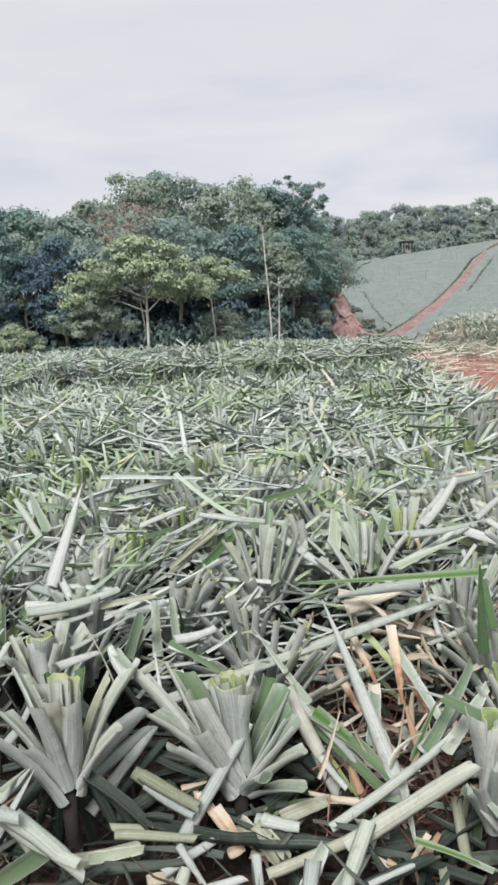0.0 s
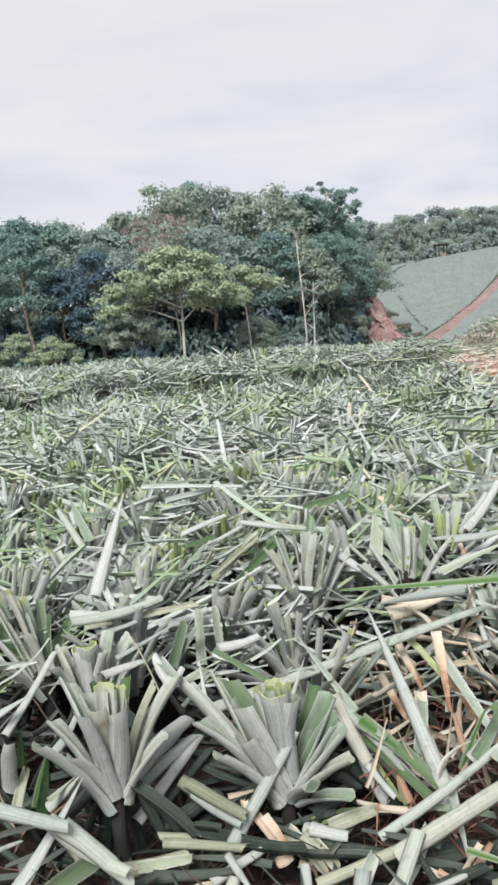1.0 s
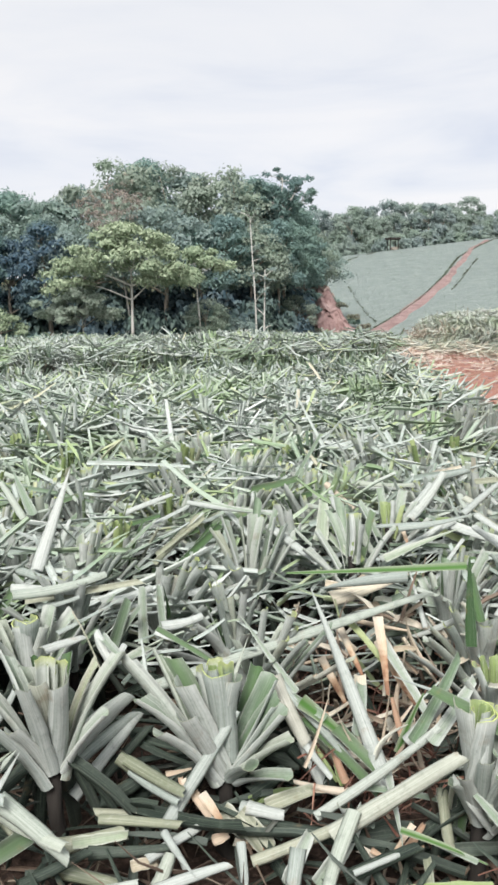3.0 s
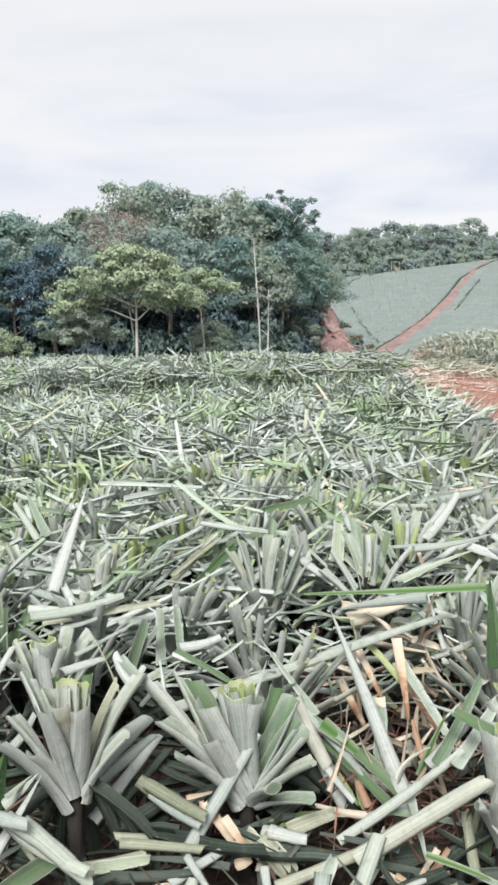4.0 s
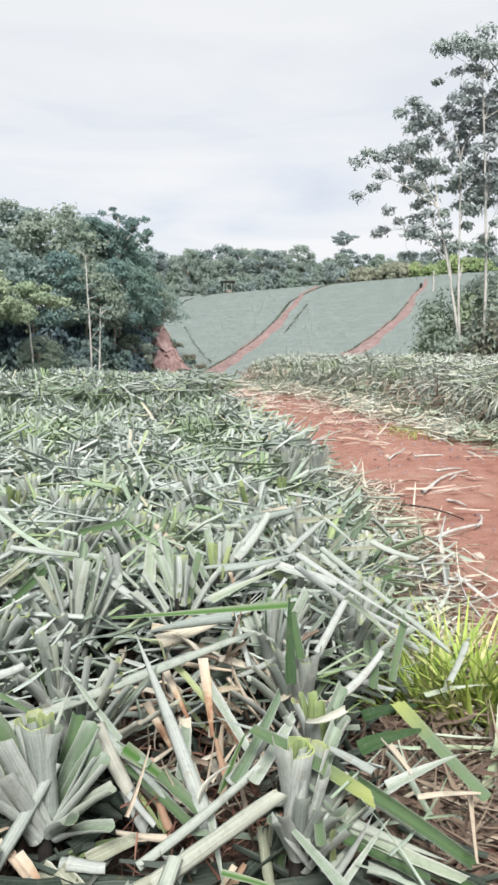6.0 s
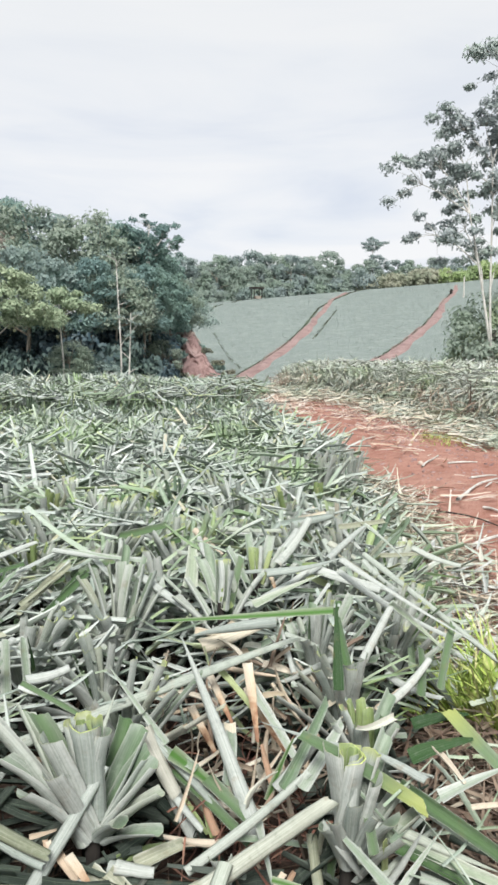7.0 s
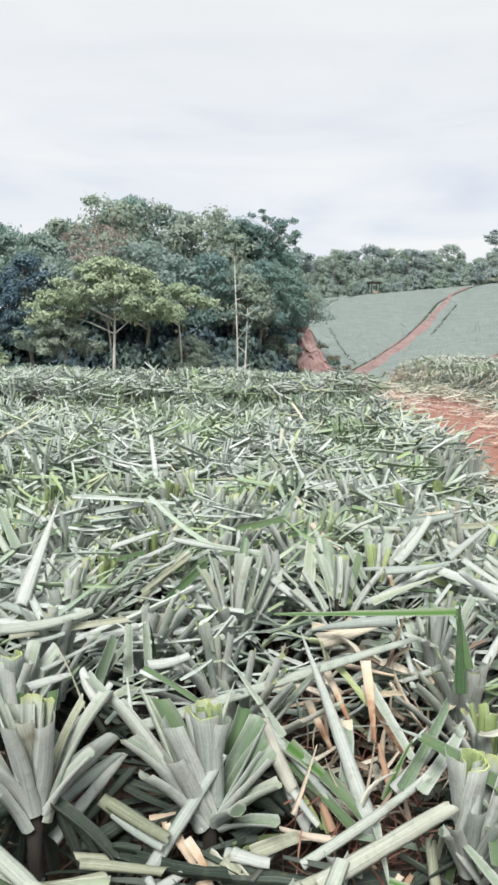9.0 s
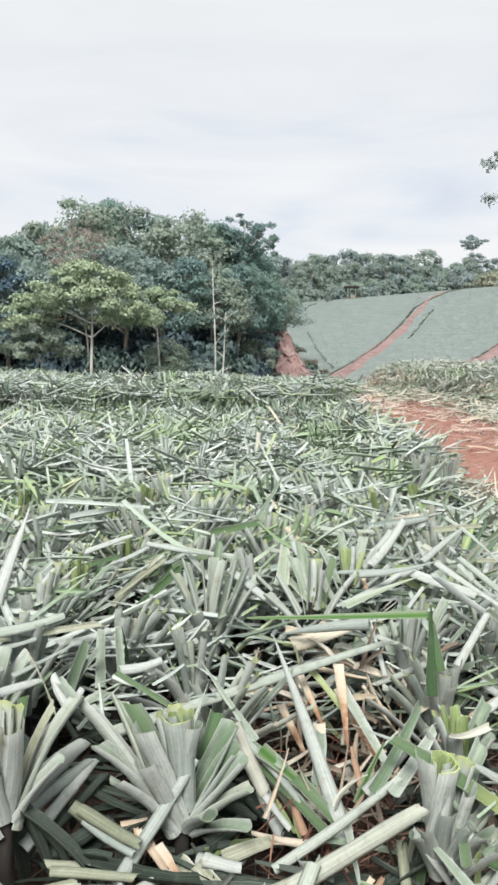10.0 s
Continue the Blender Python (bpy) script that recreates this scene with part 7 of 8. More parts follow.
    cut_leaf((0.43, 2.15, 0.26), (0.35, 2.09, 0.20), 0.022, "husk", False)
    cut_leaf((0.30, 2.10, 0.22), (0.34, 2.09, 0.20), 0.016, "dry", False)
    cut_leaf((0.28, 2.20, 0.18), (0.44, 2.19, 0.20), 0.072, "old", False)
    cut_leaf((0.32, 1.82, 0.30), (0.54, 1.78, 0.34), 0.035, "lime", False)
    cut_leaf((0.43, 1.94, 0.20), (0.44, 2.01, 0.26), 0.024, "olive", False)
    cut_leaf((0.11, 2.55, 0.28), (0.21, 2.43, 0.22), 0.040, "old", True)
    cut_leaf((0.04, 2.57, 0.26), (0.14, 2.53, 0.24), 0.056, "old", True)
    cut_leaf((-0.03, 2.37, 0.24), (0.08, 2.45, 0.26), 0.060, "old", True)
    cut_leaf((0.15, 2.42, 0.36), (0.22, 2.36, 0.28), 0.028, "strap", True)
    cut_leaf((0.25, 2.45, 0.28), (0.26, 2.39, 0.24), 0.025, "lime", False)
    cut_leaf((0.25, 2.48, 0.38), (0.38, 2.38, 0.26), 0.046, "green", False)
    cut_leaf((1.42, 4.89, 0.52), (1.34, 4.80, 0.70), 0.060, "strap", True)
    cut_leaf((1.51, 4.89, 0.50), (1.46, 4.96, 0.70), 0.060, "strap", True)
    cut_leaf((1.58, 5.11, 0.50), (1.57, 5.03, 0.70), 0.060, "strap", False)
    cut_leaf((1.54, 4.80, 0.52), (1.66, 4.93, 0.70), 0.060, "green", False)
    cut_leaf((1.59, 4.81, 0.50), (1.70, 4.86, 0.68), 0.048, "olive", False)
    cut_leaf((1.72, 4.86, 0.50), (1.82, 4.85, 0.66), 0.060, "dark", False)
    cut_leaf((1.73, 4.93, 0.52), (1.78, 4.82, 0.66), 0.035, "vivid", False)
    cut_leaf((1.51, 5.00, 0.60), (1.52, 4.98, 0.55), 0.035, "lime", False)
    cut_leaf((1.39, 4.99, 0.66), (1.32, 4.41, 0.56), 0.043, "strap", True)
    cut_leaf((1.18, 4.34, 0.66), (1.17, 4.17, 0.58), 0.048, "strap", True)
    cut_leaf((1.19, 4.28, 0.66), (1.30, 4.27, 0.58), 0.049, "strap", True)
    cut_leaf((0.92, 3.74, 0.70), (1.27, 3.55, 0.60), 0.042, "strap", True)
    cut_leaf((1.22, 3.90, 0.68), (1.25, 3.52, 0.60), 0.043, "strap", True)
    cut_leaf((1.83, 4.87, 0.62), (2.20, 5.01, 0.30), 0.043, "strap", True)
    cut_leaf((1.62, 4.68, 0.60), (1.31, 4.17, 0.62), 0.025, "olive", False)
    cut_leaf((1.46, 4.43, 0.55), (1.79, 4.58, 0.50), 0.032, "olive", False)
    cut_leaf((0.94, 4.62, 0.70), (1.29, 4.86, 0.70), 0.047, "strap", True)
    cut_leaf((0.63, 4.63, 0.70), (0.91, 4.41, 0.70), 0.044, "strap", True)
    cut_leaf((0.72, 4.90, 0.72), (0.88, 4.76, 0.72), 0.047, "strap", True)
    cut_leaf((0.77, 4.07, 0.62), (0.96, 4.31, 0.72), 0.059, "strap", True)
    cut_leaf((0.88, 4.13, 0.60), (0.98, 4.40, 0.70), 0.030, "green", False)
    cut_leaf((0.58, 3.70, 0.70), (0.93, 3.78, 0.70), 0.026, "strap", True)
    cut_leaf((0.86, 3.88, 0.64), (1.00, 3.74, 0.62), 0.033, "lime", False)
    cut_leaf((0.90, 3.88, 0.66), (0.99, 3.90, 0.66), 0.033, "lime", False)
    cut_leaf((0.72, 3.85, 0.66), (0.75, 3.77, 0.58), 0.027, "husk", False)
    cut_leaf((0.66, 3.58, 0.60), (0.87, 3.66, 0.70), 0.036, "strap", True)
    cut_leaf((0.50, 3.59, 0.72), (0.55, 3.60, 0.60), 0.050, "strap", True)
    cut_leaf((1.42, 5.55, 0.62), (1.50, 5.58, 0.62), 0.047, "lime", False)
    cut_leaf((1.48, 5.54, 0.66), (1.77, 5.51, 0.62), 0.039, "strap", True)
    cut_leaf((0.75, 4.40, 0.58), (0.73, 4.25, 0.68), 0.048, "olive", False)
    cut_leaf((0.71, 4.41, 0.58), (0.69, 4.26, 0.68), 0.042, "olive", False)
    cut_leaf((0.79, 4.39, 0.58), (0.79, 4.21, 0.68), 0.042, "lime", False)
    cut_leaf((0.81, 5.85, 0.70), (0.99, 5.95, 0.74), 0.049, "strap", True)
    cut_leaf((1.04, 6.08, 0.74), (1.07, 5.70, 0.66), 0.049, "strap", True)
    cut_leaf((1.16, 5.49, 0.60), (1.40, 5.56, 0.60), 0.031, "lime", False)
    cut_leaf((1.25, 6.15, 0.66), (1.66, 6.23, 0.66), 0.043, "strap", True)
    cut_leaf((2.42, 5.86, 0.30), (2.51, 5.78, 0.10), 0.038, "strap", True)
    cut_leaf((2.61, 5.93, 0.30), (2.65, 5.93, 0.10), 0.039, "strap", True)
    cut_leaf((2.08, 5.10, 0.28), (2.18, 5.11, 0.10), 0.033, "strap", True)
    cut_leaf((2.48, 6.29, 0.22), (2.80, 6.25, 0.22), 0.041, "vivid", False)
    cut_leaf((1.68, 4.65, 0.40), (2.12, 4.76, 0.30), 0.027, "old", False)


top_leaves()
far_leaves()


def fresh_hearts():
    """Stumps cut so short that their yellow-green hearts show."""
    for x, y in ((-1.25, 5.99), (-1.45, 5.89), (-1.02, 7.01), (-0.43, 4.50), (-0.59, 4.56), (0.12, 6.20), (-0.62, 3.88), (0.31, 5.88)):
        top = float(land(x, y) + canopy(x, y)) + 0.06
        p = pineapple_plant(x, y, top - 0.34, "short-cut pineapple stump with yellow-green heart")
        for j in range(15):
            a, rad = j * 2.4 + pick.uniform(-0.3, 0.3), 0.025 + 0.013 * j
            kind = "lime" if j < 6 else pick.choice(["olive", "roll", "green", "roll"])
            stump_leaf(p, (x + math.cos(a) * rad, y + math.sin(a) * rad, top - 0.006 * j + pick.uniform(-0.04, 0.03)), pick.uniform(0.026, 0.042), kind)


fresh_hearts()


def leaf_comb():
    """A trimmed row of plants whose upright leaf bases stand like a comb."""
    for j in range(6):
        x, y = 1.50 + 0.16 * j, 7.70 - 0.02 * j
        p = pineapple_plant(x, y, 0.30, "row plant trimmed flat with upright pale leaf bases")
        for k in range(6):
            stump_leaf(p, (x - 0.10 + 0.040 * k + pick.uniform(-0.012, 0.012), y - 0.13 + pick.uniform(-0.04, 0.04), 0.72 + pick.uniform(-0.03, 0.03)), pick.uniform(0.020, 0.036), pick.choice(["flat", "roll", "pale"]))


leaf_comb()
PLANTED = [(o.matrix_basis.translation.x, o.matrix_basis.translation.y) for o in bpy.data.objects if o.name.startswith("pineapple_plant")]


def more_plants():
    """The other near plants of the stand, roughly in rows."""
    for row in range(14):
        for k in range(18):
            x = -3.2 + 0.43 * k + 0.21 * (row % 2) + pick.uniform(-0.12, 0.12)
            y = 1.75 + 0.36 * row + 0.10 * x + pick.uniform(-0.10, 0.10)
            if x > float(lane_left(y)) - 0.25 or x < -0.42 * y - 0.4 or x > 0.6 * y + 0.3:
                continue
            if min(math.hypot(x - a, y - b) for a, b in PLANTED) < 0.33 or math.hypot(x - 0.42, y - 2.85) < 0.42:
                continue
            if y < 2.85 and abs(x) < 1.0:
                continue
            top = float(land(x, y) + canopy(x, y)) + pick.uniform(0.05, 0.15)
            fresh = pick.random() < (0.30 if y > 3.7 else 0.08)
            p = pineapple_plant(x, y, top - 0.36, "cut pineapple stump with fresh lime leaf ends" if fresh else "cut pineapple stump with grey-green leaf bases")
            n = pick.randint(15, 20)
            lx, ly = pick.uniform(-0.16, 0.16), pick.uniform(-0.14, 0.06)
            for j in range(n):
                a = j * 2.4 + pick.uniform(-0.3, 0.3)
                f = j / n
                rad = 0.03 + 0.22 * f + pick.uniform(-0.02, 0.03)
                z = top - 0.02 - 0.20 * f * f + pick.uniform(-0.07, 0.05)
                kind = ("lime" if fresh else "tube") if f < 0.22 else pick.choice(["olive", "olive", "roll", "green", "roll"] if fresh else ["roll", "roll", "roll", "pale", "green", "green"])
                stump_leaf(p, (x + lx + math.cos(a) * rad, y + ly + math.sin(a) * rad, z), pick.uniform(0.028, 0.048), kind)


more_plants()


def strewn_leaves():
    """Loose cut leaves lying over the near stumps, one by one."""
    for k in range(45):
        y = math.sqrt(pick.uniform(1.55 ** 2, 4.5 ** 2))
        x = pick.uniform(-0.36 * y - 0.3, min(0.52 * y + 0.3, float(lane_left(y)) - 0.1))
        if math.hypot(x - 0.42, y - 2.85) < 0.45 or (y < 3.1 and -0.9 < x < 0.95) or (y < 2.7 and x > 0.9):
            continue
        a = pick.choice([pick.gauss(0.35, 0.55), pick.uniform(0, 6.28)]) + math.pi * (pick.random() < 0.5)
        tilt = radians(pick.gauss(8, 24))
        L = pick.uniform(0.16, 0.44)
        z = float(land(x, y) + canopy(x, y)) + pick.uniform(-0.08, 0.06)
        d = Vector((math.cos(a) * math.cos(tilt), math.sin(a) * math.cos(tilt), math.sin(tilt))) * L / 2
        c = Vector((x, y, z))
        cut_leaf(c - d, c + d, pick.uniform(0.026, 0.048), pick.choice(["pale", "pale", "pale", "point", "point", "point", "point", "roll", "roll", "green", "green", "lime" if k % 3 == 0 else "pale"]))


strewn_leaves()


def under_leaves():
    """Narrow leaf pieces, and low ones darkened for shade, filling the spaces between the nearest stumps."""
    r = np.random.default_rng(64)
    for n, mat, top, deep, w0, w1, words in ((520, m_lower_shade, 0.24, 0.42, 0.018, 0.040, "grey-green leaf pieces darkened for shade low between the near stumps"), (420, m_litter, 0.03, 0.16, 0.010, 0.026, "narrow slivers of cut pineapple leaf among the stumps")):
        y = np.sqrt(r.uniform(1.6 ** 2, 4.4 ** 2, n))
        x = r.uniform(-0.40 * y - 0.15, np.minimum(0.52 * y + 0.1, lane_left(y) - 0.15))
        keep = (((x - 0.40) / 0.30) ** 2 + ((y - 2.72) / 0.42) ** 2 > 1) & ((mat == m_lower_shade) | (y > 2.75) | (x > 0.75))
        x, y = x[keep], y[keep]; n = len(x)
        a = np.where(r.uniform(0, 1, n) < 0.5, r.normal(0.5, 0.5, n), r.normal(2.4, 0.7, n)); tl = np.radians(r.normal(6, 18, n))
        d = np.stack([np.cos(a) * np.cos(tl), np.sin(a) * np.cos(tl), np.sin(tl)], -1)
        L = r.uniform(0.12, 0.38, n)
        z = land(x, y) + canopy(x, y) - r.uniform(top, deep, n) - (0.10 if mat == m_lower_shade else 0.0) * (y < 2.7)
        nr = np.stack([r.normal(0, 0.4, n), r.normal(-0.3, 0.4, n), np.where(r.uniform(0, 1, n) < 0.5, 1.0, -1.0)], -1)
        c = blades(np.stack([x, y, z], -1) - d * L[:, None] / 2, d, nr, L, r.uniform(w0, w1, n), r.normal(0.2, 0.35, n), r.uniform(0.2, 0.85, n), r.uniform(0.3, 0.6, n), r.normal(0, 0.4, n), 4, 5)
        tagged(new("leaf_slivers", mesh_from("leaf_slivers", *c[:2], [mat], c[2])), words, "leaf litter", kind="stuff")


under_leaves()


def dead_tangle():
    """Withered and cream leaves matted in the gap between the near stumps."""
    r = np.random.default_rng(55)
    for n, mat, w0, w1, l0, l1, words in ((80, m_cream, 0.014, 0.036, 0.12, 0.32, "cream withered leaves matted between the stumps"), (45, m_withered, 0.010, 0.028, 0.12, 0.32, "tan withered leaves matted between the stumps"), (200, m_russet, 0.004, 0.014, 0.08, 0.22, "russet dead leaf fibres under the cut plants")):
        x, y = 0.46 + 0.25 * r.standard_normal(n), (2.72 if mat == m_russet else 2.95) + 0.27 * r.standard_normal(n)
        near = np.abs(x - 0.48) < 0.34
        x, y = x[near], y[near]; n = len(x)
        a, tl = r.uniform(0, 6.28, n), np.radians(r.normal(15, 32, n))
        d = np.stack([np.cos(a) * np.cos(tl), np.sin(a) * np.cos(tl), np.sin(tl)], -1)
        rim = np.clip(((x - 0.44) / 0.35) ** 2 + ((y - 2.72) / 0.4) ** 2, 0, 1.3)
        z = land(x, y) + (0.04 if mat == m_russet else 0.10) + (0.20 if mat == m_russet else 0.34) * rim * r.uniform(0.5, 1.1, n) + r.uniform(0, 0.08, n)
        L = r.uniform(l0, l1, n)
        c = blades(np.stack([x, y, z], -1) - d * L[:, None] / 2, d, np.stack([r.normal(0, 0.5, n), r.normal(-0.4, 0.4, n), np.ones(n)], -1), L, r.uniform(w0, w1, n), r.normal(0.3, 0.9, n), r.uniform(0.4, 0.95, n), 0.5, r.normal(0, 0.9, n), 6, 5)
        tagged(new("withered_leaves", mesh_from("withered_leaves", *c[:2], [mat], c[2])), words, "leaf litter", kind="stuff")
    for k in range(14):
        x, y = pick.uniform(0.20, 0.78), pick.uniform(2.02, 2.65)
        a = pick.choice([pick.gauss(0.7, 0.5), pick.gauss(2.3, 0.5)]) + math.pi * (pick.random() < 0.5)
        L = pick.uniform(0.2, 0.5)
        dv = Vector((math.cos(a), math.sin(a), pick.gauss(0.1, 0.25))).normalized() * L / 2
        c = Vector((x, y, pick.uniform(0.20, 0.34)))
        if y > 2.3 and x < 0.66:
            continue
        cut_leaf(c - dv, c + dv, pick.uniform(0.022, 0.036), pick.choice(["pale", "point", "point", "green", "old", "old"]))


dead_tangle()

# ---------------------------------------------------------------- lane details
def lane_trash():
    r = np.random.default_rng(41)
    y = np.sqrt(r.uniform(2.0 ** 2, 27 ** 2, 15000))
    lo, hi = lane_left(y), lane_right(y)
    u = r.beta(0.75, 0.75, len(y))
    x = lo + (hi - lo) * np.clip(u, 0, 1) + r.normal(0, 0.12, len(y))
    middle = np.abs(u - 0.5) < 0.33
    keep = (~middle) | (r.uniform(0, 1, len(y)) < 0.30)
    x, y = x[keep], y[keep]
    n = len(x)
    keep = value_noise(x * 1.1, y * 0.8, 61) + 0.5 * value_noise(x * 3, y * 2, 62) > r.normal(-0.12, 0.3, n)
    x, y = x[keep], y[keep]
    n = len(x)
    a = r.normal(0.3, 1.1, n)
    d = np.stack([np.cos(a), np.sin(a), r.normal(0, 0.06, n)], -1)
    L, w = r.uniform(0.10, 0.65, n), r.uniform(0.010, 0.036, n)
    base = np.stack([x, y, land(x, y) + 0.02 + np.abs(r.normal(0, 0.02, n))], -1) - d * L[:, None] / 2
    c = blades(base, d, np.stack([r.normal(0, 0.3, n), r.normal(0, 0.3, n), np.ones(n)], -1), L, w, r.normal(0.05, 0.35, n), r.uniform(0.3, 0.95, n), 0.3, r.normal(0, 0.5, n), 3, 2)
    tagged(new("straw", mesh_from("straw", *c[:2], [m_straw], c[2])), "dry bleached leaf straw strewn along the lane", "straw", kind="stuff")
    # pale fresh cuttings along both edges
    y = np.concatenate([np.sqrt(r.uniform(2.6 ** 2, 12 ** 2, 900)), np.sqrt(r.uniform(10 ** 2, 27 ** 2, 4200))])
    left = np.arange(len(y)) < 900
    x = np.where(left, lane_left(y) + np.abs(r.normal(0.05, 0.28, len(y))), lane_right(y) + r.normal(-0.15, 0.42, len(y)))
    n = len(x)
    a = r.normal(0.2, 0.8, n)
    d = np.stack([np.cos(a), np.sin(a), r.normal(0.03, 0.12, n)], -1)
    L = r.uniform(0.15, 0.6, n)
    heap = np.where(left, 0.0, 0.30 * smooth(x - lane_right(y), -0.45, 0.45))
    base = np.stack([x, y, land(x, y) + 0.03 + heap + np.abs(r.normal(0, 0.06, n))], -1) - d * L[:, None] / 2
    c = blades(base, d, np.stack([r.normal(0, 0.3, n), r.normal(0, 0.3, n), np.ones(n)], -1), L, r.uniform(0.018, 0.045, n), r.normal(0.1, 0.4, n), r.uniform(0.2, 0.95, n), 0.3, r.normal(0, 0.4, n), 3, 3)
    tagged(new("cut_leaf_litter", mesh_from("cut_leaf_litter", *c[:2], [m_face], c[2])), "pale cut leaves spilled along the lane edges", "leaf litter", kind="stuff")


lane_trash()


def straw_apron():
    """Cream straw fallen at the foot of the bank across the lane."""
    r = np.random.default_rng(49)
    n = 3600
    y = np.sqrt(r.uniform(9.5 ** 2, 28 ** 2, n))
    x = lane_right(y) - np.abs(r.normal(0.0, 0.55, n)) + 0.2
    keep = value_noise(x * 1.3, y * 0.9, 67) > r.normal(-0.3, 0.25, n)
    x, y = x[keep], y[keep]; n = len(x)
    a = r.normal(0.2, 0.9, n)
    d = np.stack([np.cos(a), np.sin(a), r.normal(0, 0.12, n)], -1)
    L = r.uniform(0.15, 0.6, n)
    base = np.stack([x, y, land(x, y) + 0.04 + np.abs(r.normal(0, 0.07, n))], -1) - d * L[:, None] / 2
    c = blades(base, d, np.stack([r.normal(0, 0.3, n), r.normal(-0.2, 0.3, n), np.ones(n)], -1), L, r.uniform(0.02, 0.05, n), r.normal(0.1, 0.4, n), r.uniform(0.3, 0.9, n), 0.3, r.normal(0, 0.5, n), 3, 3)
    tagged(new("straw", mesh_from("straw", *c[:2], [m_cream], c[2])), "cream-coloured straw at the foot of the bank", "straw", kind="stuff")


straw_apron()


def lane_clods():
    """Crumbs and small clods of red earth on the lane."""
    r = np.random.default_rng(43)
    n = 5500
    y = np.sqrt(r.uniform(3.0 ** 2, 22 ** 2, n))
    x = lane_left(y) + (lane_right(y) - lane_left(y)) * r.uniform(0.02, 0.98, n)
    keep = value_noise(x * 1.7, y * 1.1, 66) > r.normal(-0.05, 0.3, n)
    x, y = x[keep], y[keep]; n = len(x)
    size = 0.007 + 0.022 * r.uniform(0, 1, n) ** 3
    shape = np.array([[-1, -1, 0], [1, -0.8, 0], [1, 1, 0], [-0.9, 1, 0], [-0.5, -0.6, 1], [0.6, -0.4, 0.8], [0.5, 0.6, 1], [-0.6, 0.5, 0.9]])
    a = r.uniform(0, 6.28, n)
    p = shape[None] * (1 + 0.3 * r.standard_normal((n, 8, 3)))
    X = p[..., 0] * np.cos(a)[:, None] - p[..., 1] * np.sin(a)[:, None]
    Y = p[..., 0] * np.sin(a)[:, None] + p[..., 1] * np.cos(a)[:, None]
    V = np.stack([x[:, None] + X * size[:, None], y[:, None] + Y * size[:, None], (land(x, y) - 0.004)[:, None] + p[..., 2] * size[:, None]], -1)
    f = np.array([[4, 5, 6, 7], [0, 1, 5, 4], [1, 2, 6, 5], [2, 3, 7, 6], [3, 0, 4, 7]])
    Q = (f[None] + 8 * np.arange(n)[:, None, None]).reshape(-1, 4)
    tagged(new("earth_clods", mesh_from("earth_clods", V.reshape(-1, 3), Q, [m_bank], None, None, False)), "crumbled red earth clods on the lane", "earth", kind="stuff")


lane_clods()


def pale_cuttings(cx, cy, sx, sy, n, seed, mat, label):
    """A heap of cut leaves spilled onto the lane."""
    r = np.random.default_rng(seed)
    x, y = r.normal(cx, sx, n), r.normal(cy, sy, n)
    a = r.normal(0.9, 0.8, n)
    d = np.stack([np.cos(a), np.sin(a), r.normal(0.05, 0.2, n)], -1)
    L = r.uniform(0.18, 0.55, n)
    base = np.stack([x, y, land(x, y) + 0.04 + np.abs(r.normal(0, 0.09, n))], -1) - d * L[:, None] / 2
    c = blades(base, d, np.stack([r.normal(0, 0.4, n), r.normal(0, 0.4, n), np.ones(n)], -1), L, r.uniform(0.018, 0.04, n), r.normal(0.1, 0.4, n), r.uniform(0.3, 0.9, n), 0.35, r.normal(0, 0.4, n), 4, 3)
    tagged(new("pale_cuttings", mesh_from("pale_cuttings", *c[:2], [mat], c[2])), label, "leaf litter", kind="stuff")


pale_cuttings(2.25, 5.35, 0.24, 0.42, 60, 48, m_bleached, "heap of bleached pale cut leaves spilling onto the lane")
pale_cuttings(6.35, 12.4, 0.30, 0.35, 90, 58, m_face, "heap of fresh grey-green cuttings on the lane")


def lane_weeds():
    """Sparse yellow-green weeds sprouting on the lane."""
    r = np.random.default_rng(59)
    n = 420
    x, y = r.normal(5.65, 0.30, n), r.normal(13.2, 0.45, n)
    a, t = r.uniform(0, 6.28, n), np.radians(r.uniform(15, 70, n))
    d = np.stack([np.cos(a) * np.sin(t), np.sin(a) * np.sin(t), np.cos(t)], -1)
    nr = np.stack([-np.cos(a) * np.cos(t), -np.sin(a) * np.cos(t), np.sin(t)], -1)
    c = blades(np.stack([x, y, land(x, y)], -1), d, nr, r.uniform(0.04, 0.14, n), r.uniform(0.008, 0.018, n), r.uniform(0.2, 1.2, n), 0.9, 0.2, 0.0, 2, 2)
    tagged(new("weeds", mesh_from("weeds", *c[:2], [m_grass], c[2])), "sparse yellow-green weeds sprouting on the lane", "weeds", kind="stuff")


lane_weeds()


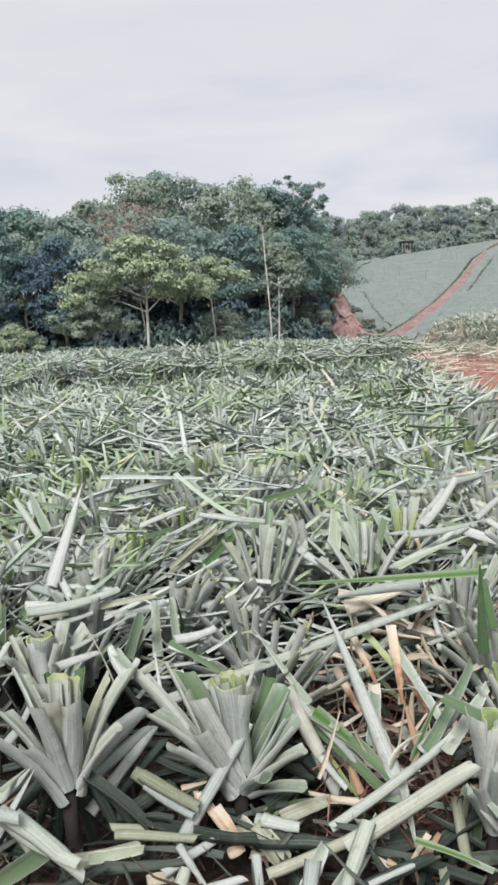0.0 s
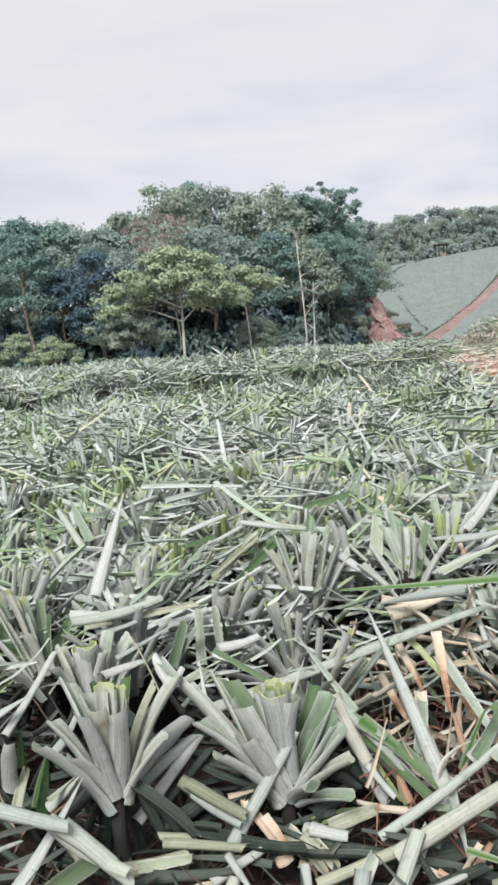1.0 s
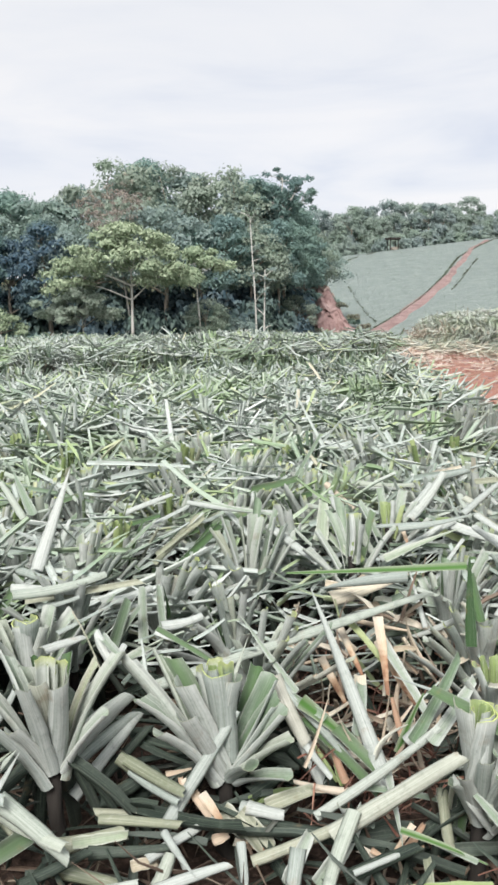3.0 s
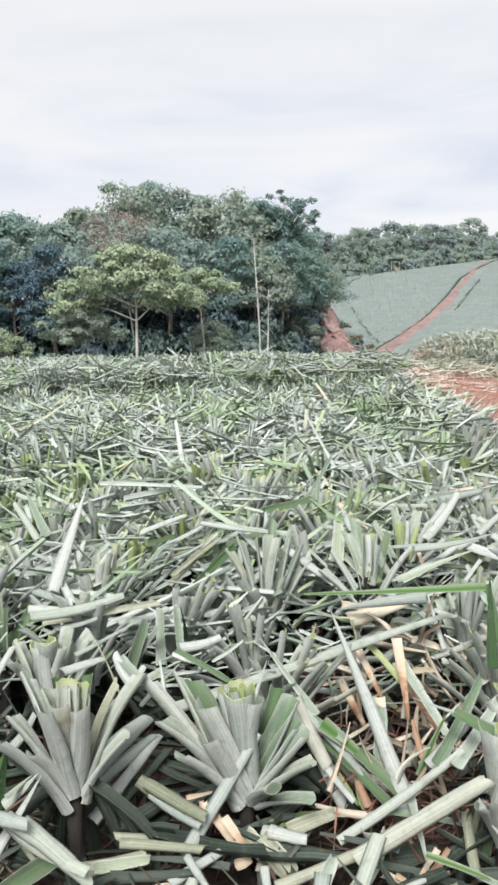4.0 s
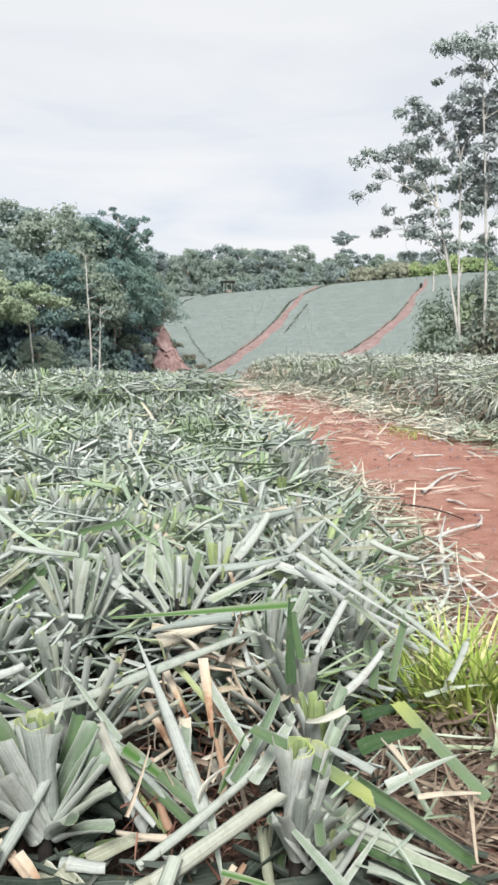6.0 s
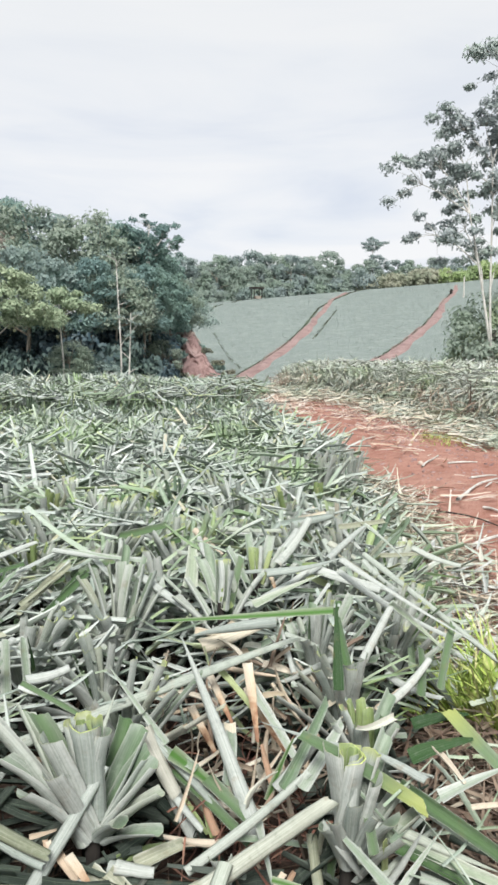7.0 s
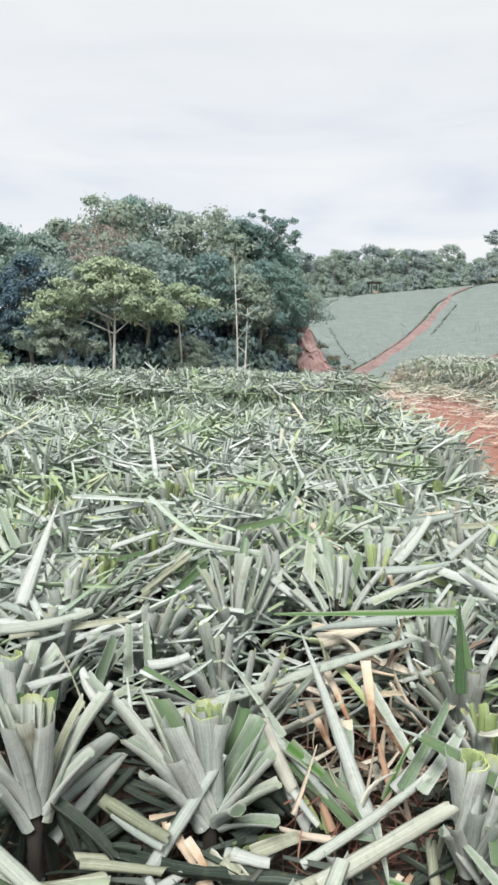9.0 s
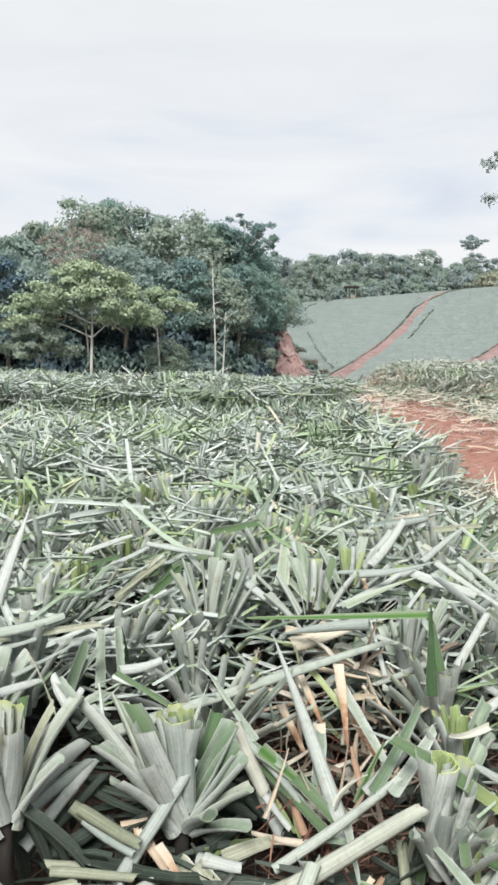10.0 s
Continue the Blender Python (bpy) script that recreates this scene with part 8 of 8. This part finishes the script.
def trampled_straw(n, mat, off, spread, seed, label, y0=1.7, y1=9.5):
    """Matted straw where the field meets the lane."""
    r = np.random.default_rng(seed)
    y = np.sqrt(r.uniform(y0 ** 2, y1 ** 2, n))
    x = lane_left(y) + r.normal(off, spread, n)
    a = r.uniform(0, 6.28, n)
    d = np.stack([np.cos(a), np.sin(a), r.normal(0.05, 0.15, n)], -1)
    L = r.uniform(0.12, 0.5, n)
    base = np.stack([x, y, land(x, y) + 0.02 + np.abs(r.normal(0, 0.05, n))], -1) - d * L[:, None] / 2
    c = blades(base, d, np.stack([r.normal(0, 0.4, n), r.normal(0, 0.4, n), np.ones(n)], -1), L, r.uniform(0.008, 0.03, n), r.normal(0.1, 0.5, n), 0.8, 0.3, r.normal(0, 0.6, n), 4, 3)
    tagged(new("straw", mesh_from("straw", *c[:2], [mat], c[2])), label, "straw", kind="stuff")


trampled_straw(2300, m_withered, 0.10, 0.32, 47, "matted brown straw at the lane edge")
trampled_straw(900, m_cream, 0.26, 0.28, 45, "cream straw trodden into the lane edge")
trampled_straw(1100, m_dry, -0.12, 0.22, 46, "dark dead leaves matted at the near lane edge", 1.6, 3.3)


def twig(a, b, thick, label, mat=m_stem):
    r = np.random.default_rng(int(1000 * a[0]))
    p, q = np.array([*a, float(land(*a)) + thick]), np.array([*b, float(land(*b)) + thick])
    v, f, uv, sl = limb(r, p, q, thick, thick * 0.5, 0.01, 7)[0]
    tagged(new("twig", mesh_from("twig", v, f, [mat], uv)), label, "twig", "lane twigs")


twig((2.95, 8.22), (3.68, 7.28), 0.013, "long thin dark stick lying across the lane")
twig((2.5, 6.6), (2.95, 7.2), 0.012, "short dark stick at the lane edge")


def forked_stick(points, forks, thick):
    """A bleached dead branch with side twigs, lying on the lane."""
    r = np.random.default_rng(int(1000 * points[0][0]))
    at = lambda p, up: np.array([*p, float(land(*p)) + thick + up])
    chunks = [limb(r, at(points[0], 0.0), at(points[1], 0.02), thick, thick * 0.5, 0.01, 7)[0]]
    chunks += [limb(r, at(a, 0.01), at(b, 0.04), thick * 0.6, thick * 0.3, 0.01, 5)[0] for a, b in forks]
    v, f, uv, sl = gather(chunks)
    tagged(new("dead_branch", mesh_from("dead_branch", v, f, [m_bark_pale], uv)), "bleached forked dead branch lying on the lane", "branch", "lane twigs")


forked_stick(((3.84, 8.63), (4.82, 9.50)), (((4.07, 8.84), (3.80, 8.46)), ((4.55, 9.26), (4.30, 8.92))), 0.020)
forked_stick(((3.02, 6.52), (3.68, 6.92)), (((3.60, 6.87), (3.80, 7.17)),), 0.022)
for a, b in (((4.68, 10.83), (5.09, 10.79)), ((4.25, 10.7), (4.82, 11.5)), ((4.49, 9.68), (4.85, 9.72)), ((3.90, 8.10), (3.92, 7.72)), ((3.63, 12.42), (4.58, 13.67)), ((3.41, 11.55), (4.02, 12.51)), ((3.45, 9.02), (3.65, 8.65))):
    twig(a, b, 0.017, "pale dry stick lying on the red lane", m_bark_pale)


def stone_mesh(seed):
    bm = bmesh.new()
    bmesh.ops.create_icosphere(bm, subdivisions=2, radius=1.0)
    for v in bm.verts:
        v.co *= 1 + 0.28 * noise.noise(v.co * 1.3 + Vector((seed, 0, 0)))
        v.co.z *= 0.6
    me = bpy.data.meshes.new("stone")
    bm.to_mesh(me); bm.free()
    me.materials.append(m_stone)
    return me


m_stone = bark("pale_stone", (0.66, 0.60, 0.52), (0.42, 0.33, 0.27))
for k, (x, y, s) in enumerate([(3.3, 8.3, 0.07), (4.35, 11.0, 0.05), (3.17, 5.99, 0.06), (3.9, 9.4, 0.035), (4.8, 12.6, 0.04)]):
    ob = new("stone", stone_mesh(k))
    ob.matrix_basis = pose(x, y, float(land(x, y)) + s * 0.25, 0, 0, 50 * k) @ Matrix.Diagonal((s, s * 0.8, s, 1))
    tagged(ob, "pale rounded stone lying on the red lane", "stone", "lane stones")


def grass_clump(x, y, n, h, seed, label):
    r = np.random.default_rng(seed)
    a = r.uniform(0, 2 * np.pi, n); t = np.radians(np.abs(r.normal(0, 20, n)))
    d = np.stack([np.cos(a) * np.sin(t), np.sin(a) * np.sin(t), np.cos(t)], -1)
    nr = np.stack([-np.cos(a) * np.cos(t), -np.sin(a) * np.cos(t), np.sin(t)], -1)
    q = np.sqrt(r.uniform(0, 1, n)) * 0.20
    p = np.stack([x + np.cos(a + 1) * q, y + np.sin(a + 1) * q, np.full(n, float(land(x, y)) - 0.02)], -1)
    c = blades(p, d, nr, h * r.uniform(0.45, 1.1, n), r.uniform(0.020, 0.042, n), r.uniform(0.1, 1.5, n), 0.95, 0.3, r.normal(0, 0.5, n), 5, 3)
    tagged(new("grass_clump", mesh_from("grass_clump", *c[:2], [m_grass], c[2])), label, "grass", kind="stuff")


grass_clump(1.62, 3.30, 150, 0.50, 51, "tuft of bright yellow-green grass at the lane edge")
grass_clump(1.84, 3.35, 120, 0.58, 52, "tuft of tall yellow-green grass at the lane edge")
grass_clump(1.46, 3.42, 60, 0.42, 53, "small tuft of green grass at the lane edge")


def ditches():
    """Dark grassy ditch lines on the hill; the two along the tracks also draw edge shadow."""
    r = np.random.default_rng(44)
    lines = ([(16.9, 141), (15.7, 116), (14.4, 99), (13.7, 86), (13.6, 80)], [(17.3, 144), (21.1, 152), (26.4, 157.5)], [(37.6, 131.5), (31.6, 116), (25.9, 100.7)],
             # dark weeds stand in for the shadow along each track's left edge
             [(11.0, 73.5), (15.0, 82), (20.3, 93.8), (28.0, 114.3), (35.9, 136.3), (41.6, 146.6), (47.0, 154.8), (52, 159)], [(26.2, 77.8), (33.0, 89.1), (41.2, 103.5), (54.0, 128.1), (61.2, 141.2)])
    for k, line in enumerate(lines):
        q, t = along_line(line, 0.10)
        n = len(q)
        keep = (r.uniform(0, 1, n) < (0.12 if k == 0 else 0.22 if k == 2 else 0.9)) & (value_noise(q[:, 0] * 0.35, q[:, 1] * 0.35, 90 + k) > (-0.75 if k > 2 else -0.35))
        thin = 0.06
        q = q[keep] + r.normal(0, thin, (keep.sum(), 2)); n = len(q)
        q2 = np.repeat(q, 4, 0) + r.normal(0, thin, (4 * n, 2)); n = len(q2)
        a = r.uniform(0, 6.28, n); tl = np.radians(r.uniform(10, 60, n))
        d = np.stack([np.cos(a) * np.sin(tl), np.sin(a) * np.sin(tl), np.cos(tl)], -1)
        nr = np.stack([-np.cos(a) * np.cos(tl), -np.sin(a) * np.cos(tl), np.sin(tl)], -1)
        c = blades(np.concatenate([q2, land(q2[:, 0], q2[:, 1])[:, None]], 1), d, nr, r.uniform(0.12, 0.34, n), r.uniform(0.06, 0.12, n), 0.5, 0.8, 0.1, 0, 1, 2)
        tagged(new("ditch_weeds", mesh_from("ditch_weeds", *c[:2], [m_weed], c[2])), "dark weed line marking ditches and track-edge shadow on the hill field", "weeds", kind="stuff")


ditches()


def shelter():
    """Small dark-roofed field shelter at the hill's top edge."""
    x, y = 29.5, 158.0
    root = new("field_shelter")
    root.matrix_basis = pose(x, y, float(land(x, y)), 0, 0, 15)

    def box(name, sx, sy, sz, cx, cy, cz, mat, label=""):
        bm = bmesh.new()
        bmesh.ops.create_cube(bm, size=1.0)
        for v in bm.verts:
            v.co = Vector((v.co.x * sx + cx, v.co.y * sy + cy, v.co.z * sz + cz))
        bmesh.ops.bevel(bm, geom=bm.edges, offset=0.02, segments=1, affect="EDGES")
        me = bpy.data.meshes.new(name); bm.to_mesh(me); bm.free()
        me.materials.append(mat)
        part(name, me, root, label)
    box("wall", 1.2, 1.0, 0.5, 0.2, 0, 0.25, m_bark, "weathered low wall")
    for px in (-0.8, 0.8):
        for py in (-0.6, 0.6):
            box("post", 0.14, 0.14, 1.9, px, py, 0.95, m_stem)
    box("roof", 2.3, 1.9, 0.35, 0, 0, 2.0, m_stem, "dark weathered roof")
    tagged(root, "small dark-roofed shelter at the top of the hill field", "shelter")


shelter()


def post(x, y, h, thick, mat, label):
    r = np.random.default_rng(int(x * 10))
    v, f, uv, sl = limb(r, (x, y, float(land(x, y)) - 0.3), (x + 0.1, y, float(land(x, y)) + h), thick, thick * 0.8, 0.0, 5)[0]
    tagged(new("fence_post", mesh_from("fence_post", v, f, [mat], uv)), label, "post", "hill posts")


post(60.2, 133.9, 3.4, 0.14, m_bark_pale, "pale wooden post at the edge of the hill field")
post(60.4, 139.3, 0.9, 0.3, m_stem, "dark old stump at the top of the track")
